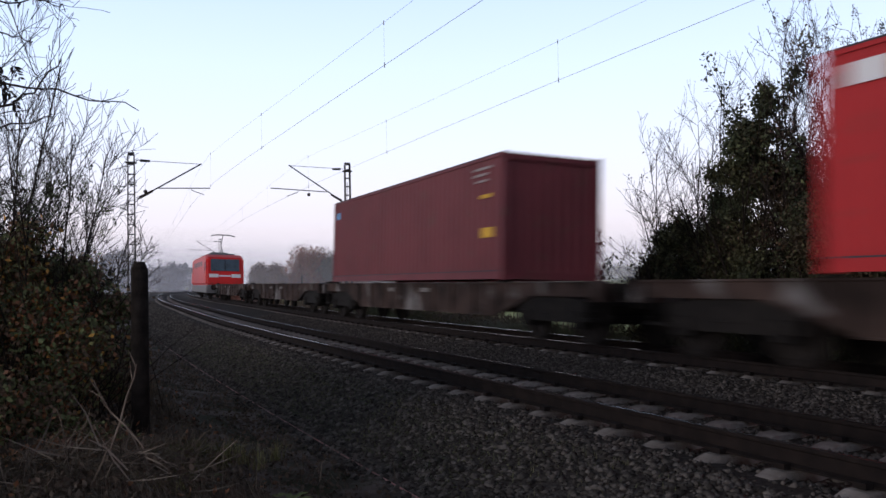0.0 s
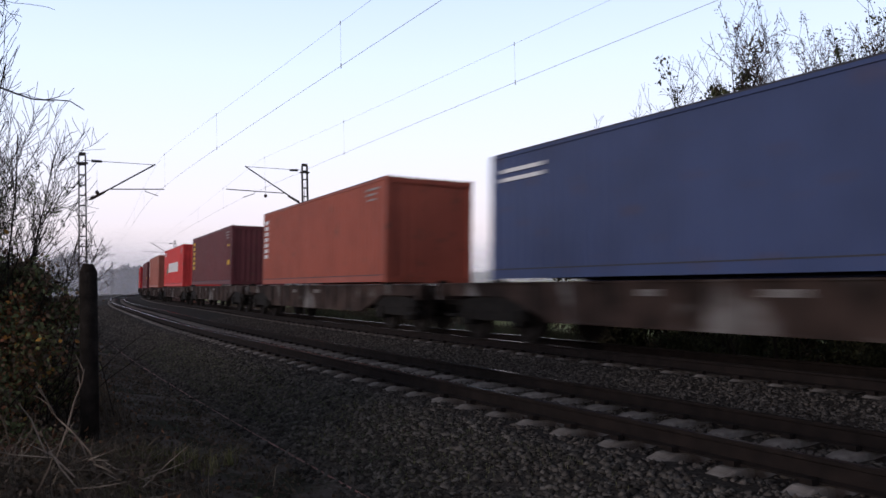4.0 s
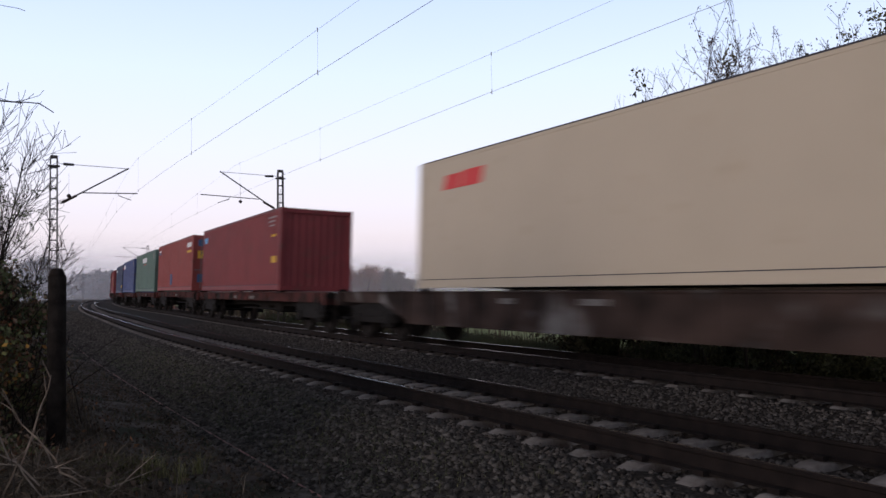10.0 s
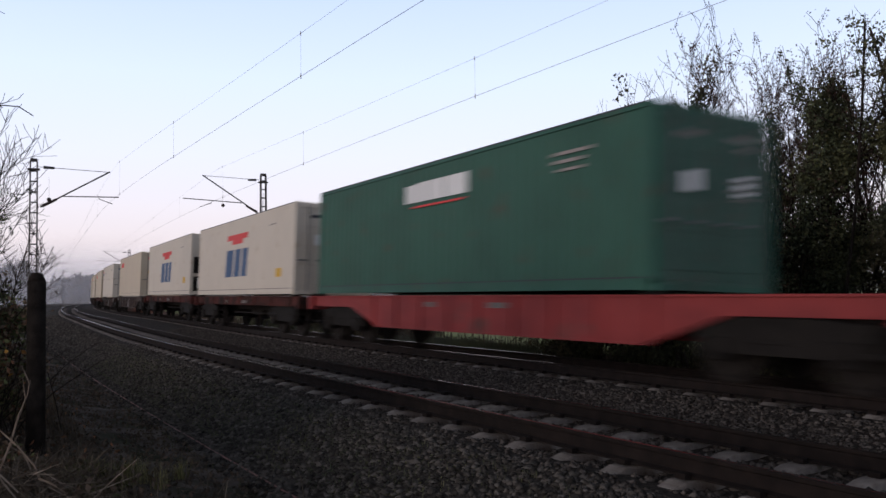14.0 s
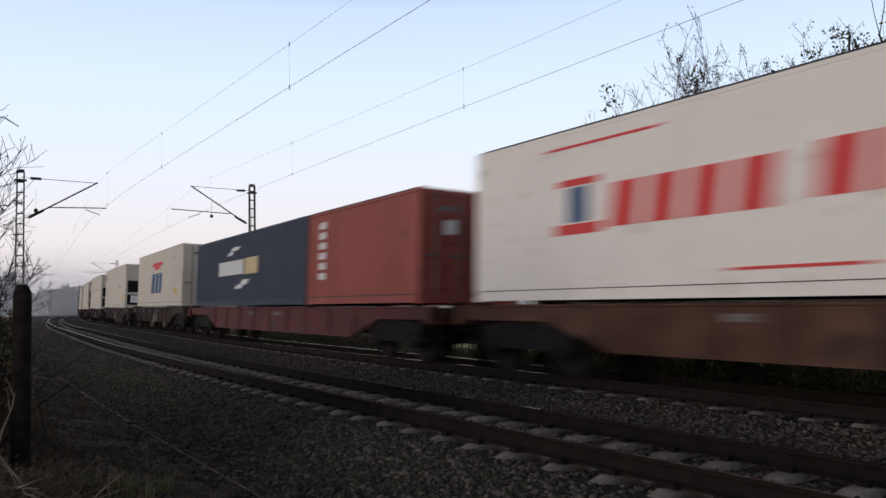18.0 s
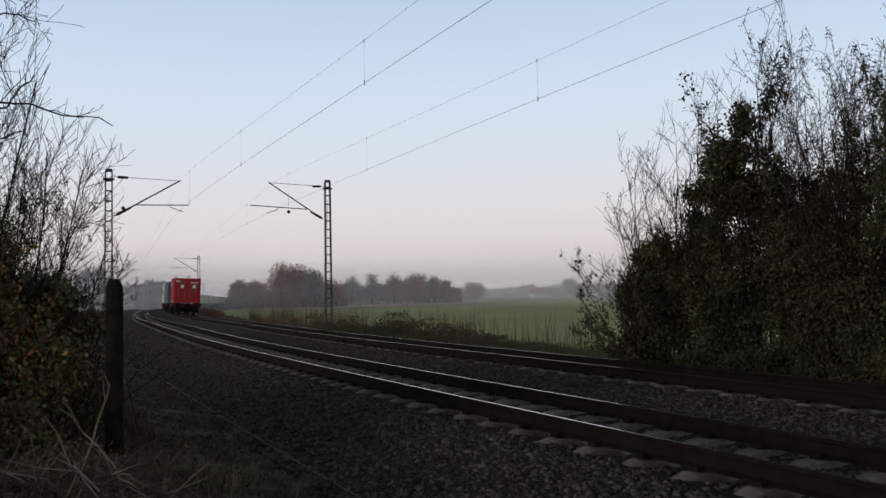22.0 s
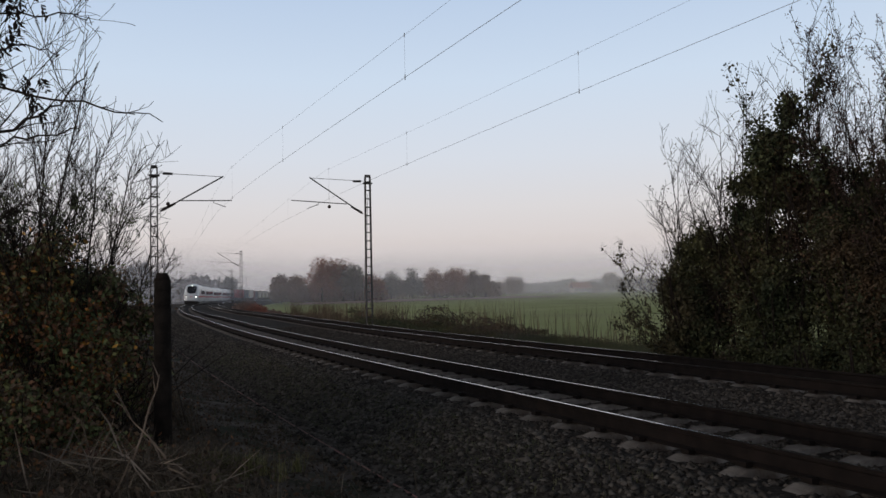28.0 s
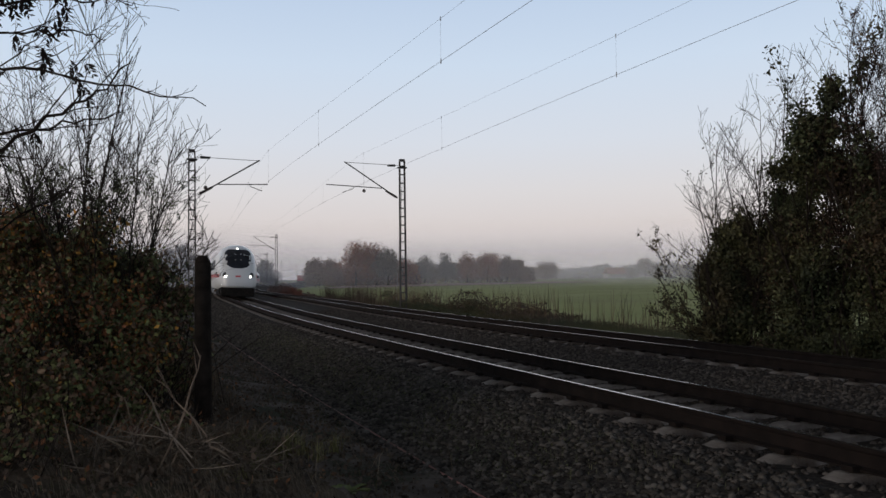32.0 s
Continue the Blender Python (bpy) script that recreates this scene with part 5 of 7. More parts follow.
def leaves(name, P, size, material, parent, seed, droop=0.3, shape=0.55, label=""):
    """Folded pointed leaves at the points P."""
    rng = np.random.default_rng(seed)
    P = np.asarray(P, float)
    n = len(P)
    a = rng.normal(0, 1, (n, 3))
    a[:, 2] -= droop
    a /= np.linalg.norm(a, axis=1)[:, None]
    b = np.cross(a, rng.normal(0, 1, (n, 3)))
    b /= np.linalg.norm(b, axis=1)[:, None]
    c = np.cross(a, b)
    s = (size * rng.uniform(0.6, 1.3, n))[:, None]
    V = np.stack([P, P + a * s * 0.5 + b * s * shape * 0.5 + c * s * 0.10, P + a * s, P + a * s * 0.5 - b * s * shape * 0.5 + c * s * 0.10], 1).reshape(-1, 3)
    i = np.arange(n)[:, None] * 4
    F = np.concatenate([i + np.array([[0, 1, 2]]), i + np.array([[0, 2, 3]])], 0)
    me = bpy.data.meshes.new(name)
    me.vertices.add(n * 4)
    me.vertices.foreach_set("co", V.reshape(-1))
    me.loops.add(F.size)
    me.loops.foreach_set("vertex_index", F.reshape(-1))
    me.polygons.add(len(F))
    me.polygons.foreach_set("loop_start", np.arange(0, F.size, 3))
    me.polygons.foreach_set("loop_total", np.full(len(F), 3))
    me.materials.append(material)
    me.update()
    me.validate()
    ob = new(name, me)
    if parent:
        ob.parent = parent
    if label:
        ob["label"] = label
    return ob


def blob_points(blobs, count, seed, shell=0.35):
    """Points in lumpy balls (x, y, z, radius, height share), most of them near the skin."""
    rng = np.random.default_rng(seed)
    w = np.array([b[3] ** 2 for b in blobs])
    pick = rng.choice(len(blobs), count, p=w / w.sum())
    B = np.array(blobs)[pick]
    d = rng.normal(0, 1, (count, 3))
    d /= np.linalg.norm(d, axis=1)[:, None]
    rr = B[:, 3] * (1 - shell * rng.random(count) ** 1.3) * (1 + 0.28 * np.sin(d[:, 0] * 5 + B[:, 0] * 3) * np.sin(d[:, 1] * 6 + B[:, 1] * 2) + 0.20 * rng.random(count))
    return np.stack([B[:, 0] + d[:, 0] * rr, B[:, 1] + d[:, 1] * rr, B[:, 2] + d[:, 2] * rr * B[:, 4]], 1)


def beside(s, u, z=0.0):
    p = spread(np.array(float(s)), float(u), land(u) + z)
    return Vector(p)


M_THICKET = leaf_mat("mixed_thicket_leaf", (0.027, 0.036, 0.013), (0.086, 0.080, 0.031), 0.6)
M_THICKET.node_tree.nodes["Noise Texture"].inputs["Scale"].default_value = 0.7
M_RUSSET = leaf_mat("russet_thicket_leaf", (0.084, 0.048, 0.024), (0.042, 0.036, 0.017), 0.5)
M_DARKTWIG = mat("dark_twig", (0.016, 0.012, 0.010), 0.95, color2=(0.030, 0.023, 0.019), scale=5)


def clumps(C, per, rad, seed, flat=0.8):
    """Points of small leaf clumps round the centres C."""
    rng = np.random.default_rng(seed)
    C = np.asarray(C, float)
    k = np.repeat(np.arange(len(C)), per)
    d = rng.normal(0, rad, (len(k), 3))
    d[:, 2] *= flat
    return C[k] + d


def broken(C, scale, cut, seed):
    """Thins out a set of places in patches, so that gaps stay open."""
    o = Vector((seed * 3.7, seed * 1.3, seed * 2.1))
    return [c for c in C if noise.noise(Vector(c) * scale + o) > cut]


def lumpy(design, seed, many=5):
    """Breaks each large ball of a crown into several smaller ones on its skin."""
    rng = random.Random(seed)
    out = []
    for x, y, z, r, q in design:
        out.append((x, y, z, r * 0.72, q))
        for _ in range(many):
            d = Vector((rng.gauss(0, 1), rng.gauss(0, 1), rng.gauss(0, 1))).normalized()
            out.append((x + d.x * r * 0.68, y + d.y * r * 0.68, z + d.z * r * 0.68 * q, r * rng.uniform(0.26, 0.48), q))
    return out


def overgrown(base, design, count, seed, size=0.075, leaf=None, leaf2=None, height=5.0, stems=5, cut=-0.12, label="tree trunk thickly overgrown with dark ivy", r=0.05, reach=0.35, per=14, category="tree", cling=0, low=4.0, splay=0.16):
    """Stems hidden by clumps of leaves over an uneven, broken crown."""
    t = thing("overgrown_tree", Matrix.Translation(base), label=label, category=category, group="trees beside the far track")
    rng = random.Random(seed)
    thin, stalks = [], []
    for k in range(stems):
        segs, tips = [], []
        a = rng.uniform(0, 6.28)
        grow(segs, tips, rng, Vector((math.cos(a) * reach, math.sin(a) * reach, -0.2)), Vector((math.cos(a) * splay, math.sin(a) * splay, 1)), height * rng.uniform(0.7, 0.92), r * rng.uniform(0.5, 1.0), 1, 0.03, 0.08, 2, 0.8, 0.7)
        tubes("trunk", [s for s in segs if s[4] == 1], M_DARKTWIG, t)
        thin += [s for s in segs if s[4] < 1]
        stalks += segs
    tubes("branchwork", thin, M_DARKTWIG, t, thin=0.005)["kind"] = "stuff"
    C = broken(blob_points(lumpy(design, seed), 3 * count // per, seed, 0.6), 0.85, cut - 0.12, seed) if design else []
    # ivy that clings to the stems
    pool = [s for s in stalks if s[0].z > low]
    for _ in range(cling if pool else 0):
        s = pool[rng.randrange(len(pool))]
        C.append(s[0].lerp(s[1], rng.random()) + Vector((rng.gauss(0, 0.09), rng.gauss(0, 0.09), rng.gauss(0, 0.12))))
    P = clumps(C, per, 0.085, seed)
    n = len(P)
    pick = np.array([noise.noise(Vector(p) * 0.55 + Vector((seed, 2, 5))) for p in P]) + np.random.default_rng(seed).normal(0, 0.18, n)
    leaves("ivy_leaves", P[pick <= 0.12], size, leaf or M_IVY, t, seed, shape=0.75)["kind"] = "stuff"
    leaves("withered_leaves", P[pick > 0.12], size, leaf2 or M_OLIVE, t, seed + 9, shape=0.65)["kind"] = "stuff"
    return t


# thicket beyond the far track
overgrown((5.7, 21.2, -0.95), [(0, 0, 0.9, 0.85, 1.0), (-0.35, 0.2, 2.2, 0.70, 1.1), (0.5, -0.3, 2.5, 0.85, 1.1), (0.75, -0.3, 3.2, 0.62, 0.9), (-0.8, 0.4, 0.6, 0.7, 0.8)], 13000, 26, leaf=M_THICKET, height=3.4, label="dark bush of ivy and brambles", category="bush")
overgrown((6.95, 20.1, -0.95), [(0, 0, 1.2, 1.35, 1.0), (-0.1, 0.1, 3.0, 1.30, 1.0), (-0.35, 0.1, 4.3, 0.80, 0.9), (0.3, -0.2, 4.7, 0.72, 0.8), (0.9, -0.5, 4.1, 0.75, 0.9), (1.1, -0.7, 2.2, 1.25, 1.1), (1.5, -0.9, 3.5, 0.95, 1.0)], 30000, 21, leaf=M_THICKET, leaf2=M_RUSSET, height=5.4, cut=-0.2, label="broad tree overgrown with ivy and russet leaves")
overgrown((6.85, 19.5, -0.95), [(-0.1, 0, 5.4, 0.55, 1.0), (0.35, 0, 6.3, 0.32, 1.2)], 1500, 20, size=0.095, height=7.6, stems=5, r=0.035, reach=0.30, per=9, cling=300, low=4.4, splay=0.02, label="slender trunks with a broken ivy-covered top")
overgrown((8.3, 18.2, -0.95), [(0, 0, 1.1, 1.3, 1.0), (0.6, -0.5, 2.3, 1.1, 1.1), (-0.5, 0.4, 3.0, 0.95, 1.0), (0.3, 0.4, 3.8, 0.7, 1.0)], 15000, 22, height=5.5, leaf=M_THICKET, leaf2=M_RUSSET, stems=9, cut=-0.10, label="overgrown thicket with fading brown leaves")
overgrown((9.3, 16.5, -0.95), [(0, 0, 1.2, 1.2, 1.0), (0.1, 0.1, 2.9, 0.9, 1.3), (0.15, 0, 4.6, 0.62, 1.4), (0.3, 0, 6.0, 0.5, 1.3)], 12000, 23, leaf2=M_THICKET, height=9.2, stems=5, cling=420, low=3.0)
overgrown((10.4, 15.4, -0.95), [(0, 0, 1.4, 1.3, 1.0), (0.2, -0.3, 3.2, 1.05, 1.3), (0.3, -0.2, 5.0, 0.95, 1.3), (0.35, -0.2, 6.5, 0.75, 1.2)], 15000, 24, leaf=M_THICKET, height=8.0)
overgrown((11.4, 14.0, -0.95), [(0, 0, 1.4, 1.5, 1.0), (0.2, -0.3, 3.4, 1.3, 1.3), (0.1, 0.1, 5.6, 1.1, 1.4), (0, 0, 7.2, 0.9, 1.4)], 12000, 25, height=9.0)
overgrown((7.9, 17.4, -0.95), [(0, 0, 0.4, 0.75, 0.8), (1.0, -1.1, 0.5, 0.8, 0.8), (-1.0, 1.3, 0.4, 0.7, 0.8), (1.9, -2.2, 0.5, 0.9, 0.8), (-1.7, 2.3, 0.4, 0.7, 0.7)], 12000, 27, size=0.065, height=1.4, stems=8, leaf=M_THICKET, leaf2=M_BROWNLEAF, reach=1.4, cut=-0.2, label="low tangle of brambles at the thicket's foot", category="bush")


overgrown((5.15, 21.0, -0.95), [(0, 0, 0.9, 0.75, 1.0), (0.05, 0, 2.1, 0.72, 1.1), (0.25, 0, 3.2, 0.55, 1.0)], 9000, 30, size=0.085, leaf=M_THICKET, leaf2=M_OLIVE, height=3.6, stems=5, cut=-0.1, label="ivy-clad bush with olive leaves at the thicket's edge", category="bush")
overgrown((9.6, 19.2, -0.95), [(0, 0, 1.4, 1.5, 1.0), (0.5, -0.2, 3.2, 1.35, 1.1), (-0.4, 0.1, 4.7, 1.0, 1.0), (0.9, -0.3, 5.2, 0.9, 1.0)], 10000, 28, leaf=M_THICKET, leaf2=M_RUSSET, height=6.5, stems=7, cut=0.06, label="dense undergrowth of ivy and brown leaves between the trunks")
overgrown((11.6, 17.6, -0.95), [(0, 0, 1.6, 1.6, 1.0), (0.2, -0.2, 3.8, 1.5, 1.1), (0.1, 0.1, 5.8, 1.1, 1.1)], 10000, 29, leaf=M_THICKET, leaf2=M_RUSSET, height=7.5, stems=7, cut=0.06, label="dense undergrowth of ivy and brown leaves between the trunks")


def slender(base, height, seed, stems, lean, r, kids, spread_, leaf_n, leaf, leaf_size, label, low=0.0, up=0.05, open_=0.2, thin=0.0046, share=0.5):
    """A shrubby tree: a few straight stems with upright side shoots and, on them, a few leaves."""
    rng = random.Random(seed)
    t = thing("bare_tree", Matrix.Translation(base), label=label, category="tree", group="trees beside the far track")
    segs, tips = [], []
    for k in range(stems):
        a = rng.uniform(0, 6.28)
        d = Vector((math.cos(a) * open_ * rng.uniform(0.2, 1) + lean[0], math.sin(a) * open_ * rng.uniform(0.2, 1) + lean[1], 1)).normalized()
        o = len(segs)
        grow(segs, tips, rng, Vector((math.cos(a) * 0.3, math.sin(a) * 0.3, -0.15)), d, height * rng.uniform(0.72, 0.98), r * rng.uniform(0.7, 1.1), 2, up, 0.09, kids, spread_, share)
        tubes("trunk", [s for s in segs[o:] if s[4] == 2], M_DARKTWIG, t, thin=0.007)
    tubes("branchwork", [s for s in segs if s[4] == 1], M_DARKTWIG, t, thin=thin)["kind"] = "stuff"
    tubes("twig_mass", [s for s in segs if s[4] == 0], M_DARKTWIG, t, thin=thin * 0.85)["kind"] = "stuff"
    if leaf_n:
        nr = np.random.default_rng(seed + 5)
        pool = [s for s in segs if s[4] <= 1 and s[1].z > low]
        P = []
        for i in nr.integers(0, len(pool), leaf_n // 3):
            s = pool[int(i)]
            c = s[0].lerp(s[1], nr.random())
            for _ in range(3):
                P.append(c + Vector(nr.normal(0, 0.045, 3)))
        leaves("leaves", P, leaf_size, leaf, t, seed, droop=0.7, shape=0.5)["kind"] = "stuff"
    return t


BARE = "leafless shrubby tree with fine spreading twigs"
for x, y, h, n, ln in ((5.35, 21.7, 4.9, 3, (-0.22, 0.0)), (5.6, 21.3, 5.9, 3, (-0.17, 0.0)), (5.9, 21.0, 6.3, 3, (-0.10, 0.0)), (6.2, 20.7, 6.9, 3, (-0.06, 0.0)), (6.6, 20.4, 7.7, 3, (-0.02, 0.0)), (7.1, 20.2, 8.6, 3, (0.0, 0.0)), (7.6, 19.9, 8.5, 3, (0.0, 0.0)), (8.1, 20.3, 8.7, 3, (0.02, 0.0))):
    slender((x, y, -1.0), h, int(x * 100), n, ln, 0.034, 3, 0.85, 110 if x < 6.1 else 0, M_BROWNLEAF, 0.08, BARE, low=1.5, open_=0.12, share=0.62, up=0.055, thin=0.0054)
slender((5.5, 21.3, -1.0), 4.1, 91, 6, (-0.50, -0.05), 0.020, 3, 0.75, 760, M_OLIVE, 0.105, "arching shrub with a few last pale leaves on its outer twigs", low=1.2, up=0.0, open_=0.35, share=0.6)
slender((5.3, 21.1, -1.0), 2.5, 92, 7, (-0.75, -0.1), 0.014, 3, 0.75, 1900, M_OLIVE, 0.09, "low arching shrub with last olive leaves", low=0.4, up=-0.02, open_=0.3, share=0.6)
M_REDLEAF = leaf_mat("small_red_brown_leaf", (0.075, 0.036, 0.026), (0.050, 0.030, 0.022), 0.5)
RED = "slender tree with fine twigs and sparse small red-brown leaves"
for x, y, h, n, lf in ((7.9, 19.2, 6.8, 4, 560), (8.4, 18.8, 7.6, 4, 640), (8.9, 18.3, 7.9, 5, 760), (9.3, 17.8, 8.0, 5, 760), (9.8, 17.2, 7.9, 5, 700), (10.6, 16.6, 8.4, 4, 560), (11.6, 15.6, 8.8, 4, 460), (9.6, 19.4, 7.8, 5, 700), (8.8, 19.6, 7.4, 5, 600), (10.3, 18.4, 8.0, 5, 640), (9.2, 20.4, 7.9, 4, 480), (10.9, 19.3, 8.6, 4, 480)):
    slender((x, y, -1.0), h, int(x * 90 + y), n, (0.0, 0.0), 0.030, 3, 0.8, lf * 5, M_REDLEAF, 0.058, RED, low=1.4, open_=0.20, share=0.60, up=0.06, thin=0.0056)


def sprays(P, D, count, length, size, seed):
    """Feathery sprays: pairs of narrow leaves along thin stalks."""
    rng = np.random.default_rng(seed)
    out = []
    for p, d in zip(P, D):
        d = Vector(d).normalized()
        side = d.cross(Vector((rng.normal(), rng.normal(), 0.4))).normalized()
        for k in range(count):
            f = (k + 1) / count
            c = Vector(p) + d * length * f + Vector((0, 0, -0.25 * length * f * f))
            for w in (-1, 1):
                out.append((c, (d * 0.55 + side * w + Vector(rng.normal(0, 0.25, 3)) + Vector((0, 0, -0.35))).normalized(), size * (1.05 - 0.35 * f) * rng.uniform(0.7, 1.2)))
    return out


def narrow_leaves(name, items, material, parent, shape=0.30):
    V, F = [], []
    for p, d, s in items:
        b = d.orthogonal().normalized()
        c = d.cross(b)
        o = len(V)
        V += [p, p + d * s * 0.45 + b * s * shape * 0.5 + c * s * 0.06, p + d * s, p + d * s * 0.45 - b * s * shape * 0.5 + c * s * 0.06]
        F += [(o, o + 1, o + 2), (o, o + 2, o + 3)]
    ob = raw(name, V, F, material, parent)
    ob["kind"] = "stuff"
    return ob


# bushes on the near side, beyond the post
def near_bush(base, height, seed, stems, lean, r, kids, evergreen, label, open_=0.16, thin=0.0029, spread_=0.60, litter_n=0, share=0.72, up=0.030):
    rng = random.Random(seed)
    t = thing("bare_bush", Matrix.Translation(base), label=label, category="bush", group="bushes beside the path")
    segs, tips = [], []
    for k in range(stems):
        a = 6.28 * (k + 0.5 * rng.random()) / stems
        d = Vector((math.cos(a) * open_ + lean[0], math.sin(a) * open_ + lean[1], 1)).normalized()
        o = len(segs)
        grow(segs, tips, rng, Vector((math.cos(a) * 0.2, math.sin(a) * 0.2, -0.15)), d, height * rng.uniform(0.75, 1.0), r * rng.uniform(0.6, 1.1), 2, up, 0.085, kids, spread_, share)
        tubes("trunk", [s for s in segs[o:] if s[4] == 2], M_DARKTWIG, t, thin=0.006)
    tubes("branchwork", [s for s in segs if s[4] == 1], M_DARKTWIG, t, thin=thin)["kind"] = "stuff"
    tubes("twig_mass", [s for s in segs if s[4] == 0], M_DARKTWIG, t, thin=thin)["kind"] = "stuff"
    nr = np.random.default_rng(seed)
    if evergreen:
        pool = [s for s in segs if s[4] <= 1 and 0.9 < s[1].z < 2.7]
        pick = [pool[int(i)] for i in nr.integers(0, len(pool), evergreen)]
        P = [s[0] for s in pick]
        D = [(s[1] - s[0]).normalized() + Vector(nr.normal(0, 0.5, 3)) for s in pick]
        narrow_leaves("leaves", sprays(P, D, 5, 0.16, 0.055, seed), M_IVY, t, 0.36)
    if litter_n:
        pool = [s for s in segs if s[4] <= 1]
        P = [pool[int(i)][0].lerp(pool[int(i)][1], nr.random()) for i in nr.integers(0, len(pool), litter_n)]
        leaves("last_leaves", P, 0.05, M_BROWNLEAF, t, seed, droop=0.8, shape=0.5)["kind"] = "stuff"
    return t


BUSH = "leafless bush with upright dark shoots"
near_bush((-4.62, 8.75, -0.1), 4.1, 31, 4, (-0.03, 0.0), 0.024, 4, 200, "leafless bush with forking dark limbs and feathery evergreen leaves low down", open_=0.10, spread_=0.80, share=0.70, up=0.06, thin=0.0029)
near_bush((-4.80, 8.85, -0.1), 3.7, 52, 4, (-0.04, 0.0), 0.019, 3, 120, BUSH, open_=0.10, spread_=0.80, share=0.68, up=0.05, thin=0.0029)
near_bush((-5.1, 9.1, -0.1), 3.8, 38, 4, (-0.02, 0.0), 0.021, 4, 120, BUSH, open_=0.15, spread_=0.85, share=0.80, up=0.06, thin=0.0029)
near_bush((-4.70, 8.9, -0.1), 2.7, 40, 3, (0.02, 0.02), 0.018, 3, 50, BUSH, open_=0.18, spread_=0.85, share=0.75, up=0.05, thin=0.0029)
near_bush((-4.50, 8.9, -0.1), 1.9, 39, 3, (0.0, 0.05), 0.012, 3, 60, BUSH, open_=0.22, spread_=0.85, thin=0.0026)
near_bush((-5.75, 9.3, -0.1), 3.2, 33, 4, (-0.05, 0.0), 0.022, 3, 60, BUSH, litter_n=60, open_=0.22, spread_=0.8, up=0.06, thin=0.0029)
near_bush((-6.3, 9.6, -0.1), 3.3, 53, 4, (0.0, 0.0), 0.022, 3, 40, BUSH, litter_n=60, open_=0.20, spread_=0.8, up=0.06, thin=0.0029)
GREY = "grey leafless bush with dense fine twigs"
for x, y, h, seed in ((-6.4, 10.8, 2.7, 34), (-7.0, 11.6, 2.9, 35), (-7.9, 12.2, 3.1, 36), (-6.0, 12.6, 2.4, 37), (-8.8, 13.0, 3.3, 51)):
    near_bush((x, y, -0.1), h * 1.12, seed, 7, (0, 0), 0.018, 3, 0, GREY, open_=0.32, thin=0.0032, spread_=0.8, litter_n=160, share=0.7)


M_FADED = leaf_mat("faded_green_leaf", (0.070, 0.090, 0.031), (0.130, 0.128, 0.046), 0.6)
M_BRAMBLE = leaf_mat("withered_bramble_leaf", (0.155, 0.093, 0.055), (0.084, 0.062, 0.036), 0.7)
M_ORANGE = leaf_mat("orange_autumn_leaf", (0.34, 0.14, 0.025), (0.38, 0.21, 0.035), 0.5)


def bramble(base, blobs, count, seed, label, size=0.060, stems=26, reach=1.3, rust=0.20, spice=0.015):
    t = thing("bramble_bush", Matrix.Translation(base), label=label, category="bush", group="bushes beside the path")
    rng = random.Random(seed)
    segs, tips = [], []
    for k in range(stems):
        a = rng.uniform(0, 6.28)
        grow(segs, tips, rng, Vector((rng.uniform(-0.6, 0.6), rng.uniform(-0.6, 0.6), -0.1)), Vector((math.cos(a) * 0.5, math.sin(a) * 0.5, 1)).normalized(), reach * rng.uniform(0.6, 1.2), 0.007, 1, -0.05, 0.16, 2, 0.8)
    tubes("cane_mass", segs, M_DARKTWIG, t)["kind"] = "stuff"
    C = broken(blob_points(lumpy(blobs, seed, 4), count // 2, seed, 0.8), 1.6, -0.22, seed)
    P = clumps(C, 4, 0.06, seed)
    q = np.random.default_rng(seed).random(len(P))
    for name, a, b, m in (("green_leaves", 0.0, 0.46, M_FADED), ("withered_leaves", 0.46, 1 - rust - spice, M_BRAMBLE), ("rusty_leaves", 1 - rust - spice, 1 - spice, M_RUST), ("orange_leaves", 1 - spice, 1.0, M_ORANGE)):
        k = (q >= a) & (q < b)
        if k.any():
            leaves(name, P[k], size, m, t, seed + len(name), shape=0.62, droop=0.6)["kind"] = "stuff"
    return t


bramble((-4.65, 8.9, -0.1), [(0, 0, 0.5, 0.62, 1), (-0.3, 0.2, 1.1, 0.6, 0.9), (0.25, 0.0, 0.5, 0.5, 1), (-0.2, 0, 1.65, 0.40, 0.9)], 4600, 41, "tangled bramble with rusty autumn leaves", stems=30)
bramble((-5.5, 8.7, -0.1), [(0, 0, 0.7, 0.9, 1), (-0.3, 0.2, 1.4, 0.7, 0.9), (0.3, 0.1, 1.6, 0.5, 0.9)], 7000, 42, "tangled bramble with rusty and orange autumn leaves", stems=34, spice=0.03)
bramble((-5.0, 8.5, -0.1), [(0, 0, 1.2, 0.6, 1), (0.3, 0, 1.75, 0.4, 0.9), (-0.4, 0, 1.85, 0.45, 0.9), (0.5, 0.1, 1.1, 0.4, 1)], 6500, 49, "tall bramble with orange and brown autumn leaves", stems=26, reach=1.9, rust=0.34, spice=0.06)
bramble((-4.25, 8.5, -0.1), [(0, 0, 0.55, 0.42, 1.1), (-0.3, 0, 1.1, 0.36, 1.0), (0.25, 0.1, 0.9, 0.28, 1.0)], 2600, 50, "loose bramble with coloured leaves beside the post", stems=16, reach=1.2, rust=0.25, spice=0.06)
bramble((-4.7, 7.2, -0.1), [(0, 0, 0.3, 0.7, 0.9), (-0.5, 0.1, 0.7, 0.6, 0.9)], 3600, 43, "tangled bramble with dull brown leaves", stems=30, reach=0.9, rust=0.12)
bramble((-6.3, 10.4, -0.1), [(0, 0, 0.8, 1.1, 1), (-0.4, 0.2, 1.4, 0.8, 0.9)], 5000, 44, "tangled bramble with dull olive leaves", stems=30)
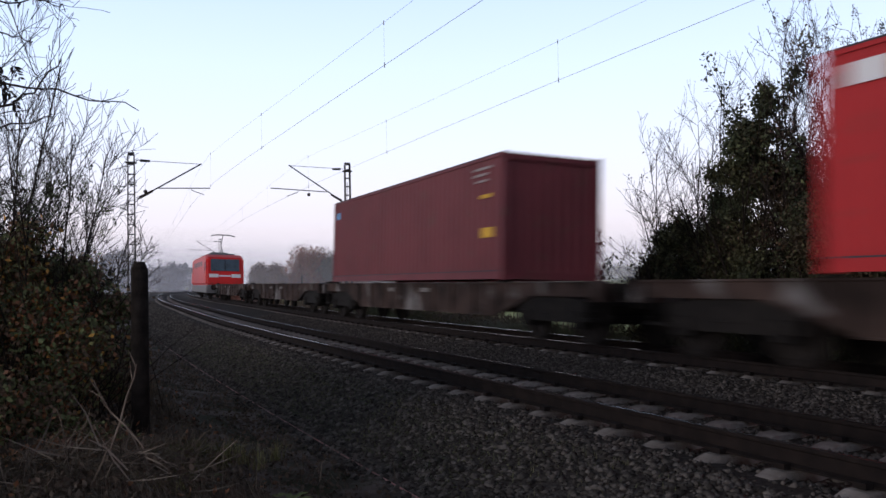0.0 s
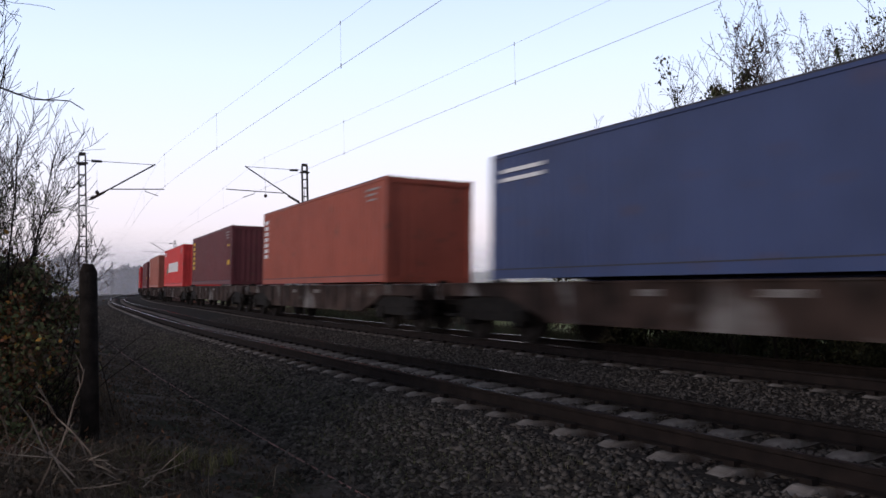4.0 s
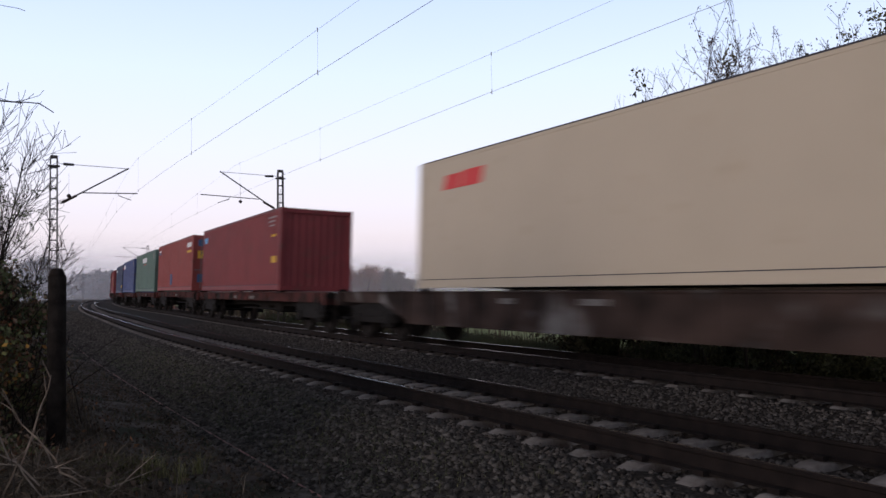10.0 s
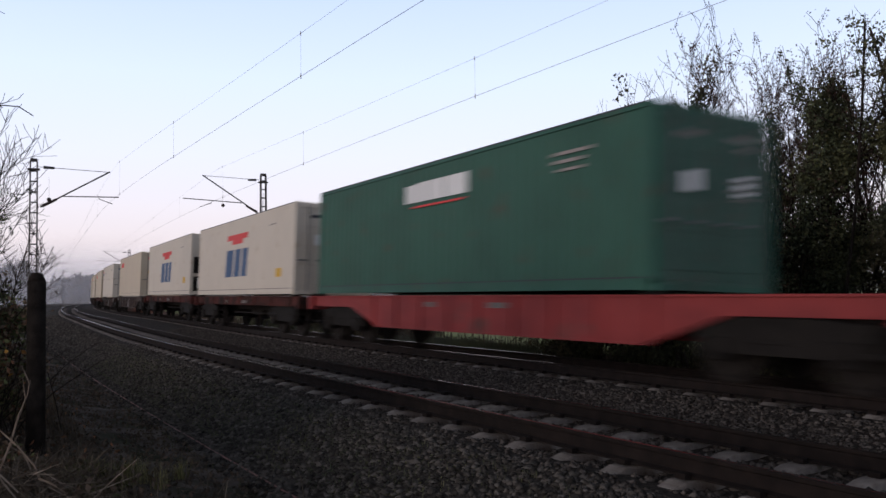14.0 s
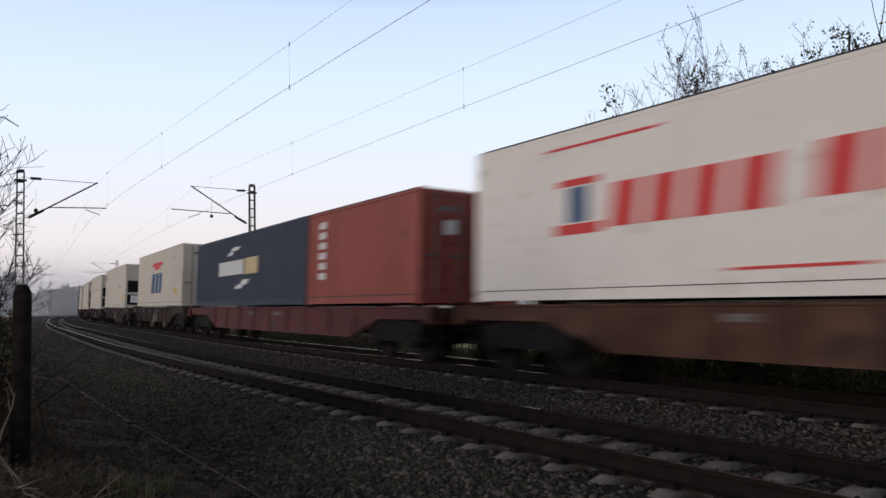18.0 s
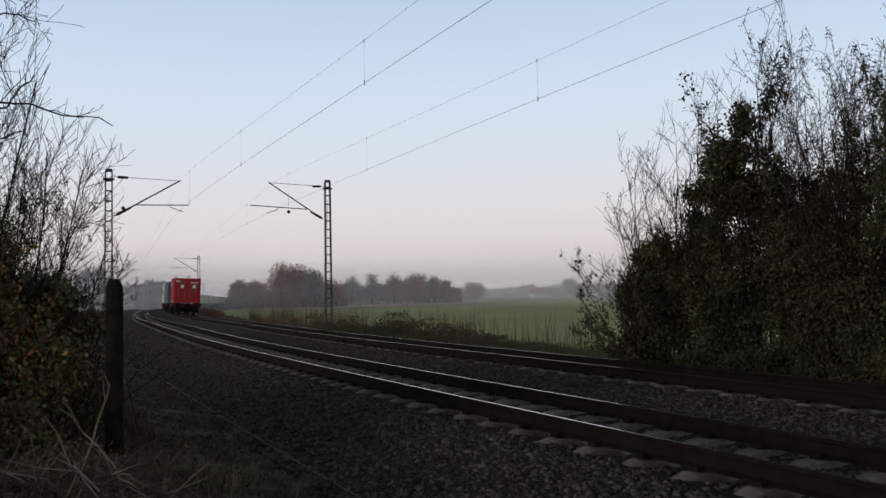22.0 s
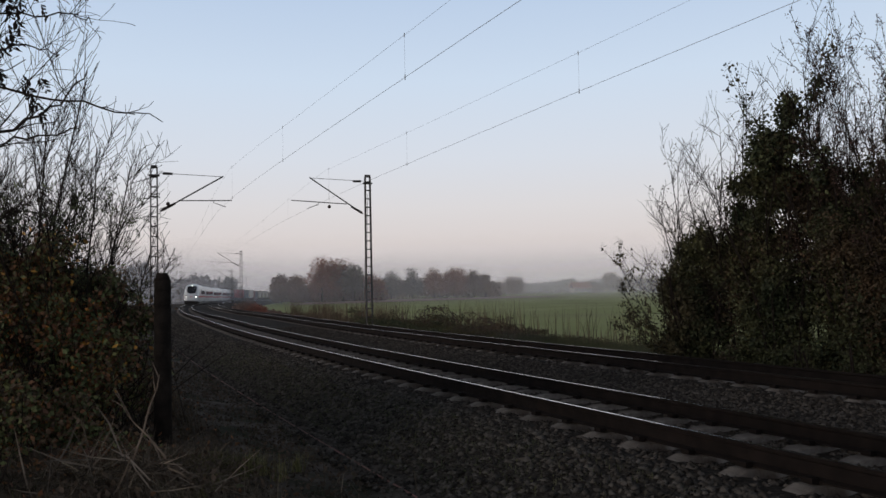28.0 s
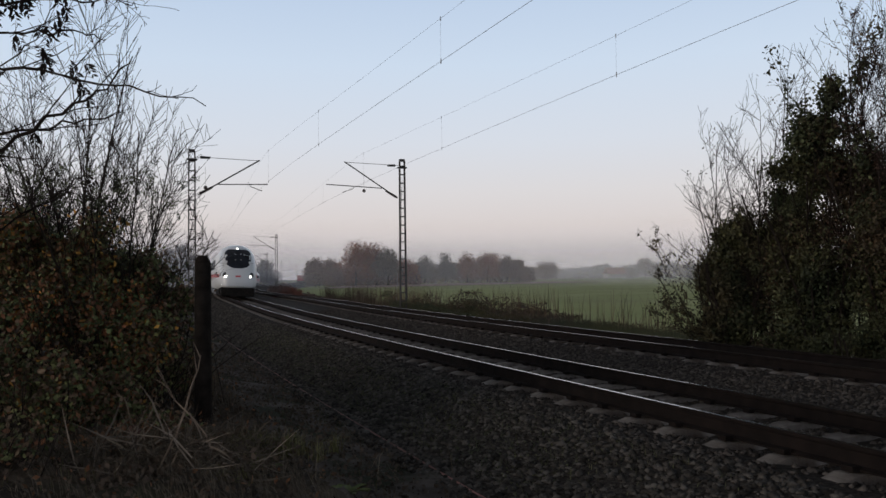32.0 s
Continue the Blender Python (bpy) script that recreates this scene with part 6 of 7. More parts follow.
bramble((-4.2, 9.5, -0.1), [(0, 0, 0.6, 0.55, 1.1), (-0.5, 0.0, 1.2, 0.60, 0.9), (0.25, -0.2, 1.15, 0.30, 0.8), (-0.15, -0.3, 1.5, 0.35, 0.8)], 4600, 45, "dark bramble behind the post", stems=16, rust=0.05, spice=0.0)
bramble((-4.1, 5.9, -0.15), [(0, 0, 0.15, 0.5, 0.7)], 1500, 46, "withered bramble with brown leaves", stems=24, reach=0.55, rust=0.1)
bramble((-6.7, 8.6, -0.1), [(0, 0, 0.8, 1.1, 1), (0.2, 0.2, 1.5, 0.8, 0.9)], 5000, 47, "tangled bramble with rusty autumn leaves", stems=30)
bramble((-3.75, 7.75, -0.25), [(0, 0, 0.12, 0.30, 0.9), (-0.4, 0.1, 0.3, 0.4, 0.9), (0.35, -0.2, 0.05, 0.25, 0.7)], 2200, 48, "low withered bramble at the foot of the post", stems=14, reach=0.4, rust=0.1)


def overhang():
    """Boughs that reach in from a tree beside the camera."""
    t = thing("overhanging_tree", Matrix.Translation((-4.3, 4.2, -0.1)), label="small tree whose crooked boughs hang over the path", category="tree")
    rng = random.Random(8)
    segs, tips = [], []
    grow(segs, tips, rng, Vector((0, 0, -0.1)), Vector((0.05, 0.0, 1)), 3.5, 0.055, 0, 0.0, 0.03, 0, 0)
    tubes("trunk", segs, M_BARK, t)
    # each bough: where it leaves the trunk, its bend, its tip, thickness at the trunk, leaf sprays
    for k, (a, b, c, r, nl) in enumerate((((0.05, 0.0, 1.75), (1.45, 0.13, 2.22), (2.10, 0.20, 2.66), 0.019, 4), ((0.05, 0.0, 1.95), (1.45, 0.15, 2.24), (2.05, 0.20, 2.34), 0.015, 3), ((0.05, 0.05, 2.95), (1.6, 0.14, 2.58), (2.48, 0.22, 2.40), 0.015, 7),
                                     ((0.08, 0.05, 2.70), (1.5, 0.1, 2.80), (1.95, 0.15, 2.74), 0.012, 12), ((0.08, 0.05, 2.85), (1.6, 0.12, 2.98), (2.12, 0.18, 2.94), 0.012, 16), ((0.08, 0.0, 3.0), (1.5, 0.1, 3.12), (2.0, 0.15, 3.05), 0.010, 16),
                                     ((0.05, 0.05, 1.10), (1.35, 0.15, 1.70), (1.85, 0.2, 2.08), 0.013, 1), ((0.06, 0.02, 2.2), (1.3, -0.1, 2.45), (1.95, -0.2, 2.95), 0.010, 3))):
        rng = random.Random(60 + k)
        a, b, c = Vector(a), Vector(b), Vector(c)
        segs, tips = [], []
        n, p, rr = 22, a, r
        for i in range(1, n + 1):
            f = i / n
            q = a * (1 - f) ** 2 + b * 2 * f * (1 - f) + c * f * f + (b - (a + c) / 2) * (2 * f * (1 - f)) + Vector((rng.gauss(0, 0.012), rng.gauss(0, 0.012), rng.gauss(0, 0.014)))
            r2 = r * (1 - 0.80 * f)
            segs.append((p, q, rr, r2, 2))
            if 0.35 < f < 0.88 and rng.random() < 0.45:
                d = ((q - p).normalized() + Vector((rng.gauss(0.1, 0.25), rng.gauss(0, 0.4), rng.gauss(0.05, 0.55)))).normalized()
                grow(segs, tips, rng, q, d, rng.uniform(0.25, 0.6) * (1.25 - f), r2 * 0.55, 1, 0.02, 0.14, 1, 0.7)
            p, rr = q, r2
        tubes("bough", segs, M_DARKTWIG, t, thin=0.0017)
        pool = [s for s in segs if s[4] <= 1 and 0.9 < s[0].x < 1.85] or segs
        P = [pool[rng.randrange(len(pool))] for _ in range(nl)]
        narrow_leaves("leaves", sprays([s[0] for s in P], [Vector((rng.uniform(-0.3, 0.6), rng.gauss(0, 0.4), -0.7)) for s in P], 4, 0.07, 0.06, 70 + k), M_DARKTWIG, t, 0.34)


overhang()


# ---- grass, stems, straw ----
def blades(name, P, length, width, material, seed, lean=0.5, label="", category="grass"):
    """Thin upright blades or stems at the points P, each bent once."""
    rng = np.random.default_rng(seed)
    P = np.asarray(P, float)
    n = len(P)
    a = rng.uniform(0, 6.283, n)
    d = np.stack([np.cos(a), np.sin(a), np.zeros(n)], 1)
    w = np.stack([-np.sin(a), np.cos(a), np.zeros(n)], 1) * width
    L = (length * rng.uniform(0.5, 1.3, n))[:, None]
    b = (lean * rng.random(n))[:, None]
    up = np.array([[0, 0, 1.0]])
    mid = P + up * L * 0.55 + d * L * b * 0.3
    top = mid + up * L * 0.45 * (1 - b * 0.6) + d * L * b * 0.6
    V = np.stack([P - w, P + w, mid - w * 0.8, mid + w * 0.8, top], 1).reshape(-1, 3)
    i = np.arange(n)[:, None] * 5
    F = np.concatenate([i + np.array([[0, 1, 3]]), i + np.array([[0, 3, 2]]), i + np.array([[2, 3, 4]])], 0)
    me = bpy.data.meshes.new(name)
    me.vertices.add(n * 5)
    me.vertices.foreach_set("co", V.reshape(-1))
    me.loops.add(F.size)
    me.loops.foreach_set("vertex_index", F.reshape(-1))
    me.polygons.add(len(F))
    me.polygons.foreach_set("loop_start", np.arange(0, F.size, 3))
    me.polygons.foreach_set("loop_total", np.full(len(F), 3))
    me.materials.append(material)
    me.update()
    me.validate()
    return tagged(new(name, me), label, category, kind="stuff")


def scatter(s0, s1, u0, u1, n, seed, power=1.0):
    rng = np.random.default_rng(seed)
    s = s0 + (s1 - s0) * rng.random(n) ** power
    u = rng.uniform(u0, u1, n)
    return at(s, u, np.interp(u, GROUND_U, GROUND_Z) - 0.02)


def clumped(s0, s1, u0, u1, n, seed):
    """Places gathered in loose clumps."""
    rng = np.random.default_rng(seed)
    m = max(8, n // 22)
    cs, cu = rng.uniform(s0, s1, m), rng.uniform(u0, u1, m)
    k = (m * rng.random(n) ** 1.7).astype(int)
    s, u = cs[k] + rng.normal(0, 0.55, n), np.clip(cu[k] + rng.normal(0, 0.4, n), u0, u1)
    return at(s, u, np.interp(u, GROUND_U, GROUND_Z) - 0.02)


blades("path_grass", clumped(-8, 40, -9.5, -3.2, 15000, 61), 0.10, 0.003, M_GRASS, 61, 0.9, "short dark grass on the path")
blades("dry_grass", scatter(2, 24, -6.4, -4.3, 7000, 62, 1.6), 0.28, 0.0025, M_STRAW, 62, 1.0, "withered straw-coloured grass")
blades("verge_grass", scatter(-4, 70, 6.4, 13.0, 34000, 63, 1.2), 0.36, 0.006, M_GRASS, 63, 0.6, "rough grass beside the far track")
blades("dead_stems", clumped(16, 85, 8.8, 13.0, 2600, 64), 1.65, 0.011, M_REED, 64, 0.45, "tall dead weed stems at the field's edge", "weeds")
blades("low_stems", clumped(20, 95, 8.4, 13.0, 5000, 65), 0.6, 0.009, M_REED, 65, 0.35, "withered weeds at the field's edge", "weeds")


def litter(name, s0, s1, u0, u1, n, seed, size, material, high, label, power=1.5):
    """Fallen or low leaves over a strip beside the line."""
    rng = np.random.default_rng(seed)
    P = scatter(s0, s1, u0, u1, n, seed, power)
    patch = np.array([noise.noise(Vector(q) * 0.55) + 0.6 * noise.noise(Vector(q) * 2.1) for q in P])
    P[:, 2] += 0.03 + high * rng.random(n) ** 1.9 * np.clip(0.55 + 0.75 * patch, 0.12, 1.1)
    tagged(leaves(name, P, size, material, None, seed, droop=0.0, shape=0.6), label, "leaves", kind="stuff")


litter("leaf_litter", 2, 26, -7.0, -3.1, 22000, 81, 0.05, M_BROWNLEAF, 0.05, "fallen brown leaves on the path")
litter("russet_litter", 2, 20, -7.0, -4.0, 1300, 82, 0.05, M_RUST, 0.10, "fallen russet leaves under the bushes")
litter("verge_weeds", 10, 46, 7.2, 12.0, 30000, 83, 0.09, M_OLIVE, 1.45, "low dark weeds along the far track", 1.0)
litter("verge_brambles", 10, 42, 7.8, 11.0, 11000, 84, 0.08, M_BROWNLEAF, 1.6, "low brown brambles along the far track", 1.0)


M_VERGE = leaf_mat("dark_verge_leaf", (0.036, 0.045, 0.018), (0.082, 0.080, 0.034), 0.5)
blades("rank_grass", scatter(19, 50, 6.2, 8.8, 26000, 66, 1.25), 0.68, 0.008, M_VERGE, 66, 0.7, "rank dark grass on the bank beyond the far track")
litter("rank_weeds", 15, 46, 6.5, 9.0, 26000, 85, 0.085, M_VERGE, 1.15, "dense dark weeds on the bank beyond the far track", 1.1)
blades("shoulder_weeds", clumped(8, 30, -2.7, -1.55, 5200, 67), 0.075, 0.004, M_VERGE, 67, 1.2, "small green weeds growing in the ballast shoulder", "weeds")
litter("shoulder_moss", 9, 26, -2.75, -1.7, 5200, 89, 0.030, M_VERGE, 0.03, "mossy green patches on the ballast shoulder", 1.0)


def heap(name, x, y, rx, ry, high, n, length, width, material, seed, label, category):
    """A tangle of thin stems lying every way in a low heap."""
    rng = np.random.default_rng(seed)
    a, q = rng.uniform(0, 6.283, n), np.sqrt(rng.random(n))
    P = np.stack([x + np.cos(a) * q * rx, y + np.sin(a) * q * ry, -0.24 + high * (1 - q * q) * rng.random(n) ** 0.8], 1)
    V, F = [], []
    for p in P:
        d = Vector((rng.normal(), rng.normal(), rng.normal(0.15, 0.45))).normalized() * length * rng.uniform(0.4, 1.2)
        w = d.cross(Vector(rng.normal(0, 1, 3))).normalized() * width
        p, o = Vector(p), len(V)
        m = p + d * 0.5 + Vector(rng.normal(0, 0.02, 3))
        V += [p - w, p + w, m + w, m - w, p + d]
        F += [(o, o + 1, o + 2, o + 3), (o + 3, o + 2, o + 4)]
    tagged(raw(name, V, F, material), label, category, kind="stuff")


heap("tangled_straw", -3.05, 6.7, 0.8, 1.0, 0.24, 2600, 0.26, 0.0026, M_STRAW, 85, "tangled pale straw and stalks before the post", "straw")
heap("dead_stalks", -3.2, 6.5, 1.0, 1.1, 0.16, 2200, 0.22, 0.003, M_REED, 86, "tangled brown dead stalks before the post", "straw")
heap("grass_tuft", -2.55, 7.1, 0.5, 0.5, 0.10, 900, 0.20, 0.0035, M_GRASS, 87, "green grass growing through the litter", "grass")
for k, (x, y) in enumerate(((-3.2, 6.6), (-2.6, 6.4), (-3.6, 7.2), (-2.9, 5.9))):
    P = np.random.default_rng(300 + k).normal(0, 1, (700, 3)) * np.array([[0.35, 0.35, 0.03]]) + np.array([[x, y, -0.12]])
    tagged(leaves("fallen_leaves", P, 0.06, (M_BROWNLEAF, M_BROWNLEAF, M_RUST, M_BROWNLEAF)[k], None, 310 + k, shape=0.6), "drift of fallen withered leaves on the straw", "leaves", kind="stuff")


def dead_sticks():
    """Pale broken stems and a piece of branch among the brambles."""
    rng = random.Random(77)
    M_PALE = mat("pale_dead_wood", (0.21, 0.165, 0.13), 0.9, color2=(0.12, 0.09, 0.07), scale=7)
    for path, r in ((((-2.95, 6.30, -0.36), (-2.86, 6.36, -0.13), (-2.74, 6.41, 0.25), (-2.70, 6.43, 0.43), (-2.645, 6.45, 0.58), (-2.625, 6.45, 0.69)), 0.013),
                    (((-2.43, 6.32, -0.20), (-2.55, 6.36, 0.07), (-2.69, 6.38, 0.22), (-2.82, 6.40, 0.33), (-2.90, 6.43, 0.45), (-3.00, 6.45, 0.57)), 0.010),
                    (((-3.05, 6.15, -0.30), (-2.90, 6.18, -0.14), (-2.70, 6.22, -0.03), (-2.45, 6.28, -0.06), (-2.15, 6.35, -0.07)), 0.010),
                    (((-3.55, 6.80, -0.28), (-3.42, 6.78, -0.10), (-3.33, 6.78, 0.05), (-3.20, 6.80, 0.14)), 0.010)):
        t = thing("dead_branch", Matrix.Translation(path[0]), label="pale dead forked stem among the brambles", category="branch", group="dead stems by the path")
        pts = [Vector(q) - Vector(path[0]) for q in path]
        segs = [(a, b, r * (1 - 0.13 * k), r * (0.87 - 0.13 * k), 1) for k, (a, b) in enumerate(zip(pts, pts[1:]))]
        for a, b in zip(pts[1:-1], pts[2:]):
            d = (b - a).normalized() + Vector((rng.uniform(-0.8, 0.8), rng.uniform(-0.5, 0.5), rng.uniform(-0.1, 0.6)))
            c = a.lerp(b, rng.random())
            m = c + d.normalized() * rng.uniform(0.06, 0.13)
            segs += [(c, m, r * 0.5, r * 0.35, 0), (m, m + d.normalized() * 0.06 + Vector((0, 0, rng.uniform(-0.02, 0.04))), r * 0.35, r * 0.2, 0)]
        tubes("stem", segs, M_PALE, t)
    for (x, y), h, seed, lean in (((-3.5, 7.2), 0.5, 6, (-0.3, 0)), ((-3.3, 6.6), 0.45, 8, (0.3, 0.1)), ((-2.5, 6.3), 0.4, 9, (-1.6, 0.2)), ((-3.7, 6.7), 0.5, 4, (0.9, 0.2)), ((-2.5, 6.9), 0.4, 5, (1.2, 0.2)), ((-3.0, 6.3), 0.45, 3, (-1.2, 0.3))):
        t = thing("dead_branch", Matrix.Translation((x, y, -0.22)), label="pale dead forked stem among the brambles", category="branch", group="dead stems by the path")
        segs, tips = [], []
        grow(segs, tips, random.Random(seed), Vector((0, 0, 0)), Vector((lean[0], lean[1], 1.0)).normalized(), h, 0.011, 1, 0.0, 0.10, 1, 0.6)
        tubes("stem", segs, M_STRAW, t)["kind"] = "stuff"
    t = thing("fallen_bough", Matrix.Translation((-3.22, 6.75, -0.16)) @ pose(0, 0, 0, 0, 10, -25), label="short thick piece of reddish fallen branch on the litter", category="branch")
    bm = rod(bmesh.new(), (-0.32, 0.10, 0.10), (0.0, 0.0, 0.07), 0.042, 0.046, n=10)
    rod(bm, (0.0, 0.0, 0.07), (0.30, -0.12, 0.02), 0.046, 0.036, n=10)
    part("bark", bm, mat("peeling_reddish_bark", (0.055, 0.030, 0.024), 0.9, color2=(0.09, 0.055, 0.045), scale=14, bump=0.6, bump_scale=50), t, smooth=True)


dead_sticks()
def tufts(x, y, rx, ry, z, many, each, r, seed):
    """Places gathered in tight tufts over a patch of ground."""
    rng = np.random.default_rng(seed)
    C = rng.normal(0, 1, (many, 3)) * np.array([[rx, ry, 0.0]]) + np.array([[x, y, z]])
    return np.repeat(C, each, 0) + rng.normal(0, 1, (many * each, 3)) * np.array([[r, r, 0.0]])


blades("tussock_grass", tufts(-2.45, 6.6, 0.5, 0.5, -0.28, 26, 46, 0.03, 91), 0.20, 0.0028, M_TUSSOCK, 91, 1.4, "yellow-green grass tussocks before the post")
blades("pale_stalks", np.random.default_rng(92).normal(0, 1, (420, 3)) * np.array([[0.60, 0.45, 0.0]]) + np.array([[-2.9, 6.7, -0.28]]), 0.36, 0.0030, M_STRAW, 92, 1.6, "thin pale grass stalks before the post", "straw")
heap("dead_twigs", -2.85, 6.3, 0.85, 0.55, 0.34, 110, 0.62, 0.0065, M_PALETWIG, 90, "long pale dead twigs lying in a tangle before the post", "twigs")
heap("dark_twigs", -3.0, 6.4, 0.95, 0.65, 0.26, 260, 0.5, 0.005, M_BARK, 93, "dark broken twigs lying in a tangle before the post", "twigs")


def rosette(s, u, n, size, seed):
    """A low plant of broad leaves that rise from one root."""
    rng = random.Random(seed)
    p = at(s, u, land(u))
    t = thing("leafy_weed", Matrix.Translation(p), label="low green broad-leaved weed at the path's edge", category="plant", group="weeds by the path")
    for k in range(n):
        a, ln, w, rise = 6.283 * (k + rng.uniform(-0.3, 0.3)) / n, size * rng.uniform(0.7, 1.15), size * rng.uniform(0.13, 0.2), rng.uniform(0.5, 1.1)
        bm = bmesh.new()
        rows = []
        for f, q in ((0.0, 0.25), (0.3, 0.7), (0.6, 1.0), (0.85, 0.65), (1.0, 0.05)):
            x, z = ln * f, ln * rise * f * (1 - 0.62 * f)
            rows.append([bm.verts.new((x, -w * q, z + 0.012)), bm.verts.new((x, 0, z)), bm.verts.new((x, w * q, z + 0.012))])
        for a_, b_ in zip(rows, rows[1:]):
            for i in (0, 1):
                bm.faces.new((a_[i], b_[i], b_[i + 1], a_[i + 1]))
        part("leaf", bm, M_WEED, t, m=pose(0, 0, 0, 0, 0, math.degrees(a)), smooth=True)


M_WEED = mat("fresh_weed_leaf", (0.085, 0.115, 0.035), 0.7, color2=(0.14, 0.16, 0.055), scale=14)
rosette(9.15, -4.12, 11, 0.17, 1)
rosette(10.6, -4.75, 8, 0.11, 2)
rosette(9.9, -4.55, 7, 0.09, 3)


# ---- distance ----
M_FAR = leaf_mat("distant_brown_foliage", (0.17, 0.10, 0.082), (0.20, 0.13, 0.105))
M_FARRED = leaf_mat("distant_russet_foliage", (0.30, 0.105, 0.07), (0.22, 0.12, 0.085))
M_FARGREY = leaf_mat("distant_grey_twigs", (0.14, 0.125, 0.12), (0.17, 0.155, 0.145))


def far_tree(x, y, h, w, seed, leaf, label, size=0.55, dense=1.0):
    """A broad crown of many small clumps on a trunk, far over the field."""
    t = thing("distant_tree", Matrix.Translation((x, y, -1.6)), label=label, category="tree", group="trees across the field")
    rng = random.Random(seed)
    segs, tips = [], []
    grow(segs, tips, rng, Vector((0, 0, -0.5)), Vector((0, 0, 1)), h * 0.62, h * 0.03, 1, 0.03, 0.08, 2, 0.8)
    tubes("trunk", segs, M_BARK, t)
    blobs = [(rng.uniform(-0.30, 0.30) * w, rng.gauss(0, w * 0.15), h * (0.22 + 0.46 * rng.random()), w * rng.uniform(0.18, 0.30), 1.0) for _ in range(15)] + [(0, 0, h * 0.75, w * 0.26, 0.9)]
    leaves("crown", blob_points(blobs, int(8000 * dense), seed, 0.9), size, leaf, t, seed, shape=0.8)["kind"] = "stuff"
    return t


for x, y, h, w, m, lab in ((-62.3, 250, 9.4, 8.0, M_FAR, "round brown hedge tree in the mist"), (-58, 292, 17, 15, M_FARRED, "tall russet tree in the mist"), (-51, 296, 16, 14, M_FAR, "tall brown tree in the mist"), (-46, 290, 14, 10, M_FARGREY, "grey leafless tree in the mist"),
                           (-65, 285, 6.0, 8, M_FAR, "brown hedge tree in the mist"), (-42, 300, 9, 12, M_FARRED, "low russet tree in the mist"),
                           (-42, 372, 13, 12, M_FARGREY, "grey leafless tree in the mist"), (-33, 378, 14.5, 13, M_FARGREY, "grey leafless tree in the mist"), (-23, 380, 14, 13, M_FARRED, "russet tree in the mist"),
                           (-14, 382, 14.5, 13, M_FARRED, "russet tree in the mist"), (-5, 385, 13, 12, M_FAR, "brown tree in the mist"), (1, 386, 11, 9, M_FAR, "brown hedge tree in the mist"), (-50, 368, 8, 10, M_FAR, "brown hedge tree in the mist"),
                           (17, 480, 10.5, 14, M_FAR, "round brown tree in the mist"), (8, 520, 7, 14, M_FAR, "low hedge tree in the mist"),
                           (92, 600, 15, 15, M_FAR, "round dark tree by the farmhouse"), (104, 610, 10, 14, M_FAR, "dark tree by the farmhouse"), (116, 612, 11, 14, M_FAR, "dark tree by the farmhouse"), (128, 620, 8, 16, M_FAR, "low dark hedge tree in the mist"), (80, 605, 7, 12, M_FAR, "low dark hedge tree in the mist"),
                           (-98, 232, 15, 7, M_FARGREY, "tall grey poplar in the mist"), (-104, 238, 14, 7, M_FARGREY, "tall grey poplar in the mist"), (-88, 246, 9, 9, M_FARGREY, "grey leafless tree in the mist"), (-82, 262, 9, 9, M_FARGREY, "grey leafless tree in the mist"),
                           (-112, 240, 10, 10, M_FARGREY, "grey leafless tree in the mist"), (-120, 226, 11, 12, M_FARGREY, "grey leafless tree in the mist"), (-76, 330, 11, 10, M_FAR, "brown tree in the mist"), (-86, 345, 10, 10, M_FAR, "brown tree in the mist"),
                           (-25.5, 91, 1.5, 3.0, M_FARRED, "low russet bush beside the far track"), (-29, 98, 1.1, 2.6, M_FAR, "low brown bush beside the far track"), (-22, 84, 0.9, 2.4, M_FAR, "low brown bush beside the far track"), (-33, 112, 1.6, 3.4, M_FAR, "low brown bush beside the far track")):
    far_tree(x, y, h, w, int(abs(x * 7 + y)), m, lab, size=0.5 if h > 4 else 0.16, dense=1.0)


def far_wood(name, x0, x1, y, h, seed, label, n=5200, size=3.0):
    """A long wood on the skyline, thousands of clumps over an uneven outline."""
    rng = np.random.default_rng(seed)
    x = rng.uniform(x0, x1, n)
    top = h * (0.65 + 0.35 * np.sin(x * 0.045 + seed) * np.sin(x * 0.013 + 2 * seed) + 0.12 * rng.random(n))
    P = np.stack([x, y + rng.normal(0, 2.5 * size, n), -2.5 + top * rng.random(n) ** 0.7], 1)
    tagged(leaves(name, P, size, M_FARGREY if size > 2 else M_FAR, None, seed, shape=0.9), label, "trees", kind="stuff")


far_wood("field_hedge", -72, -36, 302, 5.4, 11, "low brown hedge under the misty trees", 3600, 1.0)
far_wood("field_hedge", -52, 8, 392, 8.5, 12, "low brown hedge under the misty trees", 4600, 1.2)
far_wood("far_wood", -10, 100, 900, 13, 3, "misty wooded ridge on the skyline")
far_wood("far_hedge", 100, 520, 820, 12, 5, "misty hedgerow on the skyline")
far_wood("far_hedge_left", -420, -140, 420, 12, 8, "misty hedgerow beyond the line")


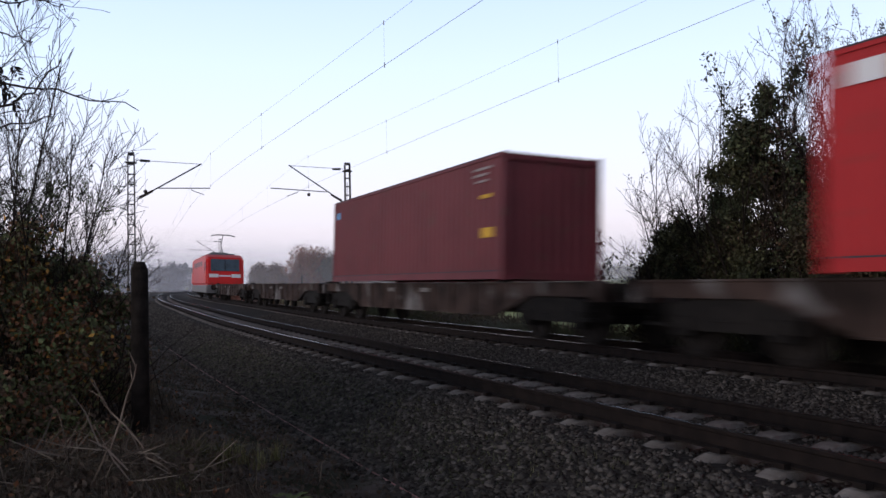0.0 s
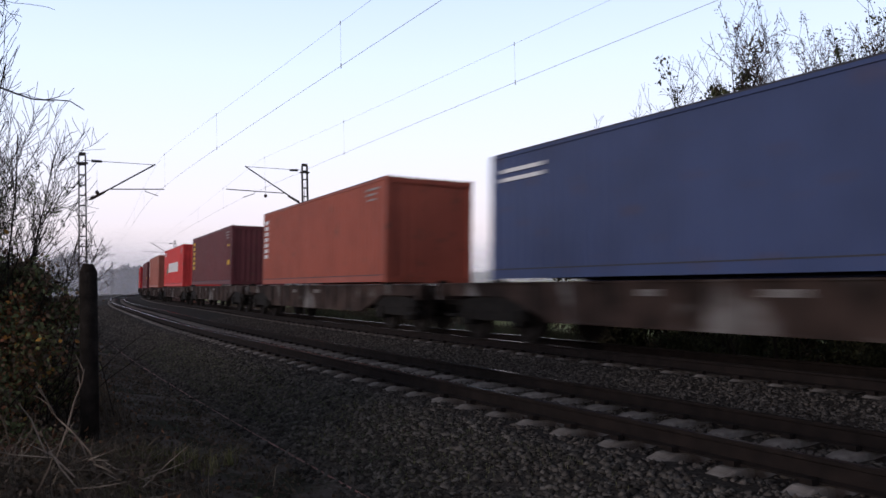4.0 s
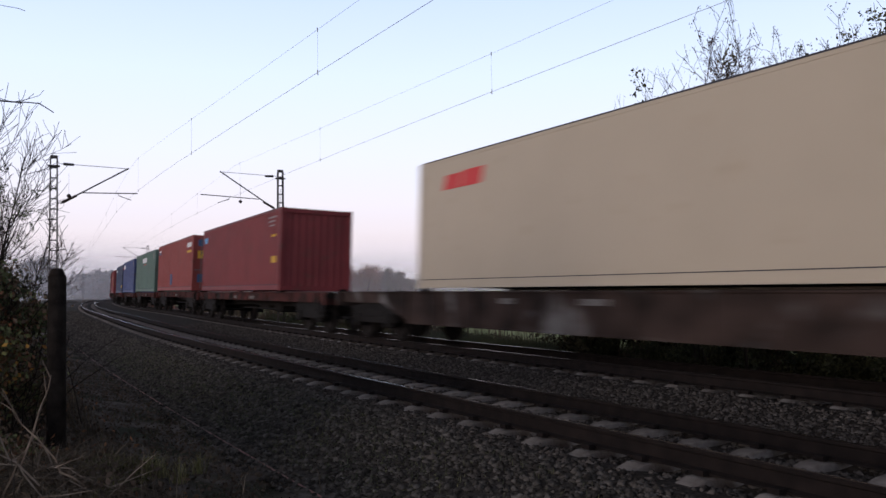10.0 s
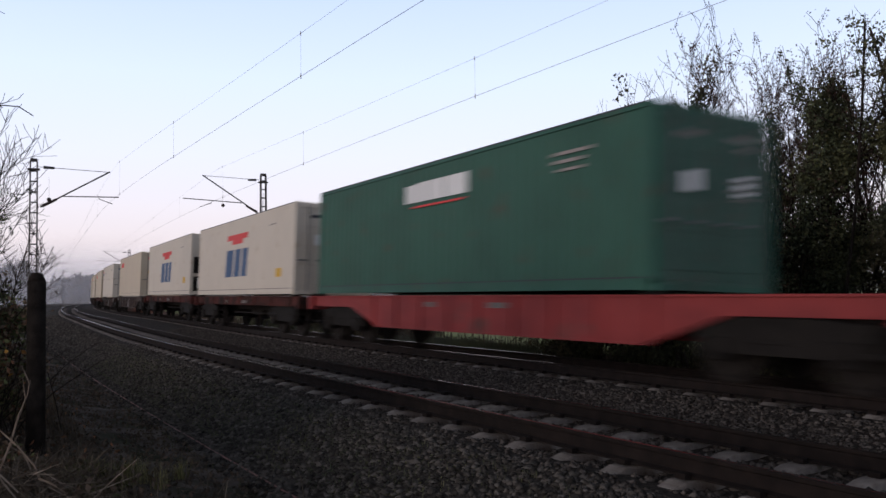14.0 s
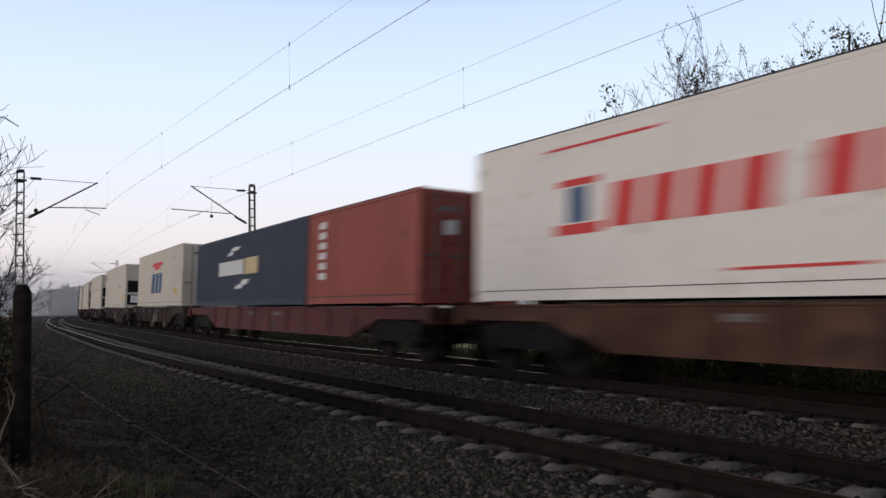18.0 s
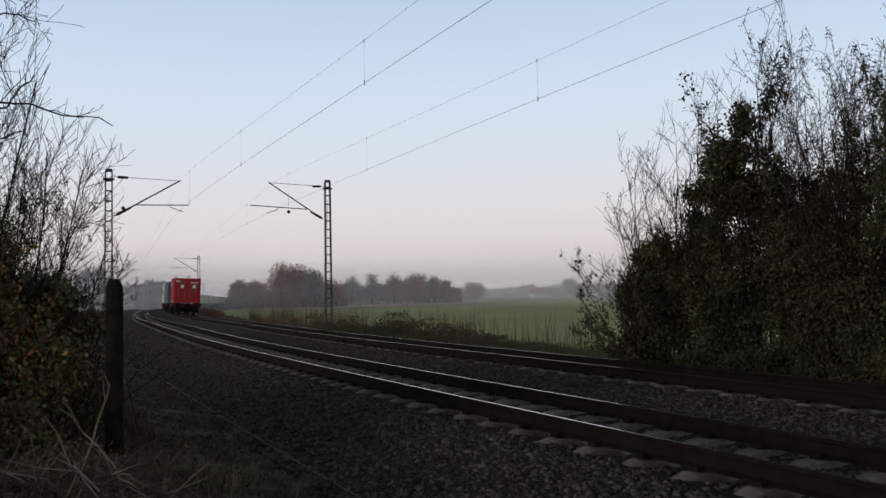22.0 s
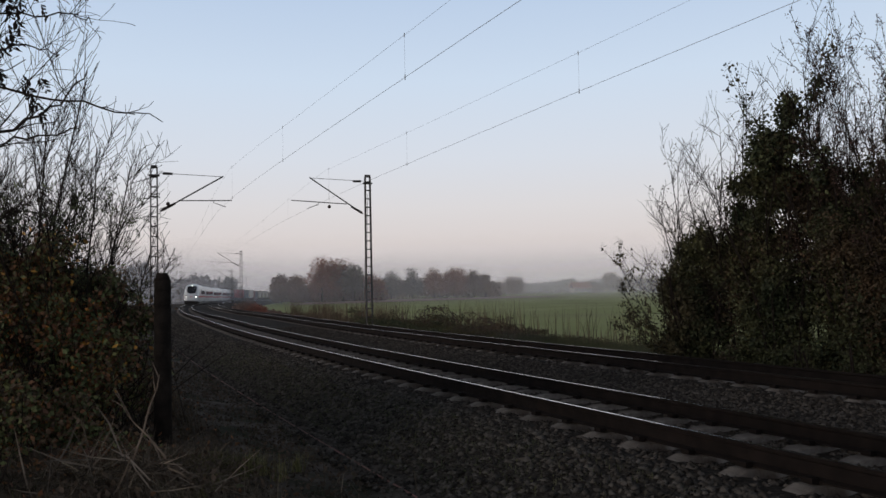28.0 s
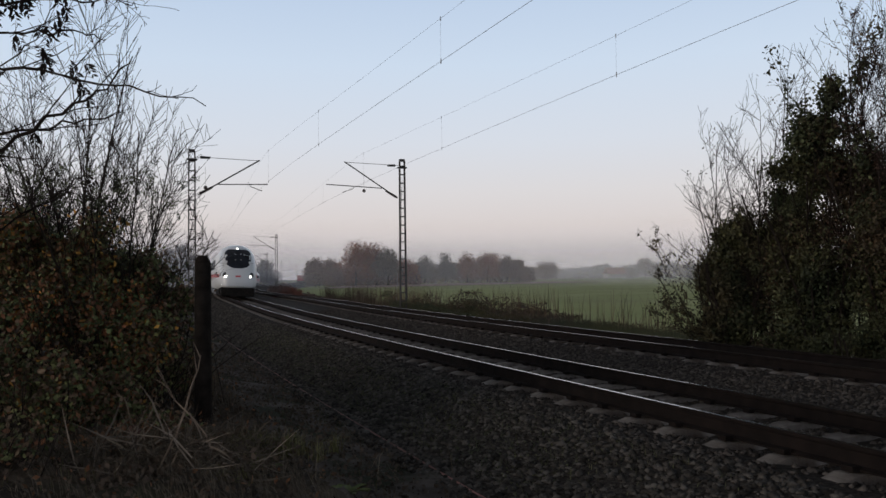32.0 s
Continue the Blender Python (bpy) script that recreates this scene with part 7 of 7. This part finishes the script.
def farmhouse():
    t = thing("farmhouse", Matrix.Translation((70, 598, -1.8)) @ pose(0, 0, 0, 0, 0, 20), label="small farmhouse with a red tiled roof in the mist", category="house")
    part("wall", boxes((-7, 7, -4, 4, 0, 3.0)), mat("pale_render", (0.35, 0.32, 0.29), 0.9, color2=(0.42, 0.39, 0.36), scale=0.6), t)
    o = [(-4.6, 2.9), (0, 7.2), (4.6, 2.9), (4.4, 2.7), (0, 6.9), (-4.4, 2.7)]
    part("roof", prism(o, -7.5, 7.5), mat("red_roof_tiles", (0.26, 0.055, 0.035), 0.85, color2=(0.34, 0.085, 0.05), scale=0.9), t, m=pose(0, 0, 0, 0, 0, 90))
    part("chimney", boxes((1.5, 2.2, -0.4, 0.4, 6.2, 8.0)), M_BARK, t)
    for x in (-4.5, -1.5, 1.5, 4.5):
        part("window", boxes((x - 0.5, x + 0.5, -4.06, -3.98, 1.0, 2.2)), M_GLASS, t)


farmhouse()
# ploughed strip before the trees
P = [spread(np.array(float(a)), float(b), -0.85) for a, b in ((200, 18), (330, 26), (420, 130), (300, 130))]
tagged(raw("ploughed_strip", [Vector(p) for p in P], [(0, 1, 2, 3)], mat("stubble_earth", (0.40, 0.29, 0.25), 1.0, color2=(0.48, 0.37, 0.31), scale=0.3)), "pale brown strip of ploughed earth by the trees", "field", kind="structure")


def haze_material(alpha, k, soft_end=False):
    """Distance haze as a translucent sheet: mostly clear, uneven in density, thinning out upwards."""
    m = bpy.data.materials.new("haze_film")
    m.use_nodes = True
    n, l = m.node_tree.nodes, m.node_tree.links
    n.clear()
    out, mix, tr, di = n.new("ShaderNodeOutputMaterial"), n.new("ShaderNodeMixShader"), n.new("ShaderNodeBsdfTransparent"), n.new("ShaderNodeBsdfDiffuse")
    tl, half = n.new("ShaderNodeBsdfTranslucent"), n.new("ShaderNodeMixShader")
    di.inputs[0].default_value = tl.inputs[0].default_value = (0.93, 0.92, 0.97, 1)
    half.inputs[0].default_value = 0.25
    l.new(di.outputs[0], half.inputs[1])
    l.new(tl.outputs[0], half.inputs[2])
    co, sep, ramp, no, mul = n.new("ShaderNodeTexCoord"), n.new("ShaderNodeSeparateXYZ"), n.new("ShaderNodeValToRGB"), n.new("ShaderNodeTexNoise"), n.new("ShaderNodeMath")
    no.inputs["Scale"].default_value, no.inputs["Detail"].default_value = 0.012, 3.0
    l.new(co.outputs["Object"], no.inputs["Vector"])
    l.new(co.outputs["Generated"], sep.inputs[0])
    l.new(sep.outputs["Z"], ramp.inputs[0])
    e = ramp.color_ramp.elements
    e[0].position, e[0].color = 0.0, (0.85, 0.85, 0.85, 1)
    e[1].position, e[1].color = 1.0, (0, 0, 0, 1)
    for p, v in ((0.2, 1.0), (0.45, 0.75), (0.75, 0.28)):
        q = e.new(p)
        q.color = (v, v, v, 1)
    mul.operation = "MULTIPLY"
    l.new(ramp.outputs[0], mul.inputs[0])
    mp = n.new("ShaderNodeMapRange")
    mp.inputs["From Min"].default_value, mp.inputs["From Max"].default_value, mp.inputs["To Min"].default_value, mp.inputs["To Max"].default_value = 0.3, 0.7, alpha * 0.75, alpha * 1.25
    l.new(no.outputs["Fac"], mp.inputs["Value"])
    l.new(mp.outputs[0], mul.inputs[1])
    if soft_end:
        fade, last = n.new("ShaderNodeMapRange"), n.new("ShaderNodeMath")
        fade.interpolation_type = "SMOOTHSTEP"
        fade.inputs["From Min"].default_value, fade.inputs["From Max"].default_value, fade.inputs["To Min"].default_value, fade.inputs["To Max"].default_value = 0.80, 1.0, 1.0, 0.0
        last.operation = "MULTIPLY"
        l.new(sep.outputs["X"], fade.inputs["Value"])
        l.new(mul.outputs[0], last.inputs[0])
        l.new(fade.outputs[0], last.inputs[1])
        l.new(last.outputs[0], mix.inputs[0])
    else:
        l.new(mul.outputs[0], mix.inputs[0])
    l.new(tr.outputs[0], mix.inputs[1])
    l.new(half.outputs[0], mix.inputs[2])
    l.new(mix.outputs[0], out.inputs[0])
    return m


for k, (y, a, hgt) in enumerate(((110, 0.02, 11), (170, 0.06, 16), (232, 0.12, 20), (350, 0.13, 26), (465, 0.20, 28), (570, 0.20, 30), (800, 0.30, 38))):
    # slightly bowed translucent sheets across the fields that stand in for distance haze
    V, F = [], []
    for i in range(13):
        x = (i - 6) / 6 * (500 + y * 2.2)
        for z in (0.0, hgt):
            V.append((x, y - abs(x) * 0.10, -2.2 + z))
    for i in range(12):
        F.append((2 * i, 2 * i + 2, 2 * i + 3, 2 * i + 1))
    mb = raw("haze_sheet", V, F, haze_material(a, k))
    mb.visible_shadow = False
    tagged(mb, "pale translucent sheet standing in for distance haze over the fields", "mist", kind="stuff")


def haze_panel(x0, x1, y0, y1, high, alpha, k):
    """A denser flat haze sheet, added to pale the distance along the line."""
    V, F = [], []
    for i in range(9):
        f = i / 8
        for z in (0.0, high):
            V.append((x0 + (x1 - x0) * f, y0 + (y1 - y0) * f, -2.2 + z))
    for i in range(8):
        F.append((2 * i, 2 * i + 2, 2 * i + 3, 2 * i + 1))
    mb = raw("haze_sheet", V, F, haze_material(alpha, k, True))
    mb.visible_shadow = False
    tagged(mb, "denser flat haze sheet added to pale the distance beside the line", "mist", kind="stuff")


# two flat sheets added to veil the dark trees left of the line
haze_panel(-360, -44, 130, 212, 19, 0.32, 8)
haze_panel(-360, -40, 155, 228, 19, 0.32, 9)


# ---- what moves ----
NOSE = [(0.0, 828.0), (32.0, 60.0)]


def motions():
    for ob, c, z in TRAIN:
        rows = []
        for k in range(0, 33):
            s = c + SPEED * k
            rows.append((float(k), on_line(s, DB, ZB, LEAN) @ pose(0, 0, z)))
        walk(ob, rows)
    ts = [k * 1.0 for k in range(33)]
    for ob, back in EXPRESS:
        rows = []
        for t in ts:
            s = float(np.interp(t, [n[0] for n in NOSE], [n[1] for n in NOSE])) + back
            rows.append((t, on_line(s, 0.0, 0.0, LEAN) @ pose(0, 0, 0, 0, 0, 180)))
        walk(ob, rows)


motions()
